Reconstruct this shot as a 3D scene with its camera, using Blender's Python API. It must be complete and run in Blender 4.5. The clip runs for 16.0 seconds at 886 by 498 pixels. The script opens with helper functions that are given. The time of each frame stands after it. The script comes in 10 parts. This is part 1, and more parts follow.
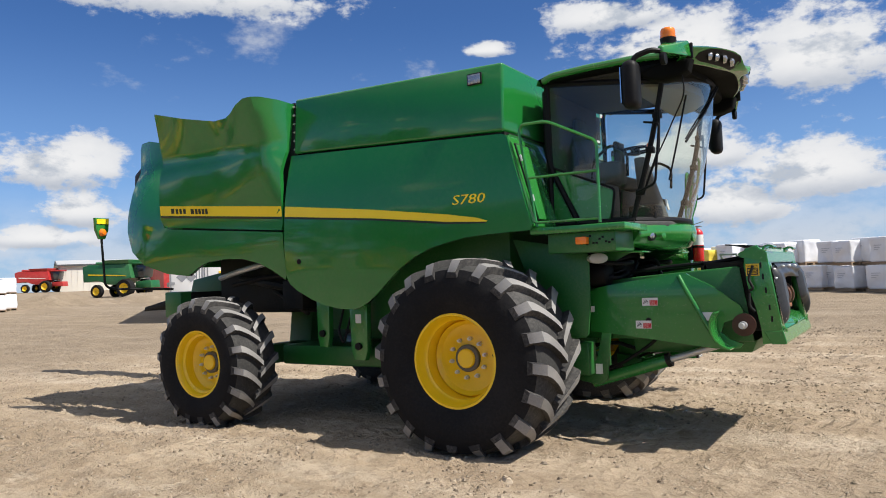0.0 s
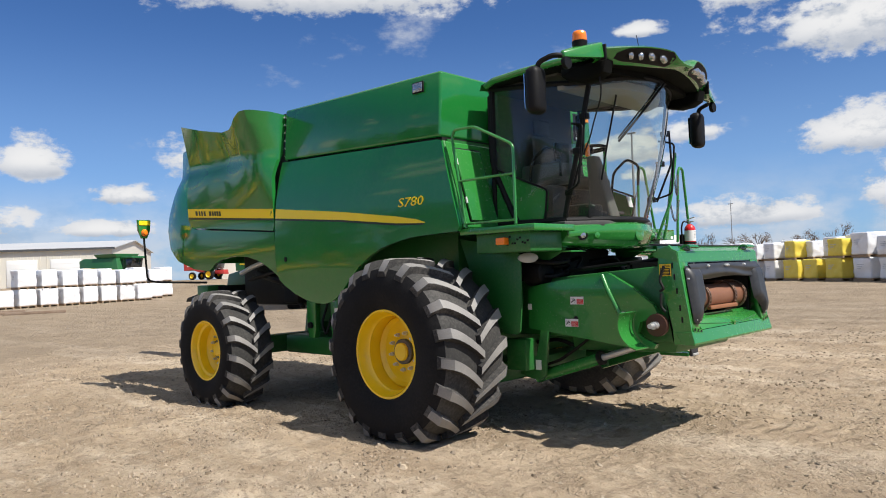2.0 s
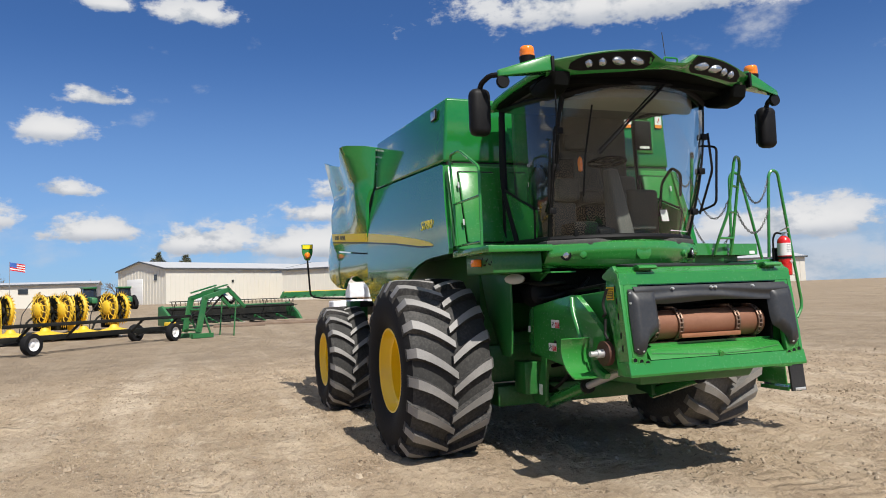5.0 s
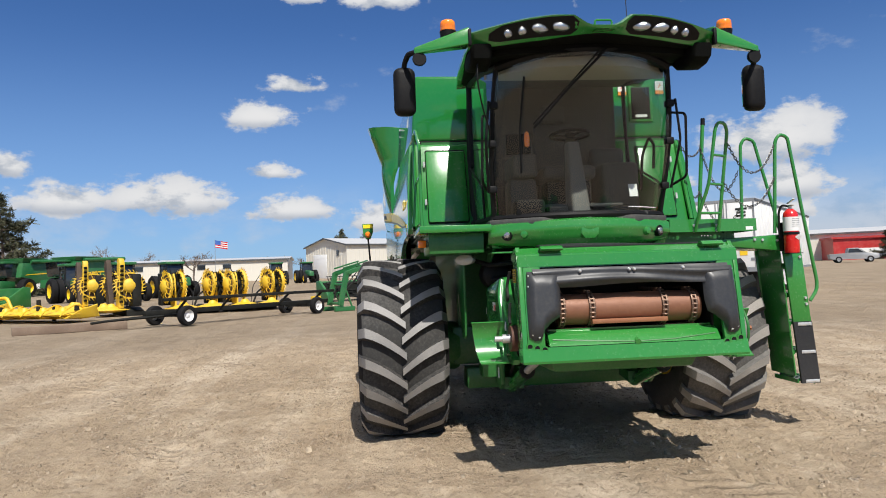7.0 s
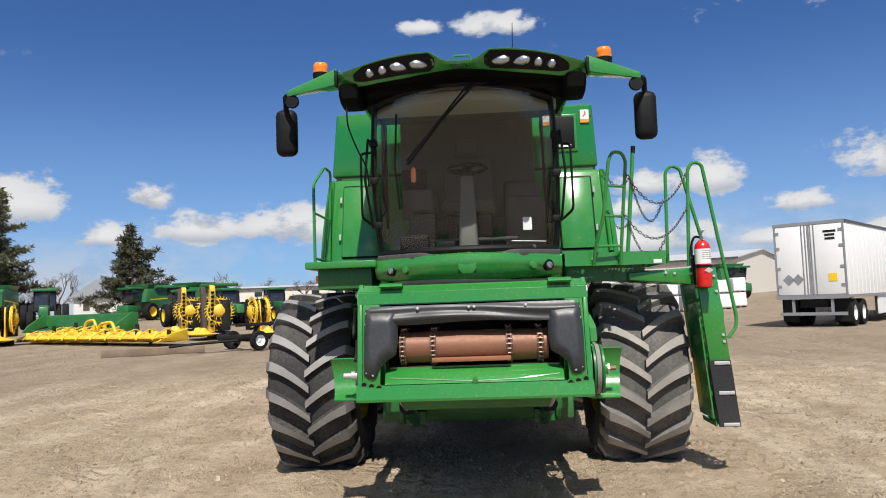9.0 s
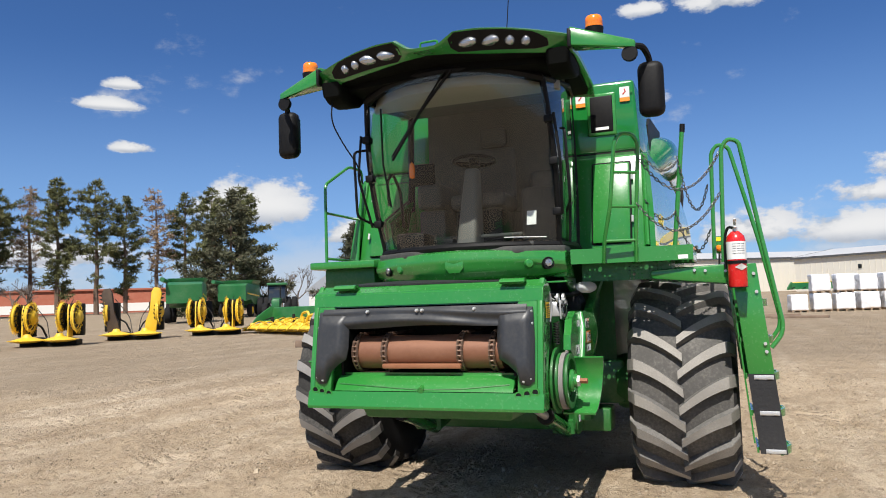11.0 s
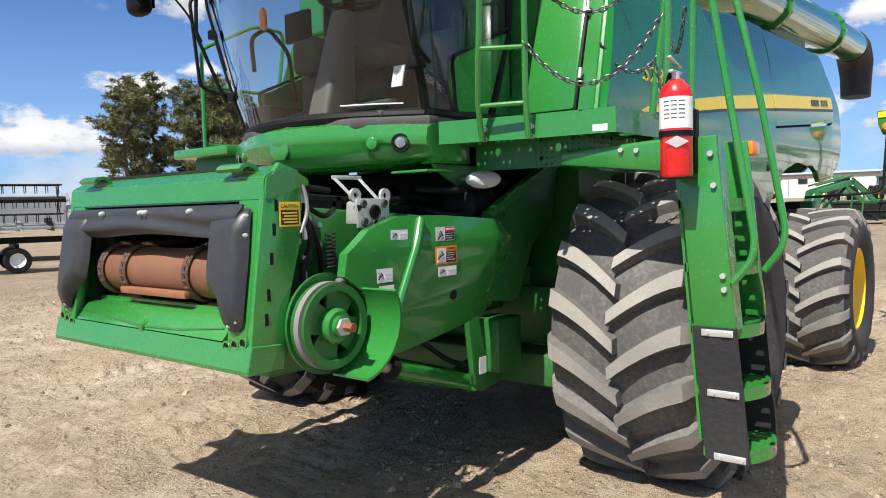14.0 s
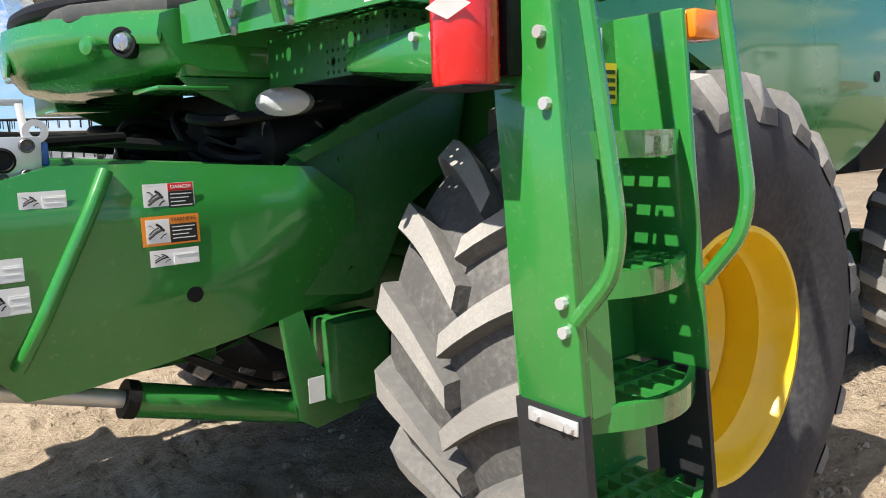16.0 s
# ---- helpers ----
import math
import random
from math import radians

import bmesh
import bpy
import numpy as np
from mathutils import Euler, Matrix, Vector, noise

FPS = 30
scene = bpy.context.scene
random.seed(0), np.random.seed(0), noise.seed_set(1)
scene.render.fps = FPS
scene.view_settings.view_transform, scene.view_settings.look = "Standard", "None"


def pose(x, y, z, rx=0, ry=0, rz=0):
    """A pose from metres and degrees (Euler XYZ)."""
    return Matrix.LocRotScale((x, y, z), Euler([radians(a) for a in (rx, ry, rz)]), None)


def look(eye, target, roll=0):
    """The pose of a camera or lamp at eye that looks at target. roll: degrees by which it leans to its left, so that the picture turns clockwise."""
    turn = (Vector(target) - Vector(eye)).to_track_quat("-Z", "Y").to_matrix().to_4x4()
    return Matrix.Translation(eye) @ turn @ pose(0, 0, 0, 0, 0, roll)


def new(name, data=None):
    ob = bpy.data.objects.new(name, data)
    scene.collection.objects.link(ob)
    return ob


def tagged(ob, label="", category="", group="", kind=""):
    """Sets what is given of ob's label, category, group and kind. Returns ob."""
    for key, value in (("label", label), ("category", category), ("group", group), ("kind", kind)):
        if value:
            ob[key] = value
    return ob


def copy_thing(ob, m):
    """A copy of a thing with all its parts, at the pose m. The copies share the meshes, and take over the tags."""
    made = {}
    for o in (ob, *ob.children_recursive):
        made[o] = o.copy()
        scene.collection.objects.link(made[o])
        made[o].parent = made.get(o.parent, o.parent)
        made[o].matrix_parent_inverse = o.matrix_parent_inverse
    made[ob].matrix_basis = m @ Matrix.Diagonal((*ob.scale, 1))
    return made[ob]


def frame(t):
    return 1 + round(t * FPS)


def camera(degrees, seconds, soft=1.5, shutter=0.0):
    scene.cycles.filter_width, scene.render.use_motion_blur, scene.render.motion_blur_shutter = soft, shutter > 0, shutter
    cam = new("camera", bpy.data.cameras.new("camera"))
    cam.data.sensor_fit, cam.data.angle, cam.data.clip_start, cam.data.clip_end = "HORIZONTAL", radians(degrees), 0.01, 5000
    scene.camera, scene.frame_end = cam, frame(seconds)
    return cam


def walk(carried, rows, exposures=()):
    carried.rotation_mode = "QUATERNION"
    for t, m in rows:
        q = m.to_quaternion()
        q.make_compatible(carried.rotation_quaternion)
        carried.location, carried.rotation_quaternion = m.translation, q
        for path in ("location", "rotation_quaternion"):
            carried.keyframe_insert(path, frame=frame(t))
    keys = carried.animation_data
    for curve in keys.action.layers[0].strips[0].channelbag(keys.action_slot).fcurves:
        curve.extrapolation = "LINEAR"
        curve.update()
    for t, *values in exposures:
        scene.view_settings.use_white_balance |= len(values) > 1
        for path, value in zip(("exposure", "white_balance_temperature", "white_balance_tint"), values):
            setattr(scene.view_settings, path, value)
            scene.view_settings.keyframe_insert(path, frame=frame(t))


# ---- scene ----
cam = camera(62.0, 16.0, 1.0)
PATH = [
    (0, (3.608, -7.773, 1.623), (2.53, -6.09, 1.699), -2.2),
    (0.5, (4.083, -7.53, 1.629), (2.925, -5.9, 1.652), -2.2),
    (1, (4.6, -7.376, 1.627), (3.34, -5.823, 1.651), -2.1),
    (1.5, (5.084, -7.165, 1.619), (3.765, -5.662, 1.651), -2.1),
    (2, (5.499, -6.827, 1.648), (4.107, -5.391, 1.707), -2.1),
    (2.5, (5.943, -6.506, 1.642), (4.481, -5.144, 1.726), -2.2),
    (3, (6.291, -6.079, 1.625), (4.741, -4.819, 1.72), -2.1),
    (3.5, (6.622, -5.596, 1.623), (4.985, -4.452, 1.74), -2.2),
    (4, (6.934, -5.074, 1.616), (5.189, -4.104, 1.734), -2.2),
    (4.2, (7.049, -4.872, 1.643), (5.269, -3.968, 1.763), -2.2),
    (6.3, (7.988, -2.671, 1.601), (6.016, -2.35, 1.675), -2.1),
    (6.5, (7.986, -2.43, 1.612), (6.005, -2.163, 1.675), -2.2),
    (7, (7.97, -1.916, 1.619), (5.98, -1.723, 1.687), -2.1),
    (7.5, (7.98, -1.362, 1.65), (5.982, -1.313, 1.725), -2.2),
    (8, (7.948, -0.825, 1.651), (5.952, -0.86, 1.769), -2.2),
    (8.5, (8.037, -0.315, 1.634), (6.044, -0.403, 1.775), -2.1),
    (8.7, (8.06, -0.12, 1.646), (6.068, -0.222, 1.788), -2.1),
    (10.8, (7.454, 1.84, 1.643), (5.549, 1.25, 1.795), -1.7),
    (11, (7.301, 2.015, 1.657), (5.436, 1.308, 1.801), -1.9),
    (11.5, (6.834, 2.373, 1.641), (5.031, 1.517, 1.757), -1.8),
    (12, (6.344, 2.723, 1.622), (4.58, 1.788, 1.728), -1.7),
    (12.5, (5.875, 2.987, 1.609), (4.155, 1.969, 1.685), -1.7),
    (13, (5.362, 3.217, 1.614), (3.697, 2.109, 1.659), -1.7),
    (13.5, (4.913, 3.41, 1.619), (3.293, 2.239, 1.554), -1.8),
    (14, (4.409, 3.365, 1.593), (2.859, 2.106, 1.481), -1.5),
    (14.5, (3.845, 3.432, 1.58), (2.469, 1.992, 1.403), -1.6),
    (15, (3.309, 3.373, 1.558), (1.997, 1.878, 1.35), -1.5),
    (15.5, (2.786, 3.277, 1.562), (1.485, 1.776, 1.327), -1.7),
    (16, (2.229, 3.272, 1.595), (0.991, 1.729, 1.303), -2.0),
]
walk(cam, [(t, look(eye, target, roll)) for t, eye, target, roll in PATH], [(0, 0.35), (1.5, 0.35), (3, 0.25), (9, 0.21), (10.5, 0.27), (12.5, 0.45), (14, 0.58), (15, 0.70), (16, 0.88)])

# ---- world, sun, exposure ----
SUN_EL, SUN_AZ = 53.7, 7.5  # degrees above the ground; from +x towards +y
scene.view_settings.exposure = 0.38
world = bpy.data.worlds.new("world")
scene.world = world
world.use_nodes = True


class Nodes:
    """Short way to write node trees."""

    def __init__(self, tree):
        self.t = tree

    def __call__(self, kind, **sets):
        n = self.t.nodes.new(kind)
        for k, v in sets.items():
            n.inputs[k[2:].replace("_", " ")].default_value = v
        return n

    def link(self, a, b):
        self.t.links.new(a, b)

    def put(self, sock, v):
        if isinstance(v, bpy.types.NodeSocket):
            self.t.links.new(v, sock)
        else:
            sock.default_value = v

    def math(self, op, a, b=None, c=None, clamp=False):
        n = self.t.nodes.new("ShaderNodeMath")
        n.operation, n.use_clamp = op, clamp
        for k, v in enumerate((a, b, c)):
            if v is not None:
                self.put(n.inputs[k], v)
        return n.outputs[0]

    def mix(self, f, a, b, blend="MIX"):
        n = self.t.nodes.new("ShaderNodeMix")
        n.data_type, n.blend_type = "RGBA", blend
        self.put(n.inputs[0], f), self.put(n.inputs[6], a), self.put(n.inputs[7], b)
        return n.outputs[2]

    def noise(self, vec, scale, detail=3.0, rough=0.55, dist=0.0):
        n = self.t.nodes.new("ShaderNodeTexNoise")
        n.inputs["Scale"].default_value, n.inputs["Detail"].default_value = scale, detail
        n.inputs["Roughness"].default_value, n.inputs["Distortion"].default_value = rough, dist
        if vec is not None:
            self.link(vec, n.inputs["Vector"])
        return n.outputs["Fac"]

    def ramp(self, f, *stops):
        n = self.t.nodes.new("ShaderNodeValToRGB")
        el = n.color_ramp.elements
        while len(el) < len(stops):
            el.new(0.5)
        for e, (p, c) in zip(el, stops):
            e.position, e.color = p, (*c, 1) if len(c) == 3 else c
        self.put(n.inputs[0], f)
        return n.outputs[0]

    def smooth(self, v, lo, hi):
        n = self.t.nodes.new("ShaderNodeMapRange")
        n.interpolation_type = "SMOOTHSTEP"
        self.put(n.inputs[0], v)
        n.inputs[1].default_value, n.inputs[2].default_value = lo, hi
        return n.outputs[0]


def build_sky():
    wt = world.node_tree
    wt.nodes.clear()
    N = Nodes(wt)
    sky = N("ShaderNodeTexSky")
    sky.sky_type, sky.sun_disc, sky.sun_elevation, sky.sun_rotation = "NISHITA", False, radians(SUN_EL), radians(90 - SUN_AZ)
    sky.altitude, sky.air_density, sky.dust_density, sky.ozone_density = 900.0, 1.0, 0.6, 2.0
    co = N("ShaderNodeTexCoord").outputs["Generated"]
    sep = N("ShaderNodeSeparateXYZ")
    N.link(co, sep.inputs[0])
    x, y, z = sep.outputs
    az = N.math("MULTIPLY", N.math("ARCTAN2", N.math("MULTIPLY", y, -1.0), N.math("MULTIPLY", x, -1.0)), 180 / math.pi)
    el = N.math("MULTIPLY", N.math("ARCSINE", z), 180 / math.pi)
    # fleecy edge for all clouds: noise in flattened direction space
    flat = N("ShaderNodeCombineXYZ")
    N.link(N.math("DIVIDE", az, 10.0), flat.inputs[0])
    N.link(N.math("DIVIDE", el, 6.0), flat.inputs[1])
    puff = N.noise(flat.outputs[0], 2.6, 8.0, 0.60)
    fine = N.noise(flat.outputs[0], 8.0, 6.0, 0.62)
    big = N.noise(flat.outputs[0], 0.55, 4.0, 0.5, 0.3)
    body = None
    for ca, ce, w, h in CLOUDS:
        ca = ca - 180 if ca > 0 else ca + 180
        dx = N.math("ABSOLUTE", N.math("SUBTRACT", az, ca))
        dx = N.math("MINIMUM", dx, N.math("SUBTRACT", 360.0, dx))
        dx = N.math("DIVIDE", dx, w)
        dy = N.math("DIVIDE", N.math("SUBTRACT", el, ce), h)
        dy = N.math("MULTIPLY", dy, N.math("MULTIPLY_ADD", N.math("LESS_THAN", dy, 0.0), 0.7, 1.0))  # flatter base
        m = N.math("SUBTRACT", 1.0, N.math("SQRT", N.math("ADD", N.math("MULTIPLY", dx, dx), N.math("MULTIPLY", dy, dy))))
        low = N.math("MULTIPLY", N.smooth(m, -0.1, 0.3), N.smooth(dy, 0.15, -0.75))
        under = low if body is None else N.math("MAXIMUM", under, low)
        body = m if body is None else N.math("MAXIMUM", body, m)
    rough_edge = N.math("MULTIPLY_ADD", N.math("SUBTRACT", puff, 0.5), 2.2, N.math("MULTIPLY", N.math("SUBTRACT", fine, 0.5), 1.1))
    mask = N.smooth(N.math("ADD", body, rough_edge), -0.02, 0.46)
    # thin far bank near the horizon
    bank = N.math("MULTIPLY", N.smooth(el, 8.0, 0.5), N.smooth(N.math("ADD", big, N.math("MULTIPLY", puff, 0.5)), 0.62, 0.86))
    mask = N.math("MAXIMUM", mask, N.math("MULTIPLY", bank, 0.85))
    # scattered high scraps elsewhere
    scraps = N.math("MULTIPLY", N.smooth(N.math("ADD", big, N.math("MULTIPLY", puff, 0.6)), 0.93, 1.12), N.smooth(el, 4.0, 14.0))
    mask = N.math("MAXIMUM", mask, N.math("MULTIPLY", scraps, 0.7))
    # broken cumulus overhead, out of view, added to raise the light in shade
    high = N.math("MULTIPLY", N.smooth(N.math("ADD", big, N.math("MULTIPLY", puff, 0.6)), 0.60, 0.86), N.smooth(el, 27.0, 38.0))
    mask = N.math("MAXIMUM", mask, N.math("MULTIPLY", high, 0.95))
    shade = N.smooth(N.math("ADD", N.math("MULTIPLY", body, 0.8), N.math("MULTIPLY", puff, 0.9)), 0.25, 1.15)
    white = N.mix(shade, (6.9, 7.2, 7.8, 1), (9.3, 9.3, 9.35, 1))
    grey = N.mix(N.smooth(puff, 0.52, 0.34), white, (5.3, 5.8, 6.6, 1))
    grey = N.mix(N.math("MULTIPLY", under, N.math("MULTIPLY_ADD", fine, 0.7, 0.45)), grey, (4.7, 5.2, 6.1, 1))
    blue = N.mix(1.0, sky.outputs[0], (0.46, 0.73, 1.12, 1), "MULTIPLY")
    hazy = N.mix(N.math("MULTIPLY", N.smooth(el, 20.0, -1.0), 0.5), blue, (4.2, 6.6, 10.2, 1))
    col = N.mix(mask, hazy, grey)
    bg = N("ShaderNodeBackground", i_Strength=0.074)
    N.link(col, bg.inputs[0])
    out = N("ShaderNodeOutputWorld")
    N.link(bg.outputs[0], out.inputs[0])


# clouds: direction round from +x, height over the horizon, half width, half height (degrees)
CLOUDS_RIGHT = [  # on the machine's left hand, tall and close together
    (95, 13.7, 6, 4.2), (96, 6.1, 6, 3.4), (101, 4.3, 4.5, 3), (104, 8.2, 5, 2.4), (104, 15.5, 7.5, 3.6), (109, 18.6, 5.5, 2.0), (115.3, 9.4, 2.6, 1.2),
    (117, 11.9, 4.6, 1.7), (118.4, 6.4, 2.2, 0.9), (120, 8.5, 3.6, 1.7), (123, 4.3, 3.2, 2.0), (112, 3.2, 6, 1.6), (118.6, 17, 2.2, 0.8),
]
CLOUDS_BACK = [  # behind the machine, in rows over the sheds
    (144.5, 20.8, 16, 2.9), (149, 5.4, 3, 2.2), (150, 8.4, 5, 2.9), (151, 3.6, 4, 1.4), (157.4, 6.1, 2.8, 1.1), (158.4, 3.7, 3.6, 1.0), (163.1, 8.3, 2.6, 2.2),
    (167.7, 8.2, 3.2, 1.5), (169.2, 4.0, 9, 1.9), (169.7, 6.4, 4, 1.1), (178, 4.3, 5, 1.9), (178.7, 20.6, 4, 1.2), (135, 4, 8, 2.2),
]
CLOUDS_LEFT = [  # on the machine's right hand, small and scattered
    (-175.5, 20.8, 2.4, 0.8), (-174.4, 14.5, 2.6, 1.0), (-174.1, 5.2, 4.2, 1.4), (-172.2, 8.1, 2.5, 0.9), (-171.7, 12.1, 3.2, 1.5), (-165.3, 6.0, 5.6, 2.1),
    (-158.5, 5.9, 3.6, 1.8), (-154.9, 8.2, 2.2, 1.4), (-151.7, 5.4, 2.2, 1.3), (-144.9, 7.5, 5, 2.8), (-136.3, 11.7, 1.6, 0.6), (-135.7, 16.1, 1.5, 0.6),
    (-134.6, 14.6, 2.8, 0.6), (-123.2, 10.3, 1.3, 0.7), (-122.2, 14.6, 3.4, 1.6), (-118.8, 8.9, 3.4, 1.1), (-111, 5.2, 9, 2.0), (-103.7, 10.1, 3.8, 1.7), (-130, 4.2, 8, 1.6),
]
CLOUDS_FRONT = [  # out of view over the yard, added to brighten shade; mirrored in panels and glass
    (60, 14, 14, 5), (30, 26, 12, 6), (5, 16, 16, 5), (-25, 30, 14, 7), (-45, 12, 15, 5), (-75, 20, 12, 5), (75, 38, 14, 7), (-60, 45, 16, 8), (-92, 9, 8, 4),
]
CLOUDS = CLOUDS_RIGHT + CLOUDS_BACK + CLOUDS_LEFT + CLOUDS_FRONT
build_sky()
sun_data = bpy.data.lights.new("sun", "SUN")
sun_data.energy, sun_data.angle, sun_data.color = 5.0, radians(0.53), (1.0, 0.955, 0.89)
sun = new("sun", sun_data)
sun.matrix_world = look((math.cos(radians(SUN_AZ)) * 30, math.sin(radians(SUN_AZ)) * 30, math.tan(radians(SUN_EL)) * 30), (0, 0, 0))

# ---- materials ----


def material(name, base, rough=0.5, metal=0.0, coat=0.0, spec=0.5):
    m = bpy.data.materials.new(name)
    m.use_nodes = True
    b = m.node_tree.nodes["Principled BSDF"]
    b.inputs["Base Color"].default_value = (*base, 1)
    b.inputs["Roughness"].default_value, b.inputs["Metallic"].default_value = rough, metal
    b.inputs["Coat Weight"].default_value, b.inputs["Coat Roughness"].default_value = coat, 0.04
    b.inputs["Specular IOR Level"].default_value = spec
    return m, Nodes(m.node_tree), b


def worn(name, base, dust=(0.42, 0.36, 0.28), rough=0.4, metal=0.0, coat=0.0, dusty=0.25, vary=0.12, bump=0.05, scale=1.0, spec=0.5):
    """A surface with broad and fine variation in colour and gloss, a film of dust and a fine relief."""
    m, N, b = material(name, base, rough, metal, coat, spec)
    co = N("ShaderNodeNewGeometry").outputs["Position"]
    broad, grain = N.noise(co, 1.3 * scale, 4, 0.6), N.noise(co, 38 * scale, 3, 0.6)
    dark, light = tuple(c * (1 - vary) for c in base), tuple(min(1, c * (1 + vary)) for c in base)
    col = N.mix(broad, (*dark, 1), (*light, 1))
    film = N.math("MULTIPLY", N.smooth(N.math("ADD", N.math("MULTIPLY", broad, 0.6), N.math("MULTIPLY", grain, 0.5)), 0.45, 0.85), dusty)
    col = N.mix(film, col, (*dust, 1))
    N.link(col, b.inputs["Base Color"])
    N.link(N.math("ADD", N.math("MULTIPLY", N.math("SUBTRACT", grain, 0.5), 0.15), N.math("MULTIPLY_ADD", film, 0.5, rough), clamp=True), b.inputs["Roughness"])
    bp = N("ShaderNodeBump", i_Strength=bump, i_Distance=0.01)
    N.link(grain, bp.inputs["Height"])
    N.link(bp.outputs[0], b.inputs["Normal"])
    return m


GREEN = worn("green_paint", (0.026, 0.205, 0.034), rough=0.24, coat=0.6, dusty=0.05, vary=0.10, bump=0.012)
GREEN_GLOSS = worn("green_panel_gloss", (0.012, 0.170, 0.030), rough=0.16, coat=0.75, spec=0.4, dusty=0.03, vary=0.06, bump=0.006, scale=0.6)
GREEN_DUSTY = worn("green_chassis_paint", (0.014, 0.13, 0.022), rough=0.42, coat=0.1, dusty=0.12, vary=0.2, bump=0.04)
YELLOW = worn("yellow_paint", (0.90, 0.58, 0.006), rough=0.32, coat=0.4, dusty=0.06, vary=0.06, bump=0.02)
STRIPE_Y = worn("yellow_decal", (0.95, 0.70, 0.02), rough=0.3, dusty=0.03, vary=0.05, bump=0.0)
STRIPE_D = worn("dark_decal", (0.012, 0.02, 0.012), rough=0.35, dusty=0.03)
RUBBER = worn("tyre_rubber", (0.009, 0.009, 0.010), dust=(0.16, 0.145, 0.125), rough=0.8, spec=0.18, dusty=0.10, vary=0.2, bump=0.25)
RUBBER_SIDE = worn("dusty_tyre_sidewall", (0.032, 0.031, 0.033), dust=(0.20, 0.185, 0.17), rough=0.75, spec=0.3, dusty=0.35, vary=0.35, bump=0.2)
# left lug tops: dust made paler in colour for the sun there
LUG_TOP = worn("tyre_lug_sunlit_dust", (0.28, 0.262, 0.235), dust=(0.44, 0.41, 0.365), rough=0.9, dusty=0.75, vary=0.25, bump=0.2, scale=2.0)
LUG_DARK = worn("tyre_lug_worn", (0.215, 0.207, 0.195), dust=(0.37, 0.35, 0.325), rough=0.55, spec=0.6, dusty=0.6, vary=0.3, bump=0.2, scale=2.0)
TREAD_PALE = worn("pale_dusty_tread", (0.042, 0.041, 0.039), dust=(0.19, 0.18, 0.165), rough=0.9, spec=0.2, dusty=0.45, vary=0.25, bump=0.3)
# left tread and lug flanks: dusty, with sunlight added to the colour
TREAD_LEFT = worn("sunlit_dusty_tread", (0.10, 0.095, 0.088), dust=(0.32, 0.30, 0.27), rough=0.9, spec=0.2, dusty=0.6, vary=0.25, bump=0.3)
LUG_FLANK = worn("sunlit_dusty_flank", (0.13, 0.124, 0.115), dust=(0.32, 0.30, 0.27), rough=0.9, spec=0.2, dusty=0.55, vary=0.25, bump=0.3)
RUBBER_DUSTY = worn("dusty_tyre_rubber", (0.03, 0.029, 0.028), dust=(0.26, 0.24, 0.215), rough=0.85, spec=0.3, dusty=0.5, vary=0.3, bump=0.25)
GUARD = worn("charcoal_plastic", (0.026, 0.028, 0.031), rough=0.42, dusty=0.06, vary=0.12, bump=0.02)
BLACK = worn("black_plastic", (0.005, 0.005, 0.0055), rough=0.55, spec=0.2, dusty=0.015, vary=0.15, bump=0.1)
BLACK_MATT = worn("matt_black_moulding", (0.004, 0.0045, 0.004), rough=0.8, spec=0.1, dusty=0.0, vary=0.1, bump=0.02)
BLACK_RUB = worn("black_rubber_sheet", (0.014, 0.014, 0.015), dust=(0.3, 0.28, 0.25), rough=0.6, dusty=0.06, vary=0.25, bump=0.3)
# dark machine parts; also stands in for shade in gaps and recesses
DARK = worn("dark_machinery_and_shade", (0.008, 0.009, 0.008), rough=0.65, spec=0.25, dusty=0.06, vary=0.3, bump=0.2)
STEEL = worn("zinc_steel", (0.62, 0.62, 0.61), rough=0.38, metal=0.55, dusty=0.15, vary=0.15, bump=0.05)
GREY_METAL_PIPE = worn("grey_pipe", (0.32, 0.32, 0.31), rough=0.45, metal=0.6, dusty=0.2, vary=0.2)
RUST = worn("rusty_steel", (0.26, 0.10, 0.045), dust=(0.36, 0.19, 0.10), rough=0.62, metal=0.25, dusty=0.5, vary=0.3, bump=0.25)
DRUM = worn("rust_brown_drum", (0.20, 0.085, 0.045), dust=(0.33, 0.17, 0.10), rough=0.5, metal=0.2, dusty=0.35, vary=0.2, bump=0.1)
WHITE = worn("white_paint", (0.78, 0.78, 0.76), rough=0.45, dusty=0.12, vary=0.04)
RED = worn("red_paint", (0.62, 0.012, 0.012), rough=0.25, coat=0.6, dusty=0.03, vary=0.06)
ORANGE = worn("orange_lens", (0.95, 0.22, 0.01), rough=0.18, coat=0.5, dusty=0.03, vary=0.1)
GREY_INT = worn("grey_cab_trim", (0.045, 0.047, 0.044), rough=0.7, dusty=0.2, vary=0.15, bump=0.1)
TAN_INT = worn("tan_headliner", (0.24, 0.23, 0.20), rough=0.8, dusty=0.1, vary=0.1)
LENS = worn("lamp_glass", (0.40, 0.41, 0.42), rough=0.16, metal=0.75, coat=1.0, dusty=0.04, bump=0.6)
FROSTED = worn("frosted_lens", (0.46, 0.47, 0.46), rough=0.35, coat=0.5, dusty=0.15, vary=0.1)
LABEL_W = worn("label_white", (0.78, 0.78, 0.75), rough=0.4, dusty=0.1, vary=0.04)
LABEL_Y = worn("label_yellow", (0.85, 0.55, 0.02), rough=0.4, dusty=0.08)
LABEL_O = worn("label_orange", (0.85, 0.28, 0.03), rough=0.4, dusty=0.08)
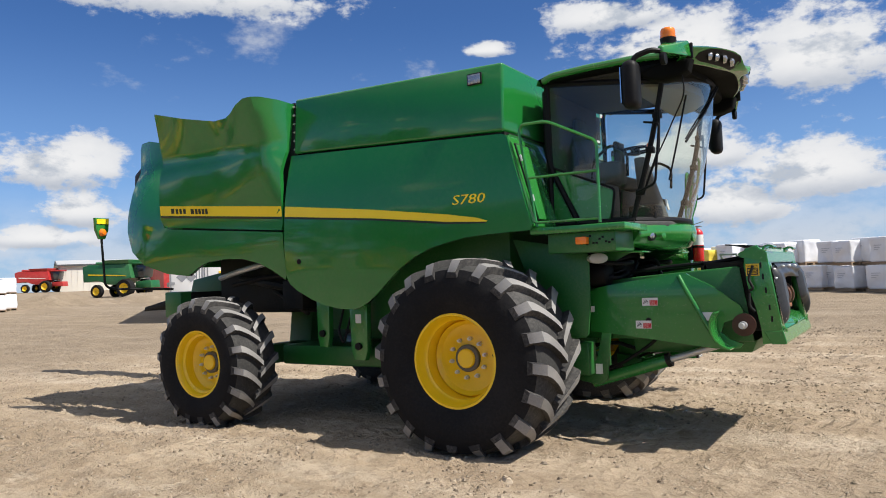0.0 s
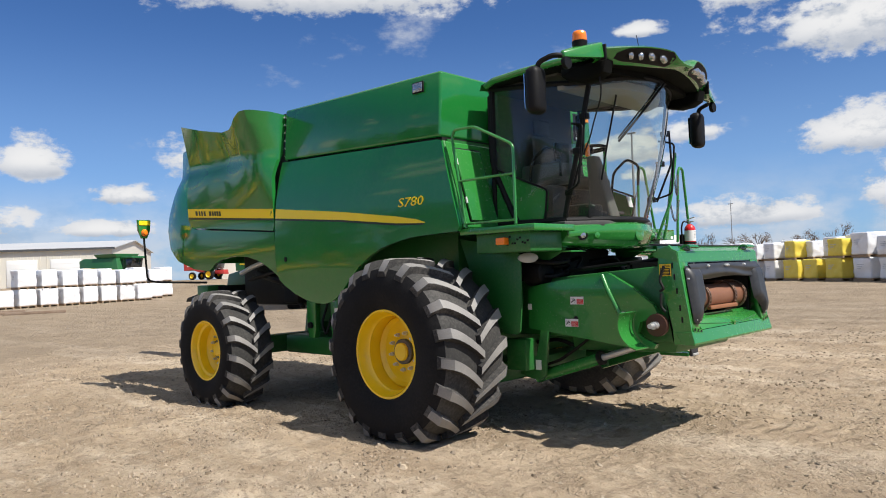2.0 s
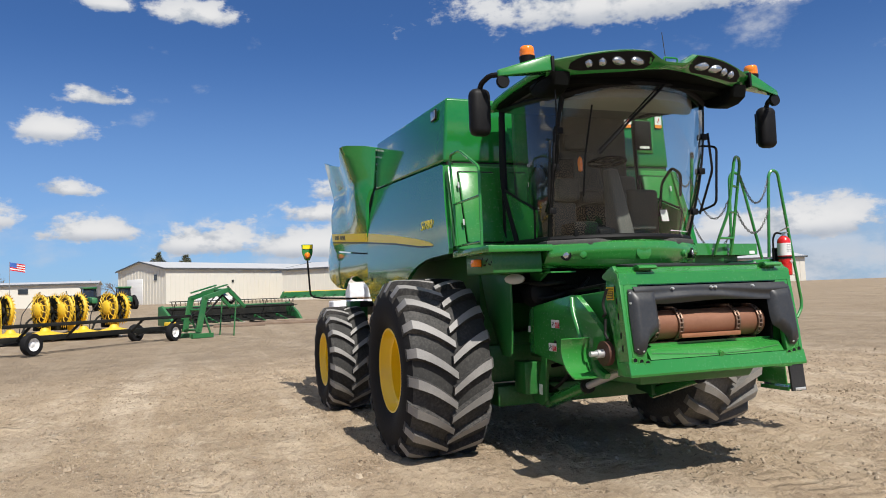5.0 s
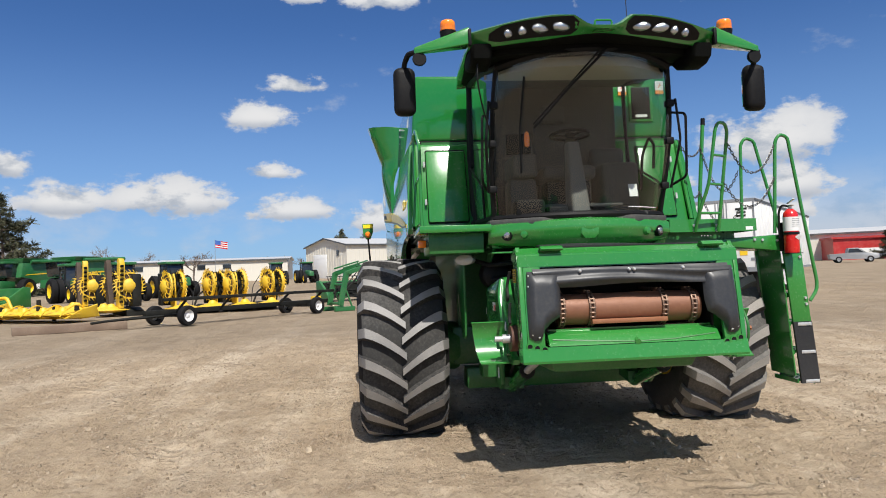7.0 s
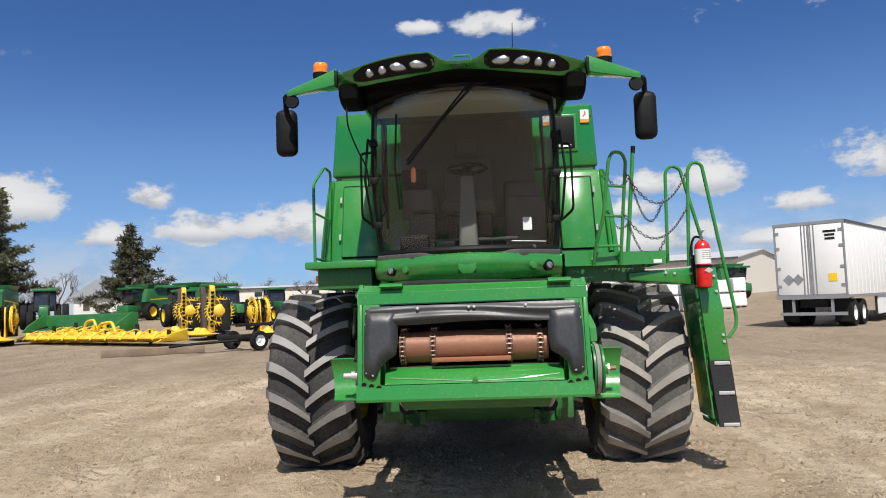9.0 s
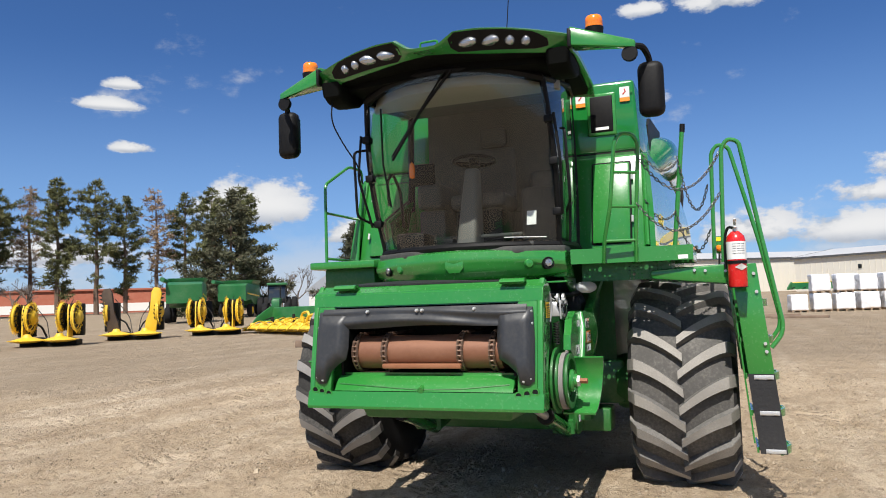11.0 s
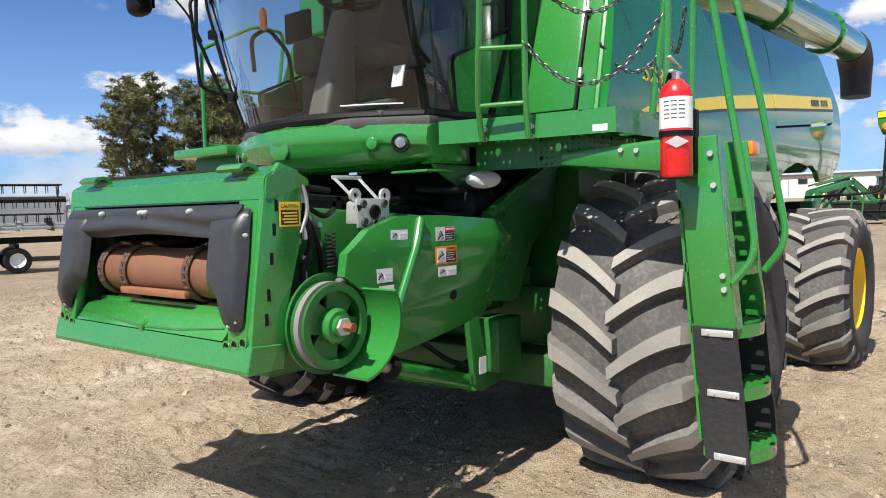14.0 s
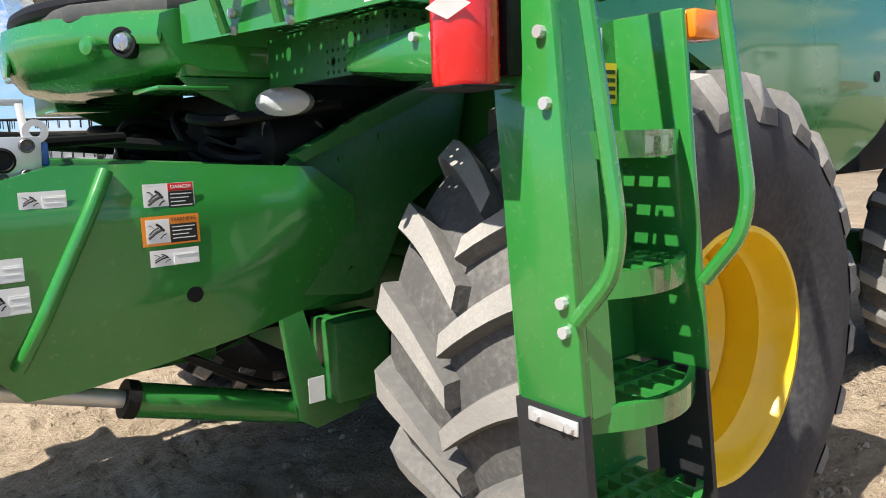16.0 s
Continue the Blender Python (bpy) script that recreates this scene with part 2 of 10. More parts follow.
LABEL_K = worn("label_black", (0.015, 0.015, 0.015), rough=0.4, dusty=0.05)
LABEL_R = worn("label_red", (0.6, 0.02, 0.02), rough=0.4, dusty=0.05)


def glass_material(name, tint, rough=0.02, ior=1.5):
    m = bpy.data.materials.new(name)
    m.use_nodes = True
    N = Nodes(m.node_tree)
    m.node_tree.nodes.clear()
    out, mixs = N("ShaderNodeOutputMaterial"), N("ShaderNodeMixShader")
    tr, gl, lw = N("ShaderNodeBsdfTransparent"), N("ShaderNodeBsdfGlossy", i_Roughness=rough), N("ShaderNodeLayerWeight", i_Blend=0.5)
    fr = N.math("MULTIPLY_ADD", N.math("POWER", lw.outputs["Facing"], 3.6), 0.92, 0.05 * ior / 1.5)
    tr.inputs[0].default_value = (*tint, 1)
    gl.inputs[0].default_value = (1, 1, 1, 1)
    N.link(fr, mixs.inputs[0]), N.link(tr.outputs[0], mixs.inputs[1]), N.link(gl.outputs[0], mixs.inputs[2])
    N.link(mixs.outputs[0], out.inputs[0])
    return m


GLASS = glass_material("tinted_cab_glass", (0.91, 0.94, 0.91), ior=1.5)
GLASS_SIDE = glass_material("dark_tinted_door_glass", (0.86, 0.91, 0.88), ior=1.5)
MIRROR, _, _ = material("mirror_glass", (0.85, 0.86, 0.87), 0.03, 1.0)

# ---- building blocks ----


def finish(name, bm, mats, parent=None, label="", smooth=35):
    bmesh.ops.recalc_face_normals(bm, faces=bm.faces)
    me = bpy.data.meshes.new(name)
    bm.to_mesh(me)
    bm.free()
    for m in mats if isinstance(mats, (list, tuple)) else [mats]:
        me.materials.append(m)
    if smooth:
        me.polygons.foreach_set("use_smooth", [True] * len(me.polygons))
        me.set_sharp_from_angle(angle=radians(smooth))
    ob = new(name, me)
    if parent is not None:
        ob.parent = parent
    if label:
        ob["label"] = label
    return ob


def part(name, bm, mat, parent, label="", smooth=35):
    return finish(name, bm, mat, parent, label, smooth)


def thing(name, label, category, at=(0, 0, 0), group="", kind="", parent=None):
    e = new(name)
    e.empty_display_size = 0.2
    e.location = at
    if parent is not None:
        e.parent = parent
    return tagged(e, label, category, group, kind)


def hexa(bm, pts, bev=0.0, seg=2):
    """A solid from 8 corners: four of the bottom going round, then the four over them."""
    v = [bm.verts.new(p) for p in pts]
    fs = [bm.faces.new([v[i] for i in f]) for f in ((3, 2, 1, 0), (4, 5, 6, 7), (0, 1, 5, 4), (1, 2, 6, 5), (2, 3, 7, 6), (3, 0, 4, 7))]
    if bev > 0:
        es = list({e for f in fs for e in f.edges})
        bmesh.ops.bevel(bm, geom=es, offset=bev, segments=seg, profile=0.5, affect="EDGES", clamp_overlap=True)
    return bm


def box(bm, x0, x1, y0, y1, z0, z1, bev=0.0, seg=2):
    return hexa(bm, [(x0, y0, z0), (x1, y0, z0), (x1, y1, z0), (x0, y1, z0), (x0, y0, z1), (x1, y0, z1), (x1, y1, z1), (x0, y1, z1)], bev, seg)


def prism(bm, pts, axis, a, b, bev=0.0, seg=2):
    """A flat outline pushed from a to b along an axis. Outline in the other two axes, in their order."""
    def at(p, w):
        return {"x": (w, p[0], p[1]), "y": (p[0], w, p[1]), "z": (p[0], p[1], w)}[axis]
    lo, hi = [bm.verts.new(at(p, a)) for p in pts], [bm.verts.new(at(p, b)) for p in pts]
    fs = [bm.faces.new(lo), bm.faces.new(hi[::-1])]
    n = len(pts)
    fs += [bm.faces.new((lo[i], hi[i], hi[(i + 1) % n], lo[(i + 1) % n])) for i in range(n)]
    if bev > 0:
        es = [e for e in {e for f in fs[:2] for e in f.edges}]
        bmesh.ops.bevel(bm, geom=es, offset=bev, segments=seg, profile=0.5, affect="EDGES", clamp_overlap=True)
    return bm


def frame_axes(d):
    d = Vector(d).normalized()
    up = Vector((0, 0, 1)) if abs(d.z) < 0.95 else Vector((1, 0, 0))
    a = d.cross(up).normalized()
    return a, a.cross(d).normalized()


def cyl(bm, p0, p1, r0, r1=None, seg=14, cap=True):
    r1 = r0 if r1 is None else r1
    p0, p1 = Vector(p0), Vector(p1)
    a, b = frame_axes(p1 - p0)
    rings = []
    for p, r in ((p0, r0), (p1, r1)):
        rings.append([bm.verts.new(p + r * (math.cos(t) * a + math.sin(t) * b)) for t in (2 * math.pi * k / seg for k in range(seg))])
    for k in range(seg):
        bm.faces.new((rings[0][k], rings[0][(k + 1) % seg], rings[1][(k + 1) % seg], rings[1][k]))
    if cap:
        bm.faces.new(rings[0][::-1]), bm.faces.new(rings[1])
    return bm


def fillet(pts, r, n=5):
    """A line of points with its corners rounded."""
    pts = [Vector(p) for p in pts]
    out = [pts[0]]
    for a, b, c in zip(pts, pts[1:], pts[2:]):
        u, w = (a - b), (c - b)
        k = min(r, u.length * 0.45, w.length * 0.45)
        p, q = b + u.normalized() * k, b + w.normalized() * k
        out += [(1 - s) ** 2 * p + 2 * s * (1 - s) * b + s * s * q for s in (i / n for i in range(n + 1))]
    return out + [pts[-1]]


def tube(bm, pts, r, seg=8, bend=0.0, cap=True):
    pts = fillet(pts, bend) if bend > 0 else [Vector(p) for p in pts]
    rings, a = [], None
    for i, p in enumerate(pts):
        d = (pts[min(i + 1, len(pts) - 1)] - pts[max(i - 1, 0)]).normalized()
        if a is None:
            a, _ = frame_axes(d)
        a = (a - d * a.dot(d)).normalized()
        b = d.cross(a)
        rr = r[i] if isinstance(r, (list, tuple)) else r
        rings.append([bm.verts.new(p + rr * (math.cos(t) * a + math.sin(t) * b)) for t in (2 * math.pi * k / seg for k in range(seg))])
    for u, w in zip(rings, rings[1:]):
        for k in range(seg):
            bm.faces.new((u[k], u[(k + 1) % seg], w[(k + 1) % seg], w[k]))
    if cap:
        bm.faces.new(rings[0][::-1]), bm.faces.new(rings[-1])
    return bm


def lathe(bm, prof, c, axis="y", seg=32, closed=False, cap=True):
    """Turns a profile of (radius, way along the axis) round the axis through c."""
    c, rings = Vector(c), []
    for r, w in prof:
        ring = []
        for k in range(seg):
            t = 2 * math.pi * k / seg
            u, v = r * math.cos(t), r * math.sin(t)
            ring.append(bm.verts.new(c + Vector({"y": (u, w, v), "x": (w, u, v), "z": (u, v, w)}[axis])))
        rings.append(ring)
    for a, b in list(zip(rings, rings[1:])) + ([(rings[-1], rings[0])] if closed else []):
        for k in range(seg):
            bm.faces.new((a[k], a[(k + 1) % seg], b[(k + 1) % seg], b[k]))
    if not closed and cap:
        for ring, (r, _) in ((rings[0], prof[0]), (rings[-1], prof[-1])):
            if r > 1e-4:
                bm.faces.new(ring)
    return bm


def grid(bm, f, nu, nv, thick=None):
    """A sheet f(u, v) -> point for u, v in 0..1; with thick, a solid sheet thickened along f's normal side (a vector)."""
    v = [[bm.verts.new(f(i / nu, j / nv)) for j in range(nv + 1)] for i in range(nu + 1)]
    fs = [bm.faces.new((v[i][j], v[i + 1][j], v[i + 1][j + 1], v[i][j + 1])) for i in range(nu) for j in range(nv)]
    if thick:
        bmesh.ops.recalc_face_normals(bm, faces=fs)
        bmesh.ops.solidify(bm, geom=fs, thickness=thick)
    return bm


def skin(bm, outline, yf, thick, step=0.22, inward=1.0):
    """A curved panel: a flat outline in x and z, cut into strips and laid on y = yf(x, z), with thickness towards the inside."""
    v = [bm.verts.new((x, 0, z)) for x, z in outline]
    bm.faces.new(v)
    for n, ax in ((0, (1, 0, 0)), (2, (0, 0, 1))):
        lo, hi = min(p[n // 2] for p in outline), max(p[n // 2] for p in outline)
        k = lo + step
        while k < hi - 0.03:
            co = (k, 0, 0) if n == 0 else (0, 0, k)
            bmesh.ops.bisect_plane(bm, geom=list(bm.verts) + list(bm.edges) + list(bm.faces), plane_co=co, plane_no=ax)
            k += step
    fs = list(bm.faces)
    back = bmesh.ops.duplicate(bm, geom=fs + list(bm.verts) + list(bm.edges))
    vm = back["vert_map"]
    front = {w for w in vm if w in set(v for f in fs for v in f.verts)}
    rim = [e for f in fs for e in f.edges if len(e.link_faces) == 1]
    pairs = [(e.verts[0], e.verts[1]) for e in rim]
    for w in front:
        x, z = w.co.x, w.co.z
        y = yf(x, z)
        w.co.y = y
        vm[w].co = (x, y + inward * thick, z)
    for a, b in pairs:
        bm.faces.new((a, b, vm[b], vm[a]))
    return bm


def merge(bm, other, m=None):
    """Adds a mesh's geometry, moved by m."""
    me = bpy.data.meshes.new("tmp")
    other.to_mesh(me)
    other.free()
    if m is not None:
        me.transform(m)
    bm.from_mesh(me)
    bpy.data.meshes.remove(me)
    return bm


def lerp_table(t, table):
    """Straight-line reading of a table of (key, value)."""
    if t <= table[0][0]:
        return table[0][1]
    for (a, u), (b, w) in zip(table, table[1:]):
        if t <= b:
            return u + (w - u) * (t - a) / (b - a)
    return table[-1][1]


def text_part(name, body, size, mat, m, parent, depth=0.0015, shear=0.0, label=""):
    cu = bpy.data.curves.new("tmp", "FONT")
    cu.body, cu.size, cu.extrude, cu.shear, cu.align_x, cu.align_y = body, size, depth, shear, "CENTER", "CENTER"
    cu.resolution_u = 2
    tmp = bpy.data.objects.new("tmp", cu)
    me = bpy.data.meshes.new_from_object(tmp)
    bpy.data.objects.remove(tmp)
    bpy.data.curves.remove(cu)
    me.transform(m)
    me.materials.append(mat)
    ob = new(name, me)
    ob.parent = parent
    if label:
        ob["label"] = label
    return ob


def ground_height(x, y):
    """The yard is level round the machine and rises towards its edges, shaped to fit the camera's view."""
    k = min(max(math.hypot(x, y) - 10.0, 0.0), 125.0)
    h = 0.016 * k * k / (k + 25.0)
    h += 0.10 * math.exp(-((x + 19) ** 2 + (y - 12) ** 2) / 55.0)
    return h + 0.25 * math.exp(-((x + 4) ** 2 + (y - 31) ** 2) / 160.0)

# ---- the combine harvester: x forwards, y to its left, front axle over the origin ----
combine = thing("combine_harvester", "large green combine harvester with yellow wheels, parked on bare dirt", "combine")


def side_y(s):
    """How far out the side panels lie on the side s (-1 right, 1 left)."""
    w = 1.455 if s < 0 else 1.385

    def f(x, z):
        bulge = max(0.0, 1 - ((z - 2.0) / 1.2) ** 2)
        return s * (w + 0.09 * bulge + 0.028 * max(0.0, 0.3 - x) * bulge ** 0.5)
    return f


FRONT_PANEL = [(-2.46, 3.10), (0.30, 2.985), (0.355, 2.96), (0.59, 2.16), (0.61, 2.08), (0.59, 2.03), (0.16, 2.02), (-0.10, 2.005), (-0.30, 1.97), (-0.52, 1.92), (-0.72, 1.84), (-0.92, 1.72), (-1.09, 1.58), (-1.22, 1.47), (-1.34, 1.385), (-1.45, 1.335), (-1.58, 1.31), (-1.73, 1.315), (-1.95, 1.36), (-2.14, 1.43), (-2.34, 1.535), (-2.44, 1.61), (-2.49, 1.72), (-2.50, 2.1), (-2.49, 2.6)]
REAR_UPPER = [(-4.66, 2.52), (-4.60, 2.42), (-4.5, 2.395), (-2.55, 2.235), (-2.53, 2.30), (-2.53, 2.92), (-2.50, 3.14), (-2.46, 3.72), (-2.52, 3.75), (-2.62, 3.765), (-2.80, 3.76), (-2.95, 3.71), (-3.08, 3.64), (-3.2, 3.605), (-3.45, 3.61), (-4.0, 3.72), (-4.56, 3.86)]
REAR_LEFT = [(x, z) for x, z in REAR_UPPER if z < 3.0] + [(-2.50, 3.10), (-4.69, 3.17)]
REAR_LOWER = [(-4.72, 3.54), (-5.35, 3.68), (-5.60, 3.68), (-5.65, 3.60), (-5.57, 2.95), (-5.48, 2.40), (-5.32, 2.12), (-5.05, 1.93), (-4.6, 1.80), (-4.2, 1.76), (-4.12, 1.80), (-4.0, 1.865), (-3.8, 1.92), (-3.5, 1.945), (-3.2, 1.93), (-2.95, 1.87), (-2.75, 1.78), (-2.56, 1.66), (-2.53, 1.75), (-2.54, 2.215), (-4.5, 2.37), (-4.63, 2.41), (-4.69, 2.55)]

LOWER_LEFT = [(-4.72, 3.17), (-5.02, 3.18), (-5.05, 2.6), (-5.0, 2.2), (-4.88, 1.95), (-4.6, 1.80)] + REAR_LOWER[9:]


def rear_y(s):
    """The rear hood: on the right it sweeps out past the tank, most of all at its top."""
    base = side_y(s)

    def f(x, z):
        y = abs(base(x, max(z, 2.0))) - 0.01
        if s > 0:
            return y
        k = min(max((-2.47 - x) / 0.27, 0.0), 1.0)
        k = 1 - (1 - k) ** 2.2
        back = min(max((-3.0 - x) / 1.6, 0.0), 1.0)
        up = min(max((z - 2.40) / 1.36, 0.0), 1.1)
        dent = 0.05 * math.exp(-(((x + 3.5) / 0.4) ** 2)) * up
        return -(y + (0.43 - 0.14 * back) * k * up + 0.04 * up - dent)
    return f


def rear_low_y(s):
    base = side_y(s)

    def f(x, z):
        end = min(max((-5.0 - x) / 0.7, 0.0), 1.0)
        tuck = min(max((2.2 - z) / 0.5, 0.0), 1.0)
        top = min(max((z - 2.6) / 0.9, 0.0), 1.0)
        return s * (abs(base(max(x, -4.6), max(z, 2.0))) - 0.02 - 0.11 * end ** 2 - 0.05 * tuck ** 2 - 0.1 * top)
    return f


def stripe(outline, yf, s, off, mat, label, parent):
    bm = bmesh.new()
    skin(bm, outline, lambda x, z: yf(x, z) + s * off, 0.003, step=0.2, inward=-s)
    return part("stripe", bm, mat, parent, label)


for s in (-1, 1):
    ys, yr, yl = side_y(s), rear_y(s), rear_low_y(s)
    bm = bmesh.new()
    skin(bm, FRONT_PANEL, ys, 0.045, step=0.2, inward=-s)
    p = part("side_panel", bm, GREEN_GLOSS, combine, "glossy dark green side shield")
    stripe([(-2.485, 2.385), (-2.485, 2.505), (-1.2, 2.365), (-0.3, 2.245), (0.02, 2.19), (0.15, 2.15), (0.13, 2.142), (-0.3, 2.17), (-1.2, 2.272)], ys, s, 0.004, STRIPE_Y, "yellow decal stripe", p)
    stripe([(-2.485, 2.362), (-2.485, 2.383), (-1.2, 2.27), (-0.3, 2.168), (0.13, 2.14), (0.12, 2.128), (-0.3, 2.148), (-1.2, 2.25)], ys, s, 0.004, STRIPE_D, "dark edge of the decal stripe", p)
    bm = bmesh.new()  # round latch hole
    cyl(bm, (-2.28, ys(-2.28, 1.86), 1.86), (-2.28, ys(-2.28, 1.86) + s * 0.006, 1.86), 0.03, seg=14)
    part("latch", bm, BLACK, p)
    bm = bmesh.new()
    skin(bm, REAR_UPPER if s < 0 else REAR_LEFT, yr, 0.05, step=0.09, inward=-s)
    p = part("rear_hood", bm, GREEN_GLOSS, combine, "flared glossy green rear hood shield")
    stripe([(-4.64, 2.56), (-4.64, 2.685), (-2.54, 2.512), (-2.54, 2.392)], yr, s, 0.004, STRIPE_Y, "yellow decal stripe", p)
    stripe([(-4.64, 2.53), (-4.64, 2.556), (-2.54, 2.39), (-2.54, 2.366)], yr, s, 0.004, STRIPE_D, "dark edge of the decal stripe", p)
    for k, (xa, w) in enumerate(((-4.42, 0.055), (-4.33, 0.04), (-4.26, 0.04), (-4.19, 0.045), (-4.05, 0.055), (-3.97, 0.04), (-3.91, 0.04), (-3.85, 0.04), (-3.79, 0.04))):
        zc = 2.618 - (xa + 4.64) * 0.0815
        stripe([(xa, zc - 0.032), (xa, zc + 0.032), (xa + w, zc + 0.030), (xa + w, zc - 0.034)], yr, s, 0.008, STRIPE_D, "", p)
    bm = bmesh.new()
    skin(bm, REAR_LOWER if s < 0 else LOWER_LEFT, yl, 0.05, step=0.16, inward=-s)
    part("rear_side_panel", bm, GREEN_GLOSS, combine, "green lower rear panel with wheel arch")
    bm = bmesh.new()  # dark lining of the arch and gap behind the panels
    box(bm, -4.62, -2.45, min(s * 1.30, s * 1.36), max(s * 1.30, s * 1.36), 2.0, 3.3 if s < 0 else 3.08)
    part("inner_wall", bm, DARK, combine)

# bolted seam strip between the front and rear shields
for s in (-1, 1):
    bm = bmesh.new()
    box(bm, -2.54, -2.44, min(s * 1.36, s * 1.43), max(s * 1.36, s * 1.43), 1.7, 3.74 if s < 0 else 3.06, 0.01)
    strip = part("seam_post", bm, DARK, combine)
    for k in range(6 if s < 0 else 0):
        bm = bmesh.new()
        cyl(bm, (-2.445, s * 1.462, 3.18 + 0.1 * k), (-2.425, s * 1.462, 3.18 + 0.1 * k), 0.012, seg=8)
        part("bolt", bm, STEEL, strip)

# grain tank
bm = bmesh.new()
R0, R1, L0, L1 = -1.465, -1.405, 1.36, 1.325
hexa(bm, [(-2.43, R0 - 0.03, 3.12), (0.315, R0, 3.015), (0.315, L0, 3.015), (-2.43, L0, 3.12), (-2.42, R1 - 0.05, 3.77), (0.30, R1, 3.71), (0.30, L1, 3.69), (-2.42, L1, 3.77)], 0.03, 3)
tank = part("grain_tank", bm, GREEN_GLOSS, combine, "dark green grain tank box")
bm = bmesh.new()  # dark strip standing in for the shade below the tank box
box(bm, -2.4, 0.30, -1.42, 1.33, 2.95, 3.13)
part("tank_gap_shade", bm, DARK, combine)
bm = bmesh.new()
box(bm, -0.085, 0.085, -1.452, -1.435, 3.52, 3.64, 0.012)
lamp = part("tank_lamp", bm, BLACK, tank)
bm = bmesh.new()
box(bm, -0.07, 0.07, -1.458, -1.450, 3.533, 3.627, 0.004)
part("tank_lamp_lens", bm, LENS, tank, "clear work lamp lens")
# tank front: framed window, labels and handles on the left half
bm = bmesh.new()
box(bm, 0.300, 0.330, 0.885, 1.155, 3.175, 3.585, 0.025, 3)
win = part("window_frame", bm, GREEN, tank, "rounded green raised window frame")
bm = bmesh.new()
box(bm, 0.318, 0.338, 0.915, 1.125, 3.21, 3.555, 0.03, 3)
part("tank_window", bm, BLACK, tank, "black inspection window")
bm = bmesh.new()
box(bm, 0.337, 0.341, 0.955, 1.085, 3.228, 3.256)
part("label_plate", bm, LABEL_W, tank)
for y0, zz in ((0.78, 3.51), (1.195, 3.52)):
    bm = bmesh.new()
    box(bm, 0.308, 0.320, y0, y0 + 0.09, zz, zz + 0.10)
    lab = part("warning_label", bm, LABEL_W, tank, "white warning label with orange foot")
    bm = bmesh.new()
    box(bm, 0.308, 0.321, y0, y0 + 0.09, zz - 0.038, zz - 0.002)
    part("label_foot", bm, LABEL_O, lab)
    bm = bmesh.new()
    tube(bm, [(0.3215, y0 + 0.03, zz + 0.03), (0.3215, y0 + 0.055, zz + 0.055), (0.3215, y0 + 0.045, zz + 0.08)], 0.006, 5)
    part("pictogram", bm, LABEL_R, lab)
for k in range(4):
    bm = bmesh.new()
    cyl(bm, (0.30, 0.67 if k < 2 else 1.30, 3.15 + 0.42 * (k % 2)), (0.316, 0.67 if k < 2 else 1.30, 3.15 + 0.42 * (k % 2)), 0.014, seg=10)
    part("bolt", bm, GREEN, tank)
# flat black sheet stands in for the shaded opening in the tank's left side
bm = bmesh.new()
prism(bm, [(-0.72, 3.06), (-2.40, 3.14), (-2.40, 3.73), (-1.0, 3.60), (-0.72, 3.47)], "y", 1.32, 1.352)
part("tank_recess_shade", bm, BLACK, tank, "flat black sheet for the shaded recess")

# front of the body beside the cab, sloping
for s, yo, yi in ((-1, 1.47, 0.60), (1, 1.40, 0.60)):
    bm = bmesh.new()
    pts = []
    for z, x in ((2.06, 0.585), (2.985, 0.33)):
        a, b = s * yo, s * yi
        pts += [(-0.3, a, z), (x, a, z), (x, b, z), (-0.3, b, z)]
    hexa(bm, pts, 0.035, 3)
    front = part("body_front", bm, GREEN, combine, "bright green body front beside the cab")
    bm = bmesh.new()
    a, b = (s * (yo - 0.128), s * (yi + 0.308)) if s > 0 else (s * (yo - 0.135), s * (yi + 0.315))
    hexa(bm, [(0.50, a, 2.128), (0.589, a, 2.128), (0.589, b, 2.128), (0.50, b, 2.128), (0.30, a, 2.912), (0.3705, a, 2.912), (0.3705, b, 2.912), (0.30, b, 2.912)], 0.02, 2)
    part("door_gap", bm, BLACK, combine)
    bm = bmesh.new()  # door pressed into the front, with a dark seam and hinges
    a, b = s * (yo - 0.14), s * (yi + 0.32)
    hexa(bm, [(0.555, a, 2.14), (0.598, a, 2.14), (0.598, b, 2.14), (0.555, b, 2.14), (0.34, a, 2.90), (0.383, a, 2.90), (0.383, b, 2.90), (0.34, b, 2.90)], 0.02, 2)
    part("service_door", bm, GREEN, combine, "green service door with rounded edges")
    for z, x in ((2.32, 0.552), (2.72, 0.44)):
        bm = bmesh.new()
        cyl(bm, (x, s * (yo - 0.12), z), (x - 0.014, s * (yo - 0.12), z + 0.06), 0.012, seg=8)
        part("hinge", bm, STEEL, combine)
    bm = bmesh.new()  # pale edge strip up the slope
    tube(bm, [(0.60, s * (yo + 0.005), 2.10), (0.345, s * (yo - 0.02), 2.96)], 0.022, 8)
    part("edge_trim", bm, GREEN, combine)

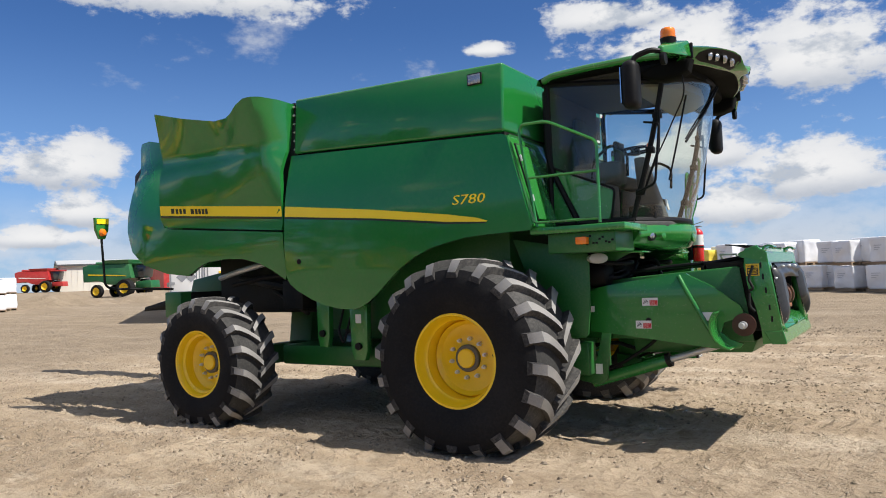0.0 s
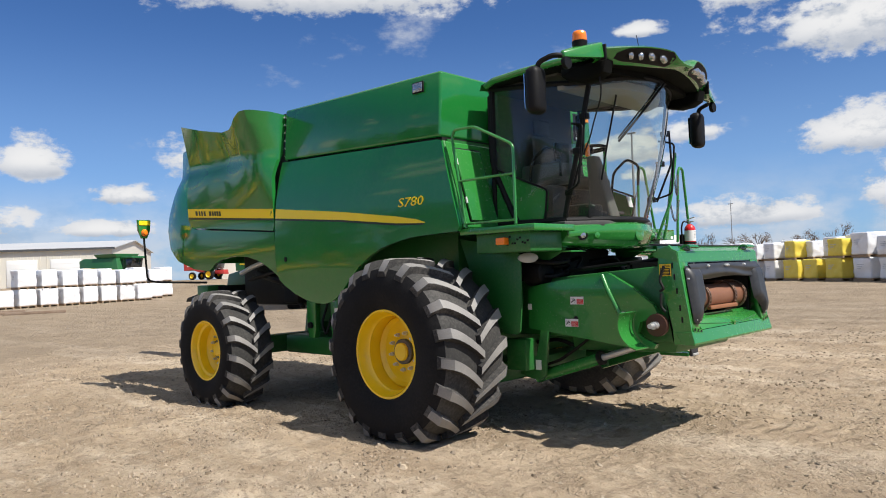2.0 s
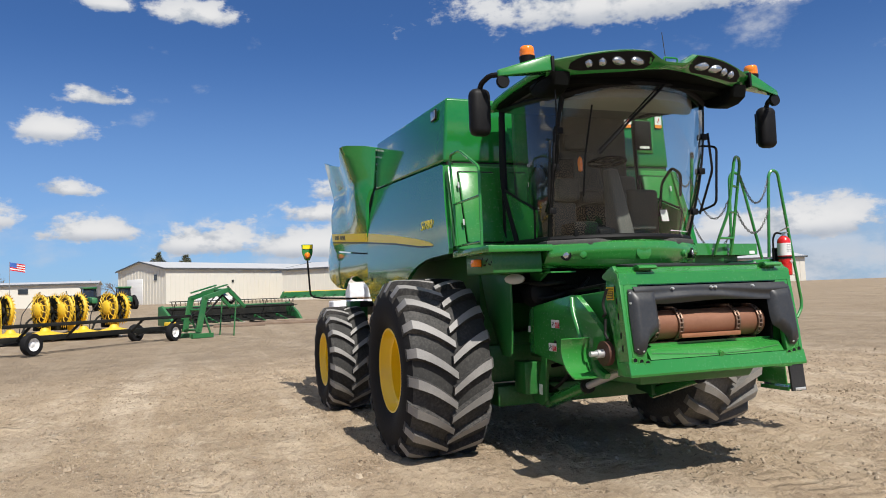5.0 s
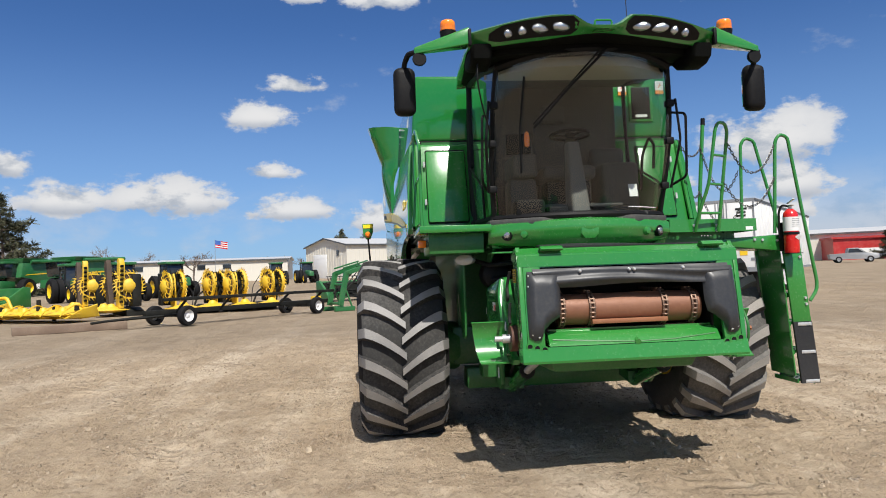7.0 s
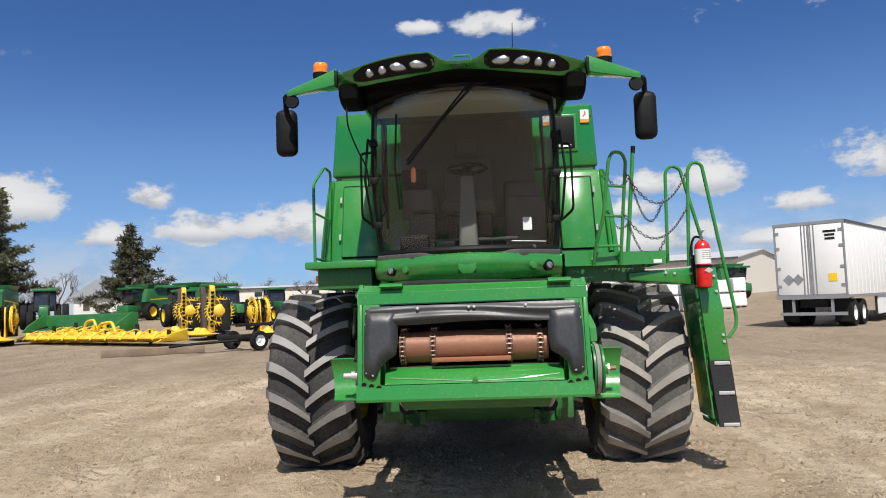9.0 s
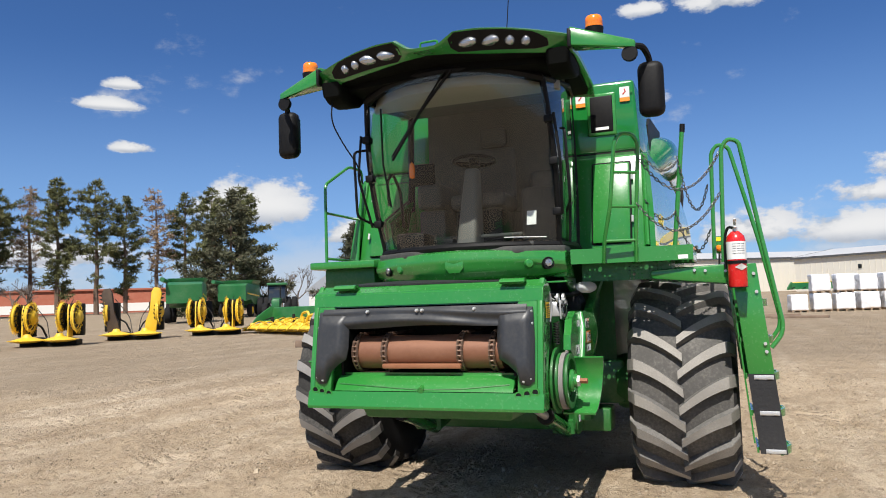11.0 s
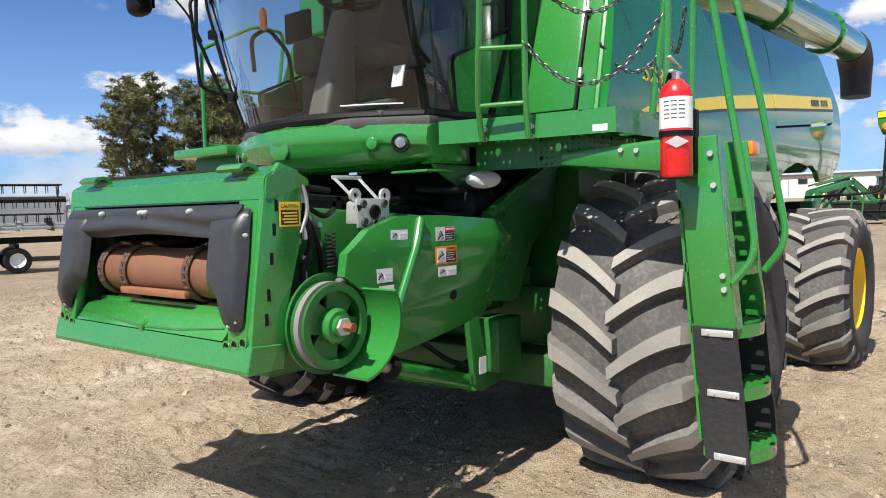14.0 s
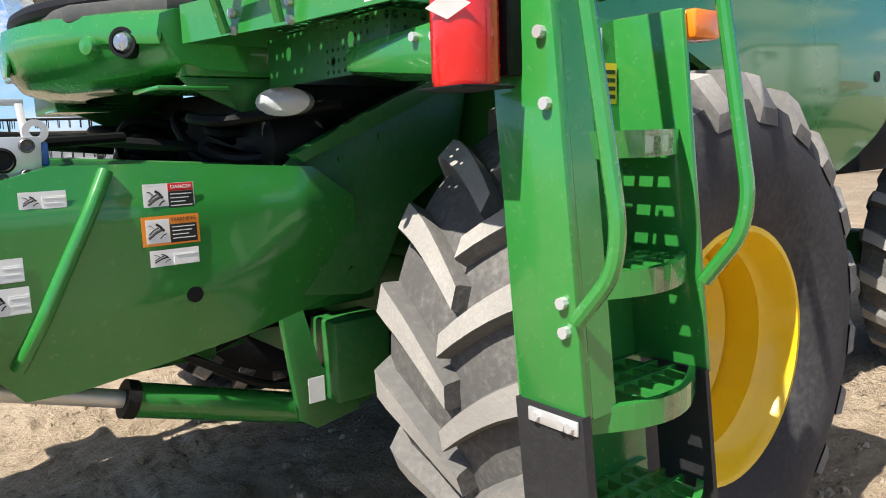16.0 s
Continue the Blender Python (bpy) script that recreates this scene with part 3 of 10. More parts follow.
# inner hull that closes the body
bm = bmesh.new()
box(bm, -2.45, 0.32, -1.36, 1.30, 2.05, 3.0)
box(bm, -2.4, 0.1, -1.02, 1.02, 1.05, 2.1)
box(bm, -4.9, -2.4, -1.28, 1.25, 2.0, 3.5, 0.08)
part("hull", bm, GREEN_DUSTY, combine, "dusty green inner body")
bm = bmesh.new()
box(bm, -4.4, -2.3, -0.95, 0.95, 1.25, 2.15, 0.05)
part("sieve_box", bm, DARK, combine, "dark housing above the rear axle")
for s in (-1, 1):  # pipes, belts and boxes seen in the rear wheel arch
    bm = bmesh.new()
    tube(bm, [(-2.6, s * 1.25, 1.95), (-3.1, s * 1.30, 1.88), (-3.6, s * 1.28, 1.80), (-4.2, s * 1.1, 1.72)], 0.035, 8, 0.15)
    part("arch_pipe", bm, STEEL, combine)
    bm = bmesh.new()
    tube(bm, [(-2.55, s * 1.2, 1.55), (-2.9, s * 1.25, 1.72), (-3.3, s * 1.2, 1.70), (-3.9, s * 1.15, 1.62)], 0.03, 8, 0.15)
    part("arch_hose", bm, BLACK, combine)
    bm = bmesh.new()
    box(bm, -2.95, -2.62, min(s * 0.95, s * 1.22), max(s * 0.95, s * 1.22), 1.30, 1.66, 0.02)
    part("valve_box", bm, DARK, combine)
bm = bmesh.new()
hexa(bm, [(-5.46, -1.22, 2.3), (-4.6, -1.4, 1.85), (-4.6, 1.35, 1.85), (-5.46, 1.15, 2.3), (-5.58, -1.18, 3.62), (-4.6, -1.35, 3.60), (-4.6, 1.28, 3.14), (-5.64, 1.14, 3.14)], 0.08, 3)
part("rear_end", bm, GREEN, combine, "rounded green rear end")
bm = bmesh.new()
prism(bm, [(-5.3, 1.42), (-5.2, 1.72), (-4.3, 1.85), (-4.2, 1.45), (-4.6, 1.28), (-5.2, 1.24)], "y", -0.75, 0.75, 0.02)
part("chopper", bm, GREEN_DUSTY, combine, "green straw chopper under the rear")
bm = bmesh.new()
prism(bm, [(-5.65, 1.30), (-5.62, 1.36), (-4.6, 1.55), (-4.6, 1.46)], "y", -1.25, 1.25, 0.01)
part("tailboard", bm, DARK, combine, "dark spreader tailboard")
for y0, y1 in ((-1.42, -1.12), (1.08, 1.38)):
    bm = bmesh.new()
    box(bm, -4.95, -4.62, y0, y1, 1.22, 1.56, 0.02)
    part("spreader_box", bm, GREEN_DUSTY, combine)

# marker lamps on stalks at the rear corners
for s in (-1, 1):
    pole = bmesh.new()
    tube(pole, [(-5.05, s * 1.2, 1.60), (-5.5, s * 1.75, 1.63), (-5.5, s * 1.93, 1.66), (-5.5, s * 1.97, 2.30)], 0.016, 8, 0.12)
    pole = part("marker_arm", pole, DARK, combine)
    bm = bmesh.new()
    prism(bm, [(s * 1.87, 2.58), (s * 2.07, 2.58), (s * 2.06, 2.42), (s * 2.01, 2.30), (s * 1.93, 2.30), (s * 1.88, 2.42)], "x", -5.53, -5.47, 0.012)
    part("marker_shell", bm, GREEN, pole, "green marker housing with yellow band")
    bm = bmesh.new()
    box(bm, -5.466, -5.46, min(s * 1.885, s * 2.055), max(s * 1.885, s * 2.055), 2.50, 2.565)
    part("marker_band", bm, STRIPE_Y, pole)
    bm = bmesh.new()
    lathe(bm, [(0.0, 0.05), (0.03, 0.045), (0.05, 0.02), (0.055, 0.0)], (-5.47, s * 1.97, 2.385), "x", 16)
    part("marker_lamp", bm, ORANGE, pole, "round orange lamp")

# unloading auger along the left, with black spout
bm = bmesh.new()
tube(bm, [(-0.85, 1.20, 3.02), (-1.2, 1.33, 3.19), (-1.9, 1.358, 3.333), (-8.4, 1.088, 3.875)], [0.2, 0.22, 0.232, 0.232], 28)
auger = part("unloading_auger", bm, GREEN_GLOSS, combine, "long green unloading auger tube")
for x in (-3.0, -6.0):
    bm = bmesh.new()
    y, z = 1.358 + 0.0416 * (x + 1.9), 3.333 - 0.0833 * (x + 1.9)
    lathe(bm, [(0.227, -0.035), (0.266, -0.035), (0.266, 0.035), (0.227, 0.035)], (x, y, z), "x", 28, cap=False)
    for k in range(14):
        t = k * math.pi / 7
        cyl(bm, (x - 0.05, y + 0.255 * math.cos(t), z + 0.255 * math.sin(t)), (x + 0.05, y + 0.255 * math.cos(t), z + 0.255 * math.sin(t)), 0.016, seg=6)
    part("auger_flange", bm, GREEN, auger, "bolted green flange ring")
bm = bmesh.new()  # seam along the tube
tube(bm, [(-2.0, 1.354, 3.572), (-8.3, 1.092, 4.098)], 0.008, 6)
part("tube_seam", bm, GREEN, auger)
bm = bmesh.new()
tube(bm, [(-8.2, 1.096, 3.858), (-8.5, 1.086, 3.85), (-8.72, 1.08, 3.69), (-8.76, 1.08, 3.47), (-8.74, 1.08, 3.15)], [0.243, 0.248, 0.25, 0.225, 0.21], 22)
part("auger_spout", bm, BLACK_RUB, auger, "black rubber spout")


# ---- wheels ----
GREY_HUB = worn("hub_steel", (0.10, 0.10, 0.10), rough=0.45, metal=0.6, dusty=0.3)


def tyre_profile(R, w, rim, yc):
    """Half section of a tyre, turned round y: (radius, y)."""
    h = w / 2
    out = [(rim - 0.01, -h * 0.86), (rim + 0.02, -h * 0.93), (rim + (R - rim) * 0.35, -h * 1.03), (rim + (R - rim) * 0.62, -h * 1.04), (R - 0.10, -h * 0.99), (R - 0.045, -h * 0.93), (R - 0.012, -h * 0.75), (R, -h * 0.35)]
    return [(r, yc + y) for r, y in out] + [(r, yc - y) for r, y in out[::-1]]


def lug_bmesh(R, w, side, sweep, depth, width):
    """One tread bar on the far side of the wheel's top, at angle 0 (straight ahead along x)."""
    bm = bmesh.new()
    h, n = w / 2, 7
    rings = []
    for i in range(n + 1):
        u = i / n
        y = side * (-0.02 + (h * 1.02 + 0.02) * u)
        a = sweep * (1 - (1 - u) ** 1.5)
        over = max(0.0, (u - 0.8) / 0.2)
        top = R + depth - 0.012 * u * u - over * over * (depth * 1.1 + 0.05)
        base = R - 0.03 - 0.09 * over
        hw = width * (0.42 + 0.20 * u)
        ring = []
        for r, k in ((base, -1.25), (top - 0.012, -1.0), (top, -0.86), (top, 0.86), (top - 0.012, 1.0), (base, 1.25)):
            t = a + k * hw / R
            ring.append(bm.verts.new((r * math.cos(t), y, r * math.sin(t))))
        rings.append(ring)
    tops = []
    for p, q in zip(rings, rings[1:]):
        for k in range(5):
            f = bm.faces.new((p[k], p[k + 1], q[k + 1], q[k]))
            f.material_index = 1 if k == 2 else 0
    bm.faces.new(rings[0]), bm.faces.new(rings[-1][::-1])
    return bm


def wheel(name, x, y, z, R, w, rim, lugs, side, sweep, depth, width, dish, studs, label):
    """A driven wheel: tyre, tread bars, dished rim, hub and studs. side: 1 left, -1 right."""
    hub = thing(name, label, "", (x, y, z), parent=combine)
    bm = bmesh.new()
    lathe(bm, tyre_profile(R, w, rim, 0.0), (0, 0, 0), "y", 72, closed=True)
    for v in bm.verts:  # sits on the ground
        if v.co.z < -z + 0.006:
            v.co.z = -z + 0.006
            v.co.y *= 1.04
    for f in bm.faces:
        c = f.calc_center_median()
        if math.hypot(c.x, c.z) > R - 0.03:
            f.material_index = 1
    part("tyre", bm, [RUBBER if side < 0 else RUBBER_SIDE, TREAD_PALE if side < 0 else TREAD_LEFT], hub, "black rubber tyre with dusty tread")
    for half in (-1, 1):
        shared = None
        for k in range(lugs):
            t = 2 * math.pi * (k + (0.5 if half > 0 else 0.0)) / lugs
            m = Matrix.Rotation(-t, 4, "Y")
            low = min((m @ Vector((R + depth, 0, 0))).z, (m @ Vector(((R + depth) * math.cos(sweep), 0, (R + depth) * math.sin(sweep)))).z)
            if low < -z + 0.05:
                bm = lug_bmesh(R, w, half, sweep, depth, width)
                bm.transform(m)
                for v in bm.verts:
                    v.co.z = max(v.co.z, -z + 0.003)
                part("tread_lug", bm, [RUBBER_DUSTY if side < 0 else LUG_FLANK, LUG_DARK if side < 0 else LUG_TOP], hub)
            else:
                if shared is None:
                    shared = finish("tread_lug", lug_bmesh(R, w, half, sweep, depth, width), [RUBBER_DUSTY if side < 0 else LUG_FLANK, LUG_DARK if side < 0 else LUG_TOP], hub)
                    shared.matrix_basis = m
                else:
                    ob = new("tread_lug", shared.data)
                    ob.parent, ob.matrix_basis = hub, m
    bm = bmesh.new()
    h, o = w / 2, side
    prof = [(rim - 0.012, o * h * 0.80), (rim + 0.012, o * h * 0.86), (rim + 0.014, o * h * 0.92), (rim - 0.006, o * h * 0.925), (rim - 0.018, o * h * 0.86), (rim - 0.03, o * h * 0.70), (rim - 0.055, o * h * 0.64), (rim - 0.06, o * h * 0.30), (rim - 0.075, o * h * (dish + 0.1)), (rim - 0.11, o * h * dish), (0.22, o * h * (dish - 0.02)), (0.17, o * h * (dish + 0.03)), (0.0, o * h * (dish + 0.03))]
    lathe(bm, prof, (0, 0, 0), "y", 56, cap=False)
    prof2 = [(rim - 0.012, -o * h * 0.80), (rim + 0.012, -o * h * 0.86), (rim - 0.006, -o * h * 0.92), (rim - 0.03, -o * h * 0.7), (rim - 0.06, -o * h * 0.3), (rim - 0.06, o * h * 0.3)]
    lathe(bm, prof2, (0, 0, 0), "y", 56, cap=False)
    part("rim", bm, YELLOW, hub, "yellow dished steel rim")
    bm = bmesh.new()
    d = o * h * (dish + 0.03)
    lathe(bm, [(0.128, d), (0.128, d + o * 0.035), (0.12, d + o * 0.042), (0.08, d + o * 0.042)], (0, 0, 0), "y", 28, cap=False)
    part("hub_ring", bm, GREY_HUB, hub, "dark steel hub ring")
    bm = bmesh.new()
    lathe(bm, [(0.092, d), (0.092, d + o * 0.06), (0.082, d + o * 0.072), (0.0, d + o * 0.076)], (0, 0, 0), "y", 28)
    part("hub_cap", bm, YELLOW, hub)
    bm0 = None
    for k in range(studs):
        t = 2 * math.pi * (k + 0.3) / studs
        c = Vector((0.185 * math.cos(t), d - o * 0.01, 0.185 * math.sin(t)))
        if bm0 is None:
            b = bmesh.new()
            cyl(b, (0, 0, 0), (0, o * 0.035, 0), 0.021, seg=6)
            cyl(b, (0, o * 0.03, 0), (0, o * 0.06, 0), 0.012, seg=8)
            bm0 = part("wheel_nut", b, STEEL, hub)
            bm0.location = c
        else:
            ob = new("wheel_nut", bm0.data)
            ob.parent, ob.location = hub, c
    b = bmesh.new()
    cyl(b, (0.27, d - o * 0.03, 0.03), (0.27, d - o * 0.005, 0.03), 0.022, seg=12)
    part("valve_hole", b, BLACK, hub)
    return hub


for s in (-1, 1):
    wheel("front_wheel", 0.0, s * 1.635, 0.85, 0.885, 0.86, 0.425, 20, s, 0.27, 0.062, 0.088, 0.25, 10, "big front wheel with yellow rim and dusty chevron tyre")
    wheel("rear_wheel", -3.49, s * (1.80 if s < 0 else 1.665), 0.72, 0.725, 0.62 if s < 0 else 0.78, 0.375, 18, s, 0.27, 0.05, 0.07, 0.15, 10, "smaller rear wheel with yellow rim and chevron tyre")

# ---- cab ----
cab = thing("cab", "glazed operator cab with dark tinted windows", "", (0, 0, 0), parent=combine)


def screen_point(u, v):
    """The windscreen: u across from right to left, v from foot to head."""
    a = 2 * u - 1
    wide = 0.775 + 0.04 * math.sin(math.pi * v) - 0.01 * v
    foot, head = 1.345 + 0.30 * (1 - abs(a) ** 2.0), 1.69 + 0.27 * (1 - abs(a) ** 2.2)
    x = foot + (head - foot) * v ** 1.15 + 0.05 * math.sin(math.pi * v)
    z = 2.10 + (3.40 - 2.10) * v + 0.08 * (1 - a * a) * v
    return Vector((x, a * wide - 0.01, z))


bm = bmesh.new()
grid(bm, screen_point, 24, 14)
part("windscreen", bm, GLASS, cab, "curved tinted windscreen")
bm = bmesh.new()  # dark band round the windscreen
for u0 in (0.0, 1.0):
    tube(bm, [screen_point(u0, k / 10) + Vector((-0.02, 0, 0)) for k in range(11)], 0.02, 8)
tube(bm, [screen_point(k / 20, 0.0) + Vector((-0.012, 0, 0.0)) for k in range(21)], 0.036, 10)
tube(bm, [screen_point(k / 20, 1.0) + Vector((-0.03, 0, 0.0)) for k in range(21)], 0.04, 8)
part("windscreen_frame", bm, BLACK, cab, "black seal round the windscreen")
bm = bmesh.new()  # thin wear strip at the foot
tube(bm, [screen_point(k / 20, 0.045) + Vector((0.006, 0, 0.0)) for k in range(15, 20)], 0.004, 6)
part("screen_strip", bm, LABEL_W, cab)


def side_glass(s):
    """Door glass between the front post and the rear post."""
    def f(u, v):
        front, rear = screen_point(0.0 if s < 0 else 1.0, v), Vector((0.50 - 0.02 * v, s * ((0.87 if s < 0 else 0.77) - 0.01 * v), 2.10 + 1.445 * v))
        p = rear.lerp(front, u)
        p.y += s * (0.05 if s < 0 else 0.09) * math.sin(math.pi * u) * (0.6 + 0.4 * v)
        return p
    return f


for s in (-1, 1):
    f = side_glass(s)
    bm = bmesh.new()
    grid(bm, lambda u, v: f(0.06 + 0.9 * u, max(v, 0.0)), 12, 10)
    part("side_window", bm, GLASS_SIDE, cab, "tinted side window")
    bm = bmesh.new()
    tube(bm, [f(0.98, k / 8) for k in range(9)], 0.026, 8)
    part("front_post", bm, BLACK, cab)
    bm = bmesh.new()
    tube(bm, [f(0.03, k / 8) for k in range(9)], 0.032 if s < 0 else 0.016, 8)
    part("rear_post", bm, BLACK, cab)
    def slab(corners, thick=0.03, off=0.012):
        """A flat plate laid on the door's curve."""
        b = bmesh.new()
        q = [b.verts.new(p + Vector((0, s * off, 0))) for p in corners]
        w = [b.verts.new(p - Vector((0, s * thick, 0))) for p in corners]
        b.faces.new(q), b.faces.new(w[::-1])
        for i in range(len(q)):
            b.faces.new((q[i], w[i], w[(i + 1) % len(q)], q[(i + 1) % len(q)]))
        bmesh.ops.bevel(b, geom=list(b.edges), offset=0.01, segments=2, affect="EDGES")
        return b
    part("door_corner_panel", slab([f(0.05, 0.40), f(0.40, 0.01), f(0.72, 0.01), f(0.735, 0.10), f(0.725, 0.225)]), GREEN, cab, "green lower corner of the door")
    part("cab_side_panel", slab([f(-0.02, 0.0), f(0.33, 0.0), f(0.0, 0.40)]), GREEN, cab, "green panel behind the door seal")
    bm = bmesh.new()
    tube(bm, [f(0.01, 0.95), f(0.01, 0.62) + Vector((0, s * 0.012, 0)), f(0.025, 0.43) + Vector((0, s * 0.014, 0)), f(0.365, 0.0) + Vector((0, s * 0.014, 0))], 0.03 if s < 0 else 0.018, 8, 0.12)
    part("door_seal", bm, BLACK, cab, "thick black slanting door seal")
    bm = bmesh.new()
    tube(bm, [f(0.05, 0.41) + Vector((0, s * 0.016, 0)), f(0.73, 0.235) + Vector((0, s * 0.016, 0)), f(0.745, 0.02) + Vector((0, s * 0.016, 0))], 0.012, 6, 0.05)
    part("window_seal", bm, BLACK, cab)
    for v, r in ((0.0, 0.04), (1.0, 0.03)):
        bm = bmesh.new()
        tube(bm, [f(0.02, v + 0.01 * (1 - v)), f(0.5, v), f(1.0, v)], r, 8)
        part("door_frame", bm, BLACK, cab)
    bm = bmesh.new()  # grab handle and door bar inside
    tube(bm, [f(0.80, 0.33) - Vector((0, s * 0.08, 0)), f(0.76, 0.50) - Vector((0, s * 0.08, 0)), f(0.60, 0.56) - Vector((0, s * 0.08, 0)), f(0.45, 0.45) - Vector((0, s * 0.08, 0)), f(0.45, 0.2) - Vector((0, s * 0.08, 0))], 0.015, 8, 0.06)
    part("grab_handle", bm, BLACK, cab)
    bm = bmesh.new()  # rods and hinges on the front post
    tube(bm, [f(0.99, 0.18) + Vector((0.05, s * 0.05, 0)), f(0.99, 0.50) + Vector((0.10, s * 0.07, 0)), f(0.99, 0.78) + Vector((0.02, s * 0.05, 0))], 0.012, 6, 0.05)
    part("post_rod", bm, BLACK, cab)
    for v in (0.2, 0.5, 0.75):
        bm = bmesh.new()
        p = f(0.98, v)
        box(bm, p.x - 0.03, p.x + 0.05, p.y - 0.035, p.y + 0.035, p.z - 0.03, p.z + 0.03, 0.008)
        part("door_hinge", bm, BLACK, cab)

# floor, back wall, headliner
bm = bmesh.new()
prism(bm, [(0.42, -0.86), (1.36, -0.84), (1.58, -0.5), (1.66, 0), (1.58, 0.48), (1.36, 0.82), (0.42, 0.84)], "z", 2.03, 2.09, 0.01)
part("cab_floor", bm, GREY_INT, cab)
bm = bmesh.new()
box(bm, 0.40, 0.46, -0.86, 0.86, 2.05, 2.50, 0.01)
box(bm, 0.40, 0.46, -0.70, 0.68, 2.5, 3.54, 0.01)
part("cab_back", bm, GREY_INT, cab, "grey trimmed rear wall with window")
bm = bmesh.new()
prism(bm, [(1.34, -0.84), (1.40, -0.84), (1.60, -0.70), (1.78, -0.4), (1.84, 0), (1.78, 0.4), (1.60, 0.70), (1.40, 0.84), (1.34, 0.84)], "z", 3.37, 3.46, 0.01)
part("headliner", bm, TAN_INT, cab, "tan headliner")
bm = bmesh.new()
prism(bm, [(0.46, -0.86), (1.36, -0.86), (1.36, 0.84), (0.46, 0.78)], "z", 3.525, 3.545)
part("roof_lining", bm, GREY_INT, cab, "dark grey roof lining")

# roof: black under frame, green top with lamp brow
bm = bmesh.new()
prism(bm, [(0.48, -0.95), (1.6, -0.98), (1.6, 0.98), (0.48, 0.95)], "z", 3.545, 3.60, 0.02)
prism(bm, [(1.5, -1.0), (1.72, -0.99), (1.84, -0.90), (1.9, -0.7), (1.95, -0.3), (1.95, 0.3), (1.9, 0.7), (1.84, 0.90), (1.72, 0.99), (1.5, 1.0)], "z", 3.45, 3.56, 0.03)
part("roof_underframe", bm, BLACK_MATT, cab, "black roof under frame")
bm = bmesh.new()
TOPZ = [(0.0, 3.59), (0.12, 3.595), (0.24, 3.68), (0.4, 3.688), (0.6, 3.678), (0.78, 3.658), (1.05, 3.622)]
LOWZ = [(0.0, 3.545), (0.2, 3.53), (0.45, 3.505), (0.8, 3.495), (1.05, 3.497)]


def face_x(y, z):
    """Where the brow's front face lies: it leans out towards its top."""
    a = abs(y)
    top, low = lerp_table(a, TOPZ), lerp_table(a, LOWZ)
    return 2.30 - 0.30 * (a / 1.06) ** 2 - 0.115 + 0.103 * (z - low) / (top - 0.05 - low)


def brow(u, v):
    """The green roof: u across, v round the section from under the brow over the top to the back."""
    y = (2 * u - 1) * 1.06
    a = abs(y)
    xf = 2.30 - 0.30 * (a / 1.06) ** 2
    top, low = lerp_table(a, TOPZ), lerp_table(a, LOWZ)
    sec = [(xf - 0.125, low - 0.006), (xf - 0.115, low - 0.004), (xf - 0.012, top - 0.05), (xf, top - 0.03), (xf - 0.06, top - 0.004), (xf - 0.12, top), (xf - 0.30, min(top, 3.665) + 0.005), (1.4, 3.685), (1.0, 3.69), (0.60, 3.67), (0.48, 3.635), (0.46, 3.58)]
    k = v * (len(sec) - 1)
    i = min(int(k), len(sec) - 2)
    x, z = (sec[i][0] + (sec[i + 1][0] - sec[i][0]) * (k - i), sec[i][1] + (sec[i + 1][1] - sec[i][1]) * (k - i))
    back = min(max((1.9 - x) / 0.5, 0.0), 1.0)
    return Vector((x, y * (1 - 0.07 * back), z - 0.06 * back * (a / 1.06) ** 2))


grid(bm, brow, 44, 33)
part("roof", bm, GREEN, cab, "green roof with swept lamp brow", 50)
for s in (-1, 1):
    bm = bmesh.new()
    tube(bm, [(0.52, s * 0.955, 3.56), (0.62, s * 0.965, 3.595), (1.0, s * 0.985, 3.605), (1.5, s * 1.0, 3.60), (1.75, s * 1.0, 3.575)], 0.035, 10, 0.08)
    part("roof_edge", bm, GREEN, cab, "rounded green roof edge")
bm = bmesh.new()
grid(bm, lambda u, v: Vector(((2.182 - 0.30 * (2 * u - 1) ** 2) * (1 - v) + 1.55 * v, (2 * u - 1) * 1.05, (lerp_table(abs(2 * u - 1) * 1.06, LOWZ) - 0.004) * (1 - v) + 3.435 * v + 0.03 * math.sin(math.pi * v))), 30, 6)
part("brow_underside", bm, BLACK_MATT, cab, "black underside of the roof brow")
bm = bmesh.new()
tube(bm, [(2.2, -0.05, 3.59), (2.2, -0.05, 3.635), (2.2, 0.09, 3.635), (2.2, 0.09, 3.59)], 0.009, 6, 0.02)
part("roof_loop", bm, GREEN, cab)
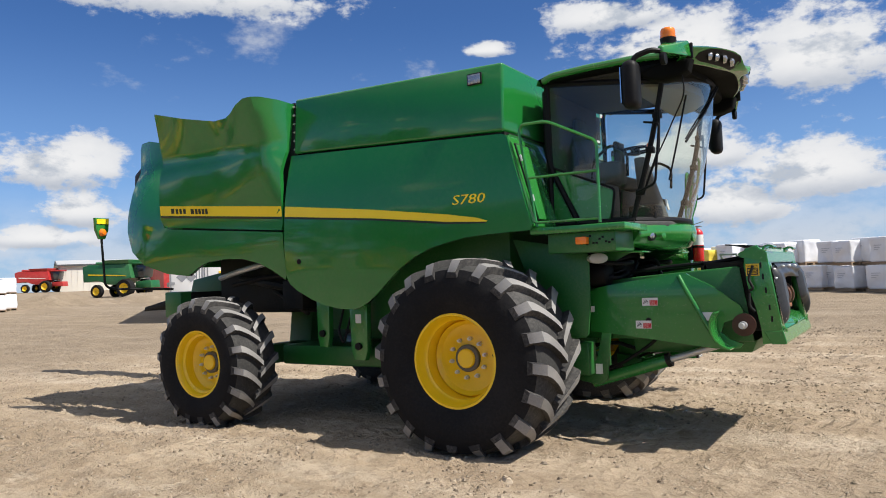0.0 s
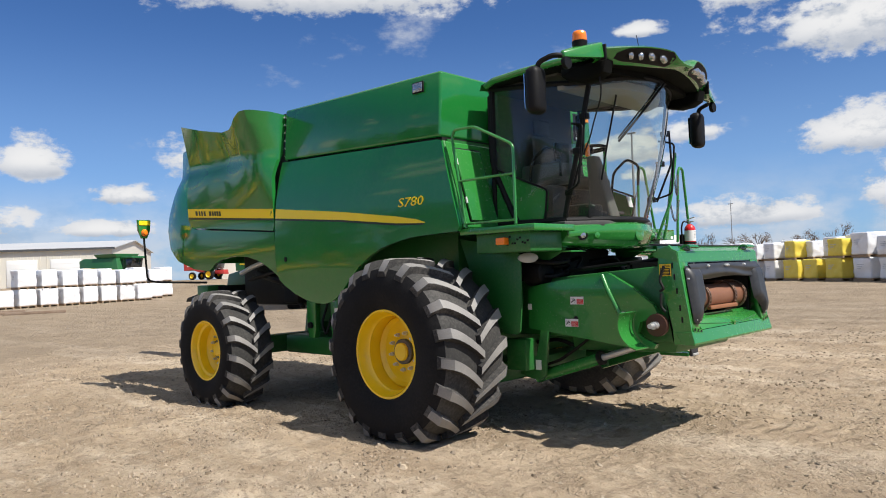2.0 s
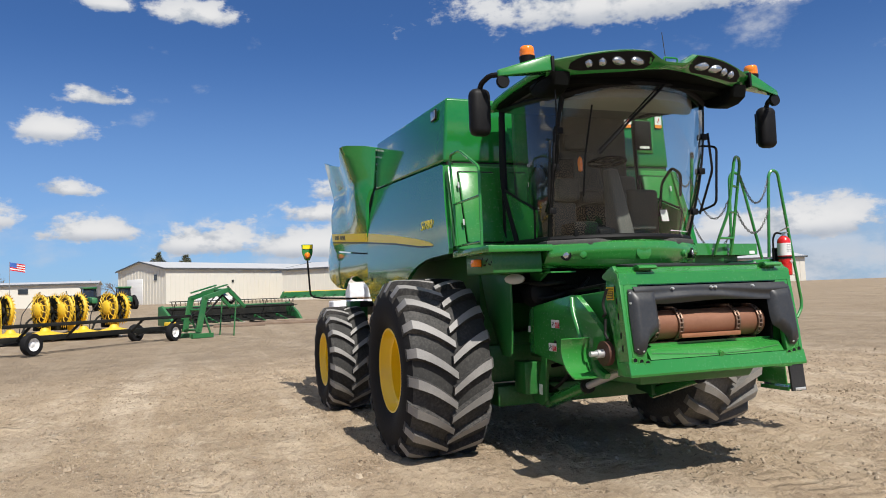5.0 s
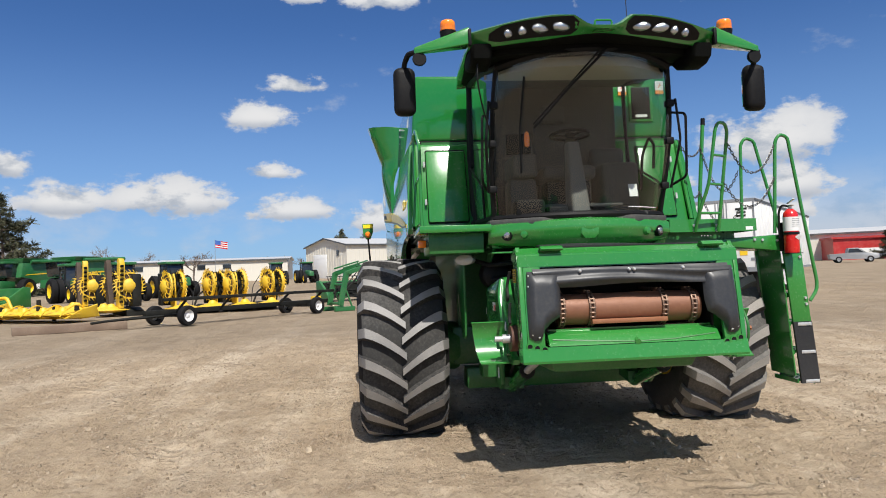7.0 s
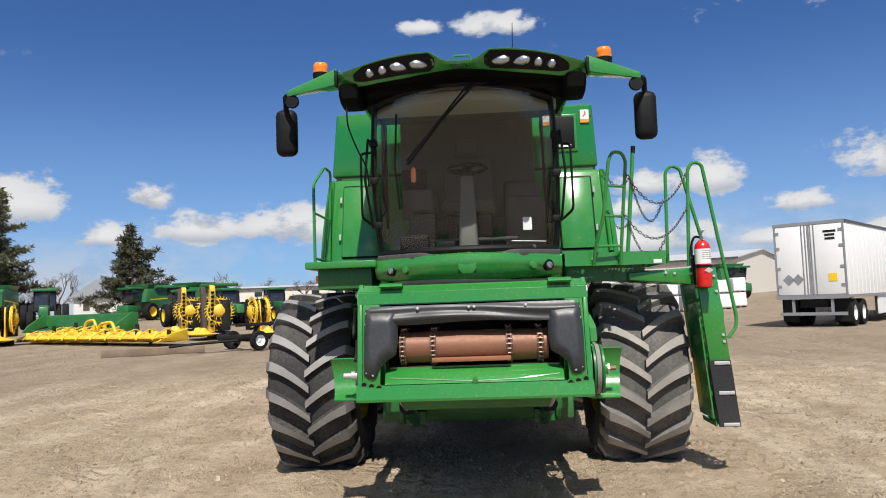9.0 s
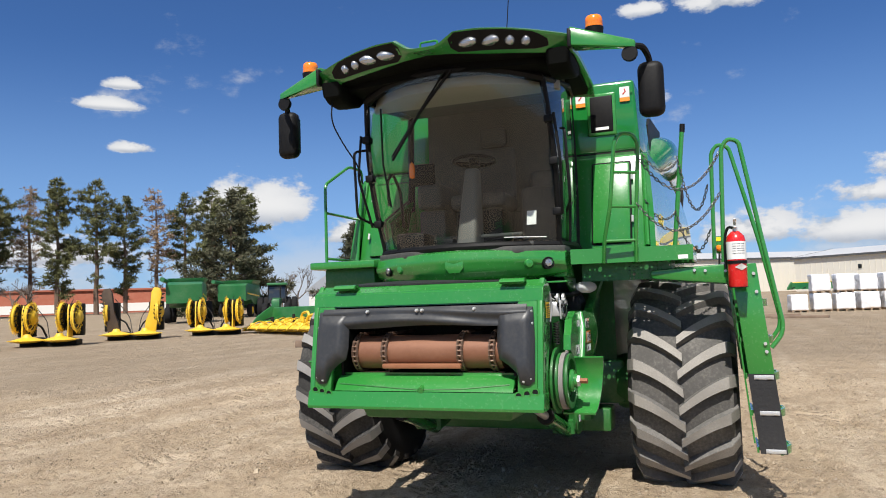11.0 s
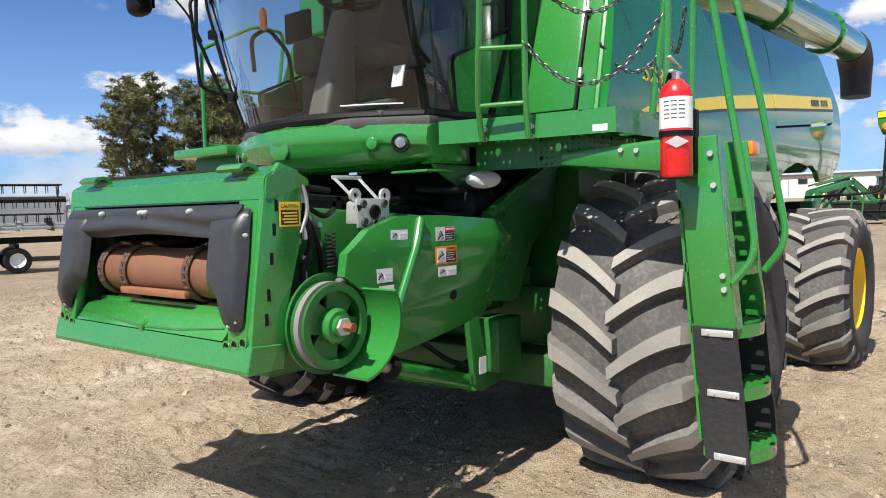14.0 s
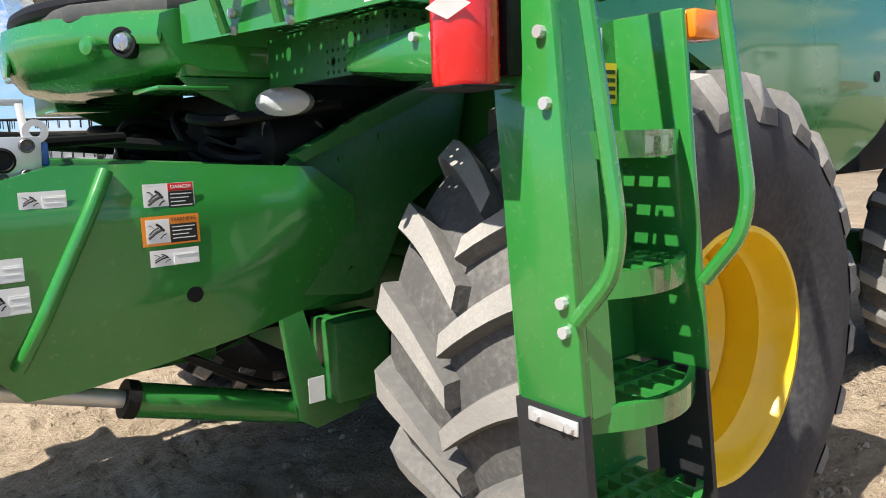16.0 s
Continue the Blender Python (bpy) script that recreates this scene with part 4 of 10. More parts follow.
for s in (-1, 1):
    bm = bmesh.new()  # black lamp recess
    ring = []
    table = [(0.19, 3.56, 3.59), (0.25, 3.525, 3.64), (0.42, 3.52, 3.645), (0.62, 3.515, 3.635), (0.82, 3.512, 3.612), (0.90, 3.53, 3.57)]
    for k in range(15):
        y = 0.20 + 0.05 * k
        z0, z1 = lerp_table(y, [(a, b) for a, b, c in table]), lerp_table(y, [(a, c) for a, b, c in table])
        z1 = min(z1, lerp_table(y, TOPZ) - 0.03)
        xa, xb = face_x(y, z0) + 0.006, face_x(y, z1) + 0.006
        ring.append([bm.verts.new((xa, s * y, z0)), bm.verts.new((xb, s * y, z1)), bm.verts.new((xb - 0.06, s * y, z1)), bm.verts.new((xa - 0.06, s * y, z0))])
    for p, q in zip(ring, ring[1:]):
        for k in range(4):
            bm.faces.new((p[k], p[(k + 1) % 4], q[(k + 1) % 4], q[k]))
    bm.faces.new(ring[0]), bm.faces.new(ring[-1][::-1])
    part("lamp_recess", bm, BLACK, cab, "black recess behind the roof lamps")
    for y, rw, rh, z in ((0.33, 0.075, 0.038, 3.578), (0.495, 0.075, 0.038, 3.576), (0.635, 0.036, 0.038, 3.57), (0.745, 0.036, 0.038, 3.563)):
        xf = face_x(y, z) + 0.012
        bm = bmesh.new()
        lathe(bm, [(0.0, 0.022), (0.45, 0.02), (0.85, 0.012), (1.0, 0.0), (1.0, -0.02)], (0, 0, 0), "x", 20)
        bm.transform(Matrix.Translation((xf, s * y, z)) @ Matrix.Rotation(-s * 2 * 0.30 * y / 1.12, 4, "Z") @ Matrix.Diagonal((1, rw, rh, 1)))
        part("roof_lamp", bm, LENS, cab, "clear roof work lamp")
    # wing arm with beacon and mirror
    bm = bmesh.new()
    o = s * 1.0
    hexa(bm, [(1.80, o * 1.05, 3.525), (2.02, o * 1.05, 3.505), (1.90, o * 1.51, 3.458), (1.84, o * 1.51, 3.464), (1.80, o * 1.05, 3.695), (2.00, o * 1.05, 3.655), (1.89, o * 1.51, 3.515), (1.85, o * 1.51, 3.525)], 0.015, 2)
    part("mirror_arm", bm, GREEN, cab, "green tapering arm")
    bm = bmesh.new()
    box(bm, 1.97, 2.03, min(o * 1.04, o * 1.065), max(o * 1.04, o * 1.065), 3.49, 3.63, 0.006)
    part("arm_hinge", bm, BLACK, cab)
    bm = bmesh.new()
    lathe(bm, [(0.058, -0.085), (0.066, -0.03), (0.071, 0.008), (0.06, 0.012)], (1.86, o * 1.215, 3.65), "z", 20)
    part("beacon_base", bm, BLACK, cab)
    bm = bmesh.new()
    lathe(bm, [(0.064, 0.010), (0.067, 0.022), (0.064, 0.042), (0.066, 0.046), (0.062, 0.085), (0.053, 0.097), (0.0, 0.101)], (1.86, o * 1.215, 3.65), "z", 20)
    part("beacon", bm, ORANGE, cab, "orange rotating beacon")
    bm = bmesh.new()
    tube(bm, [(1.87, o * 1.48, 3.48), (1.80, o * 1.55, 3.49), (1.66, o * 1.58, 3.45), (1.64, o * 1.59, 3.35)], 0.024, 8, 0.06)
    lathe(bm, [(0.0, -0.02), (0.055, -0.02), (0.06, 0.0), (0.055, 0.02), (0.0, 0.02)], (1.88, o * 1.465, 3.42), "x", 16)
    part("mirror_bracket", bm, BLACK, cab)
    bm = bmesh.new()
    box(bm, 1.56, 1.70, min(o * 1.49, o * 1.68), max(o * 1.49, o * 1.68), 2.995, 3.415, 0.06, 4)
    part("mirror", bm, BLACK, cab, "black rounded rear mirror housing")
    bm = bmesh.new()
    box(bm, 1.552, 1.56, min(o * 1.515, o * 1.655), max(o * 1.515, o * 1.655), 3.05, 3.36, 0.0)
    part("mirror_glass", bm, MIRROR, cab)
    bm = bmesh.new()  # deep black end under the brow
    prism(bm, [(2.00, 3.51), (1.97, 3.40), (1.88, 3.355), (1.74, 3.345), (1.60, 3.38), (1.52, 3.44), (1.52, 3.51)], "y", min(o * 0.86, o * 1.045), max(o * 0.86, o * 1.045), 0.035, 3)
    part("brow_end", bm, BLACK_MATT, cab, "black moulded end under the brow")
# aerial
bm = bmesh.new()
tube(bm, [(1.6, 0.45, 3.6), (1.5, 0.47, 4.15)], 0.004, 5)
part("aerial", bm, BLACK, cab)

# wipers, camera cable, outer mirror rod
bm = bmesh.new()
w0, w1 = screen_point(0.58, 0.99) + Vector((0.03, 0, 0)), screen_point(0.20, 0.55) + Vector((0.035, 0, 0))
tube(bm, [w0, w0.lerp(w1, 0.5) + Vector((0.03, 0, 0.02)), w1], 0.012, 6)
tube(bm, [w0 + Vector((0, -0.05, 0)), w1 + Vector((0, -0.005, 0.03))], 0.008, 6)
part("wiper_arm", bm, BLACK, cab)
bm = bmesh.new()
tube(bm, [screen_point(0.14, 0.88) + Vector((0.03, 0, 0)), screen_point(0.13, 0.55) + Vector((0.035, 0, 0)), screen_point(0.14, 0.28) + Vector((0.03, 0, 0))], 0.009, 6)
part("wiper_blade", bm, BLACK, cab)
bm = bmesh.new()
tube(bm, [(1.9, -0.98, 3.42), (1.93, -0.99, 3.2), (1.80, -0.93, 3.0), (1.70, -0.86, 2.85), (1.62, -0.86, 2.7)], 0.007, 6, 0.1)
part("cable", bm, BLACK, cab)
for s in (-1, 1):
    bm = bmesh.new()
    tube(bm, [(1.50, s * 0.86, 3.02), (1.66, s * 0.92, 2.98), (1.60, s * 0.93, 2.42), (1.40, s * 0.86, 2.36)], 0.012, 6, 0.05)
    part("grab_rail", bm, BLACK, cab)

# seat, column, consoles
COLUMN = worn("grey_column_plastic", (0.115, 0.112, 0.10), rough=0.6, dusty=0.15, vary=0.1)
bm = bmesh.new()
box(bm, 0.62, 1.10, -0.26, 0.26, 2.48, 2.62, 0.05, 3)
part("seat_cushion", bm, GREY_INT, cab, "grey cloth seat")
bm = bmesh.new()
hexa(bm, [(0.60, -0.25, 2.6), (0.72, -0.25, 2.6), (0.72, 0.25, 2.6), (0.60, 0.25, 2.6), (0.50, -0.22, 3.12), (0.58, -0.22, 3.12), (0.58, 0.22, 3.12), (0.50, 0.22, 3.12)], 0.05, 3)
box(bm, 0.47, 0.56, -0.13, 0.13, 3.14, 3.32, 0.04, 3)
part("seat_back", bm, GREY_INT, cab)
bm = bmesh.new()
box(bm, 0.66, 1.04, -0.22, 0.22, 2.09, 2.48, 0.04)
part("seat_base", bm, BLACK, cab)
bm = bmesh.new()
box(bm, 0.62, 1.15, -0.56, -0.32, 2.5, 2.74, 0.05, 3)
box(bm, 0.75, 1.05, -0.58, -0.32, 2.09, 2.5, 0.03)
part("armrest_console", bm, GREY_INT, cab)
bm = bmesh.new()
box(bm, 1.10, 1.14, -0.62, -0.38, 2.72, 2.92, 0.012)
part("monitor", bm, BLACK, cab, "dark monitor")
bm = bmesh.new()
box(bm, 0.55, 0.95, 0.36, 0.74, 2.09, 2.66, 0.05, 3)
box(bm, 0.50, 0.60, 0.36, 0.72, 2.6, 2.86, 0.05, 3)
part("training_seat", bm, GREY_INT, cab, "grey passenger seat")
bm = bmesh.new()
hexa(bm, [(1.18, -0.09, 2.09), (1.46, -0.09, 2.09), (1.46, 0.09, 2.09), (1.18, 0.09, 2.09), (1.12, -0.06, 2.82), (1.24, -0.06, 2.82), (1.24, 0.06, 2.82), (1.12, 0.06, 2.82)], 0.03, 3)
part("steering_column", bm, COLUMN, cab, "tapered grey steering column")
bm = bmesh.new()
lathe(bm, [(0.185 + 0.017 * math.cos(t), 0.017 * math.sin(t)) for t in (2 * math.pi * k / 10 for k in range(10))], (0, 0, 0), "z", 32, closed=True)
for t in (0.5, 2.6, 4.7):
    cyl(bm, (0, 0, -0.02), (0.18 * math.cos(t), 0.18 * math.sin(t), 0), 0.012, seg=8)
cyl(bm, (0, 0, -0.05), (0, 0, 0.015), 0.05, seg=14)
bm.transform(Matrix.Translation((1.13, 0, 2.90)) @ Matrix.Rotation(radians(-4), 4, "Y"))
part("steering_wheel", bm, BLACK, cab, "black steering wheel")
bm = bmesh.new()
box(bm, 1.2, 1.27, -0.45, 0.45, 2.20, 2.23, 0.01)
box(bm, 1.3, 1.5, -0.6, 0.6, 2.09, 2.13, 0.015)
part("foot_rail", bm, GREY_INT, cab)
bm = bmesh.new()
box(bm, 1.22, 1.5, -0.62, -0.35, 2.09, 2.26, 0.03)
box(bm, 1.3, 1.42, -0.3, -0.12, 2.10, 2.2, 0.02)
part("clutter", bm, BLACK, cab)
bm = bmesh.new()
hexa(bm, [(1.30, 0.50, 2.28), (1.31, 0.50, 2.28), (1.31, 0.58, 2.28), (1.30, 0.58, 2.28), (1.27, 0.50, 2.40), (1.28, 0.50, 2.40), (1.28, 0.58, 2.40), (1.27, 0.58, 2.40)])
part("paper", bm, LABEL_W, cab, "white paper inside the cab")
bm = bmesh.new()
lathe(bm, [(0.0, -0.08), (0.022, -0.07), (0.026, 0.0), (0.02, 0.05), (0.0, 0.07)], (1.42, -0.48, 2.82), "z", 10)
part("hanging_tag", bm, ORANGE, cab)

# green nose below the windscreen
bm = bmesh.new()


def nose(u, v):
    a = 2 * u - 1
    sec = [(1.10, 2.07), (1.34, 2.075), (1.39, 2.055), (1.405, 1.99), (1.38, 1.90), (1.335, 1.84), (1.25, 1.815), (1.10, 1.81)]
    k = v * (len(sec) - 1)
    i = min(int(k), len(sec) - 2)
    x, z = (sec[i][0] + (sec[i + 1][0] - sec[i][0]) * (k - i), sec[i][1] + (sec[i + 1][1] - sec[i][1]) * (k - i))
    fwd = 0.312 * (1 - abs(a) ** 1.6) * (1 if i > 0 else k - i)
    low = -0.03 * abs(a) ** 3 if z > 1.95 else 0.04 * abs(a) ** 3
    return Vector((x + fwd, a * 0.845 - 0.015, z + low))


grid(bm, nose, 30, 21)
for u0 in (0.0, 1.0):
    bm.faces.new([bm.verts.new(nose(u0, j / 21)) for j in range(22)])
bmesh.ops.remove_doubles(bm, verts=bm.verts, dist=0.0005)
part("nose_panel", bm, GREEN, cab, "rounded green nose panel below the windscreen", 50)
for s in (-1, 1):
    bm = bmesh.new()
    box(bm, 1.00, 1.32, min(s * 0.70, s * 0.825), max(s * 0.70, s * 0.825), 1.83, 2.06, 0.02)
    part("nose_end", bm, GREEN, cab)
bm = bmesh.new()
prism(bm, [(-0.09, 2.0), (0.06, 2.0), (0.065, 1.93), (0.03, 1.885), (-0.06, 1.885), (-0.095, 1.93)], "x", 1.694, 1.709, 0.006)
part("badge", bm, GREEN, cab, "embossed green badge shield")
for s in (-1, 1):
    for y, r, mt in ((0.70, 0.034, LENS), (0.56, 0.036, GREEN)):
        bm = bmesh.new()
        xb = 1.383 + 0.312 * (1 - abs(y / 0.845) ** 1.6)
        lathe(bm, [(0.0, 0.03), (r * 0.8, 0.025), (r, 0.012), (r * 1.15, 0.0), (r * 1.15, -0.04)], (0, 0, 0), "x", 18)
        bm.transform(Matrix.Translation((xb, s * y, 1.945)) @ Matrix.Rotation(s * radians(38 if y > 0.6 else 28), 4, "Z"))
        part("nose_lamp", bm, mt, cab)
        if mt is LENS:
            bm = bmesh.new()
            lathe(bm, [(r * 1.1, 0.018), (r * 1.45, 0.018), (r * 1.5, 0.0), (r * 1.5, -0.03)], (0, 0, 0), "x", 18, cap=False)
            bm.transform(Matrix.Translation((xb, s * y, 1.945)) @ Matrix.Rotation(s * radians(38), 4, "Z"))
            part("lamp_rim", bm, BLACK, cab)
bm = bmesh.new()  # black box for the shaded void below the cab; machinery follows
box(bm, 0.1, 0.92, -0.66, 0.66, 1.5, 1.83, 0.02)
part("cab_void_shade", bm, BLACK, combine, "black box filling the shaded space under the cab")
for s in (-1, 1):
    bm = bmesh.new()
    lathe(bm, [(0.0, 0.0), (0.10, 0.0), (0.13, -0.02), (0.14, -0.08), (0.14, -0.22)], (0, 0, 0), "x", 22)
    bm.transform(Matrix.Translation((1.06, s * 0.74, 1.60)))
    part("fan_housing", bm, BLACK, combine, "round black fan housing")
    bm = bmesh.new()
    prism(bm, [(0.92, 1.83), (1.34, 1.83), (1.30, 1.79), (1.10, 1.70), (0.96, 1.62), (0.92, 1.62)], "y", s * 0.80, s * 0.815, 0.004)
    part("cab_bracket", bm, GREEN_DUSTY, combine, "dark green cab bracket")
    bm = bmesh.new()
    box(bm, 1.18, 1.42, min(s * 0.58, s * 0.84), max(s * 0.58, s * 0.84), 1.785, 1.80, 0.004)
    part("step_plate", bm, GREEN, combine)
    for k, (y0, z0, y1, z1) in enumerate(((0.30, 1.62, 0.70, 1.70), (0.38, 1.56, 0.86, 1.60), (0.20, 1.70, 0.62, 1.58), (0.50, 1.66, 0.92, 1.74))):
        bm = bmesh.new()
        tube(bm, [(0.95, s * y0, z0), (1.12 + 0.05 * k, s * (y0 + 0.12), z0 + 0.05), (1.10 + 0.04 * k, s * (y1 - 0.1), z1 - 0.06), (0.80, s * y1, z1)], 0.018 + 0.004 * (k % 2), 8, 0.12)
        part("hydraulic_hose", bm, BLACK, combine)
    bm = bmesh.new()
    tube(bm, [(1.2, s * 0.55, 1.60), (1.6, s * 0.50, 1.64), (2.0, s * 0.55, 1.66), (2.25, s * 0.45, 1.70)], 0.02, 8, 0.1)
    part("hydraulic_hose", bm, BLACK, combine)

# ---- feeder house at the front ----
feeder = thing("feeder_house", "green feeder house with rusty conveyor drum", "", (0, 0, 0), parent=combine)
FC = 0.03  # its middle
bm = bmesh.new()  # body between the covers
hexa(bm, [(0.55, FC - 0.69, 0.95), (2.35, FC - 0.69, 0.93), (2.35, FC + 0.69, 0.93), (0.55, FC + 0.69, 0.95), (0.55, FC - 0.69, 1.50), (2.25, FC - 0.69, 1.62), (2.25, FC + 0.69, 1.62), (0.55, FC + 0.69, 1.50)], 0.02)
bmesh.ops.delete(bm, geom=[f for f in bm.faces if f.normal.x > 0.9 and f.calc_center_median().x > 2.2], context="FACES")
part("feeder_body", bm, GREEN_DUSTY, feeder, "dusty green feeder housing")

# side covers
R_COVER = [(0.86, 1.42), (0.93, 1.455), (1.06, 1.48), (1.40, 1.53), (1.72, 1.575), (1.80, 1.57), (2.05, 1.44), (2.27, 1.27), (2.30, 1.21), (2.22, 1.15), (2.13, 1.12), (2.10, 1.03), (2.17, 0.97), (2.28, 0.93), (2.26, 0.89), (2.05, 0.885), (1.10, 1.01), (0.86, 1.03)]
L_COVER = [(0.78, 1.40), (0.95, 1.52), (1.45, 1.555), (1.78, 1.56), (2.0, 1.50), (2.16, 1.40), (2.18, 1.30), (2.08, 1.23), (1.99, 1.13), (1.97, 0.98), (1.90, 0.89), (1.75, 0.885), (1.25, 0.95), (0.80, 1.03), (0.72, 1.15)]


def cover_y(s, base):
    def f(x, z):
        fold = lerp_table(x, [(0.80, 1.40), (1.02, 1.305), (1.18, 1.20), (1.47, 1.14), (1.99, 1.10), (2.3, 1.06)])
        tuck = 0.33 * max(0.0, fold - z) if s > 0 else 0.0
        return FC + s * (base - tuck - 0.06 * max(0.0, (1.0 - x)) / 0.3 - 0.035 * max(0.0, (z - 1.42)) / 0.15)
    return f


for s, outline, base in ((-1, R_COVER, 0.875), (1, L_COVER, 0.965)):
    yf = cover_y(s, base)
    bm = bmesh.new()
    skin(bm, outline, yf, 0.05, step=0.075 if s < 0 else 0.035, inward=-s)
    cov = part("feeder_cover", bm, GREEN, feeder, "green feeder side cover")
    bm = bmesh.new()  # diagonal pressed rib
    a, b = ((1.74, 1.55), (2.06, 0.95)) if s < 0 else ((1.635, 1.54), (1.915, 1.0))
    ridge = [(a[0] + (b[0] - a[0]) * k / 10, a[1] + (b[1] - a[1]) * k / 10) for k in range(11)]
    tube(bm, [(x, yf(x, z) + s * 0.006, z) for x, z in ridge], 0.022, 12)
    part("cover_rib", bm, GREEN, feeder)
    bm = bmesh.new()
    hx = 1.45 if s < 0 else 1.41
    cyl(bm, (hx, yf(hx, 1.14) - s * 0.01, 1.14), (hx, yf(hx, 1.14) + s * 0.004, 1.14), 0.026, seg=18)
    part("cover_hole", bm, BLACK, feeder)


def sticker(parent, x, z, w, h, yf, s, mats, label, off=0.004):
    """A printed safety label lying on a side cover: pictogram half, text half, header."""
    y = yf(x, z) + s * off
    bm = bmesh.new()
    box(bm, x - w / 2, x + w / 2, min(y, y + s * 0.001), max(y, y + s * 0.001), z - h / 2, z + h / 2)
    p = part("safety_label", bm, mats[0], parent, label)
    return p, y


def printed(parent, x, z, w, h, y, s, bg, bars, pict=True):
    """Dark text panel with bars, and a pictogram of plain shapes."""
    f = 1 if s < 0 else -1  # reading direction along x
    bm = bmesh.new()
    a, b = x + f * (-0.02 * w), x + f * (0.48 * w)
    box(bm, min(a, b), max(a, b), min(y, y + s * 0.002), max(y, y + s * 0.002), z - 0.46 * h, z + 0.20 * h)
    part("label_panel", bm, bg, parent)
    bm = bmesh.new()
    for k in range(bars):
        zz = z + 0.10 * h - k * 0.55 * h / bars
        a, b = x + f * 0.02 * w, x + f * (0.44 - 0.06 * (k % 3)) * w
        box(bm, min(a, b), max(a, b), min(y, y + s * 0.003), max(y, y + s * 0.003), zz - 0.016 * h, zz + 0.016 * h)
    part("label_lines", bm, LABEL_W, parent)
    if pict:
        bm = bmesh.new()
        c = x - f * 0.25 * w
        for dx, dz, ex, ez, r in ((-0.17, -0.25, 0.10, 0.05, 0.05), (-0.16, -0.12, 0.02, 0.12, 0.03), (-0.02, 0.25, 0.12, -0.02, 0.045), (0.04, -0.28, 0.16, -0.12, 0.025), (-0.17, 0.22, -0.06, 0.10, 0.02)):
            tube(bm, [(c + f * dx * w, y + s * 0.001, z + dz * h), (c + f * (dx + ex) / 2 * w, y + s * 0.001, z + (dz + ez) / 2 * h + 0.04 * h), (c + f * ex * w, y + s * 0.001, z + ez * h)], r * h, 5)
        part("pictogram", bm, LABEL_K, parent)


yR, yL = cover_y(-1, 0.875), cover_y(1, 0.965)
for x, z in ((1.47, 1.315), (1.40, 1.10)):
    p, y = sticker(feeder, x, z, 0.15, 0.075, yR, -1, [LABEL_W], "white and red danger label")
    printed(p, x, z, 0.15, 0.075, y, -1, LABEL_R, 4)
p, y = sticker(feeder, 1.985, 1.175, 0.11, 0.075, yR, -1, [LABEL_W], "white information label")
p, y = sticker(feeder, 0.885, 1.25, 0.05, 0.06, yR, -1, [LABEL_W], "small white label")
p, y = sticker(feeder, 1.465, 1.452, 0.155, 0.085, yL, 1, [LABEL_W], "white and dark red danger label")
printed(p, 1.465, 1.452, 0.155, 0.085, y, 1, LABEL_K, 4)
bm = bmesh.new()
box(bm, 1.391, 1.468, y, y + 0.003, 1.470, 1.4935)
part("label_header", bm, LABEL_R, p)
text_part("label_word", "DANGER", 0.016, LABEL_W, Matrix.Translation((1.428, y + 0.004, 1.482)) @ Matrix.Rotation(math.pi, 4, "Z") @ Matrix.Rotation(math.pi / 2, 4, "X"), p, 0.0005)
p, y = sticker(feeder, 1.47, 1.352, 0.175, 0.09, yL, 1, [LABEL_O], "orange warning label")
printed(p, 1.47, 1.352, 0.165, 0.085, y, 1, LABEL_K, 4)
bm = bmesh.new()
box(bm, 1.475, 1.545, y, y + 0.002, 1.315, 1.387)
part("label_panel", bm, LABEL_W, p)
text_part("label_word", "WARNING", 0.016, LABEL_K, Matrix.Translation((1.43, y + 0.002, 1.383)) @ Matrix.Rotation(math.pi, 4, "Z") @ Matrix.Rotation(math.pi / 2, 4, "X"), p, 0.0005)
p, y = sticker(feeder, 1.465, 1.268, 0.15, 0.05, yL, 1, [LABEL_W], "white pictogram strip")
printed(p, 1.465, 1.268, 0.15, 0.05, y, 1, LABEL_W, 1)
for x, z, w, h in ((1.81, 1.468, 0.12, 0.05), (1.93, 1.285, 0.105, 0.065), (1.92, 1.20, 0.10, 0.075)):
    p, y = sticker(feeder, x, z, w, h, yL, 1, [LABEL_W], "white maintenance label")
    printed(p, x, z, w, h, y, 1, LABEL_W, 2)

for pts, r, mt in (
        ([(2.38, 0.80, 1.66), (2.30, 0.86, 1.60), (2.26, 0.88, 1.44), (2.30, 0.86, 1.30), (2.24, 0.80, 1.22)], 0.013, BLACK),
        ([(2.36, 0.78, 1.60), (2.24, 0.84, 1.56), (2.20, 0.86, 1.42), (2.16, 0.82, 1.30)], 0.012, BLACK),
        ([(2.40, 0.82, 1.74), (2.31, 0.89, 1.72), (2.29, 0.90, 1.60), (2.33, 0.89, 1.50)], 0.009, GREY_METAL_PIPE),
        ([(2.05, 0.80, 1.60), (2.16, 0.85, 1.56), (2.28, 0.84, 1.63), (2.40, 0.80, 1.68)], 0.012, BLACK),
        ([(2.33, 0.78, 1.18), (2.30, 0.86, 1.26), (2.30, 0.87, 1.40)], 0.010, GREY_METAL_PIPE)):
    bm = bmesh.new()
    tube(bm, pts, r, 8, 0.05)
    part("hydraulic_hose", bm, mt, feeder)
bm = bmesh.new()  # spring that tightens the belt
tube(bm, [(2.17 + 0.022 * math.cos(0.9 * k), 0.90 + 0.022 * math.sin(0.9 * k), 1.34 + 0.0026 * k) for k in range(60)], 0.005, 5)
part("belt_spring", bm, DARK, feeder, "dark coil spring")
bm = bmesh.new()
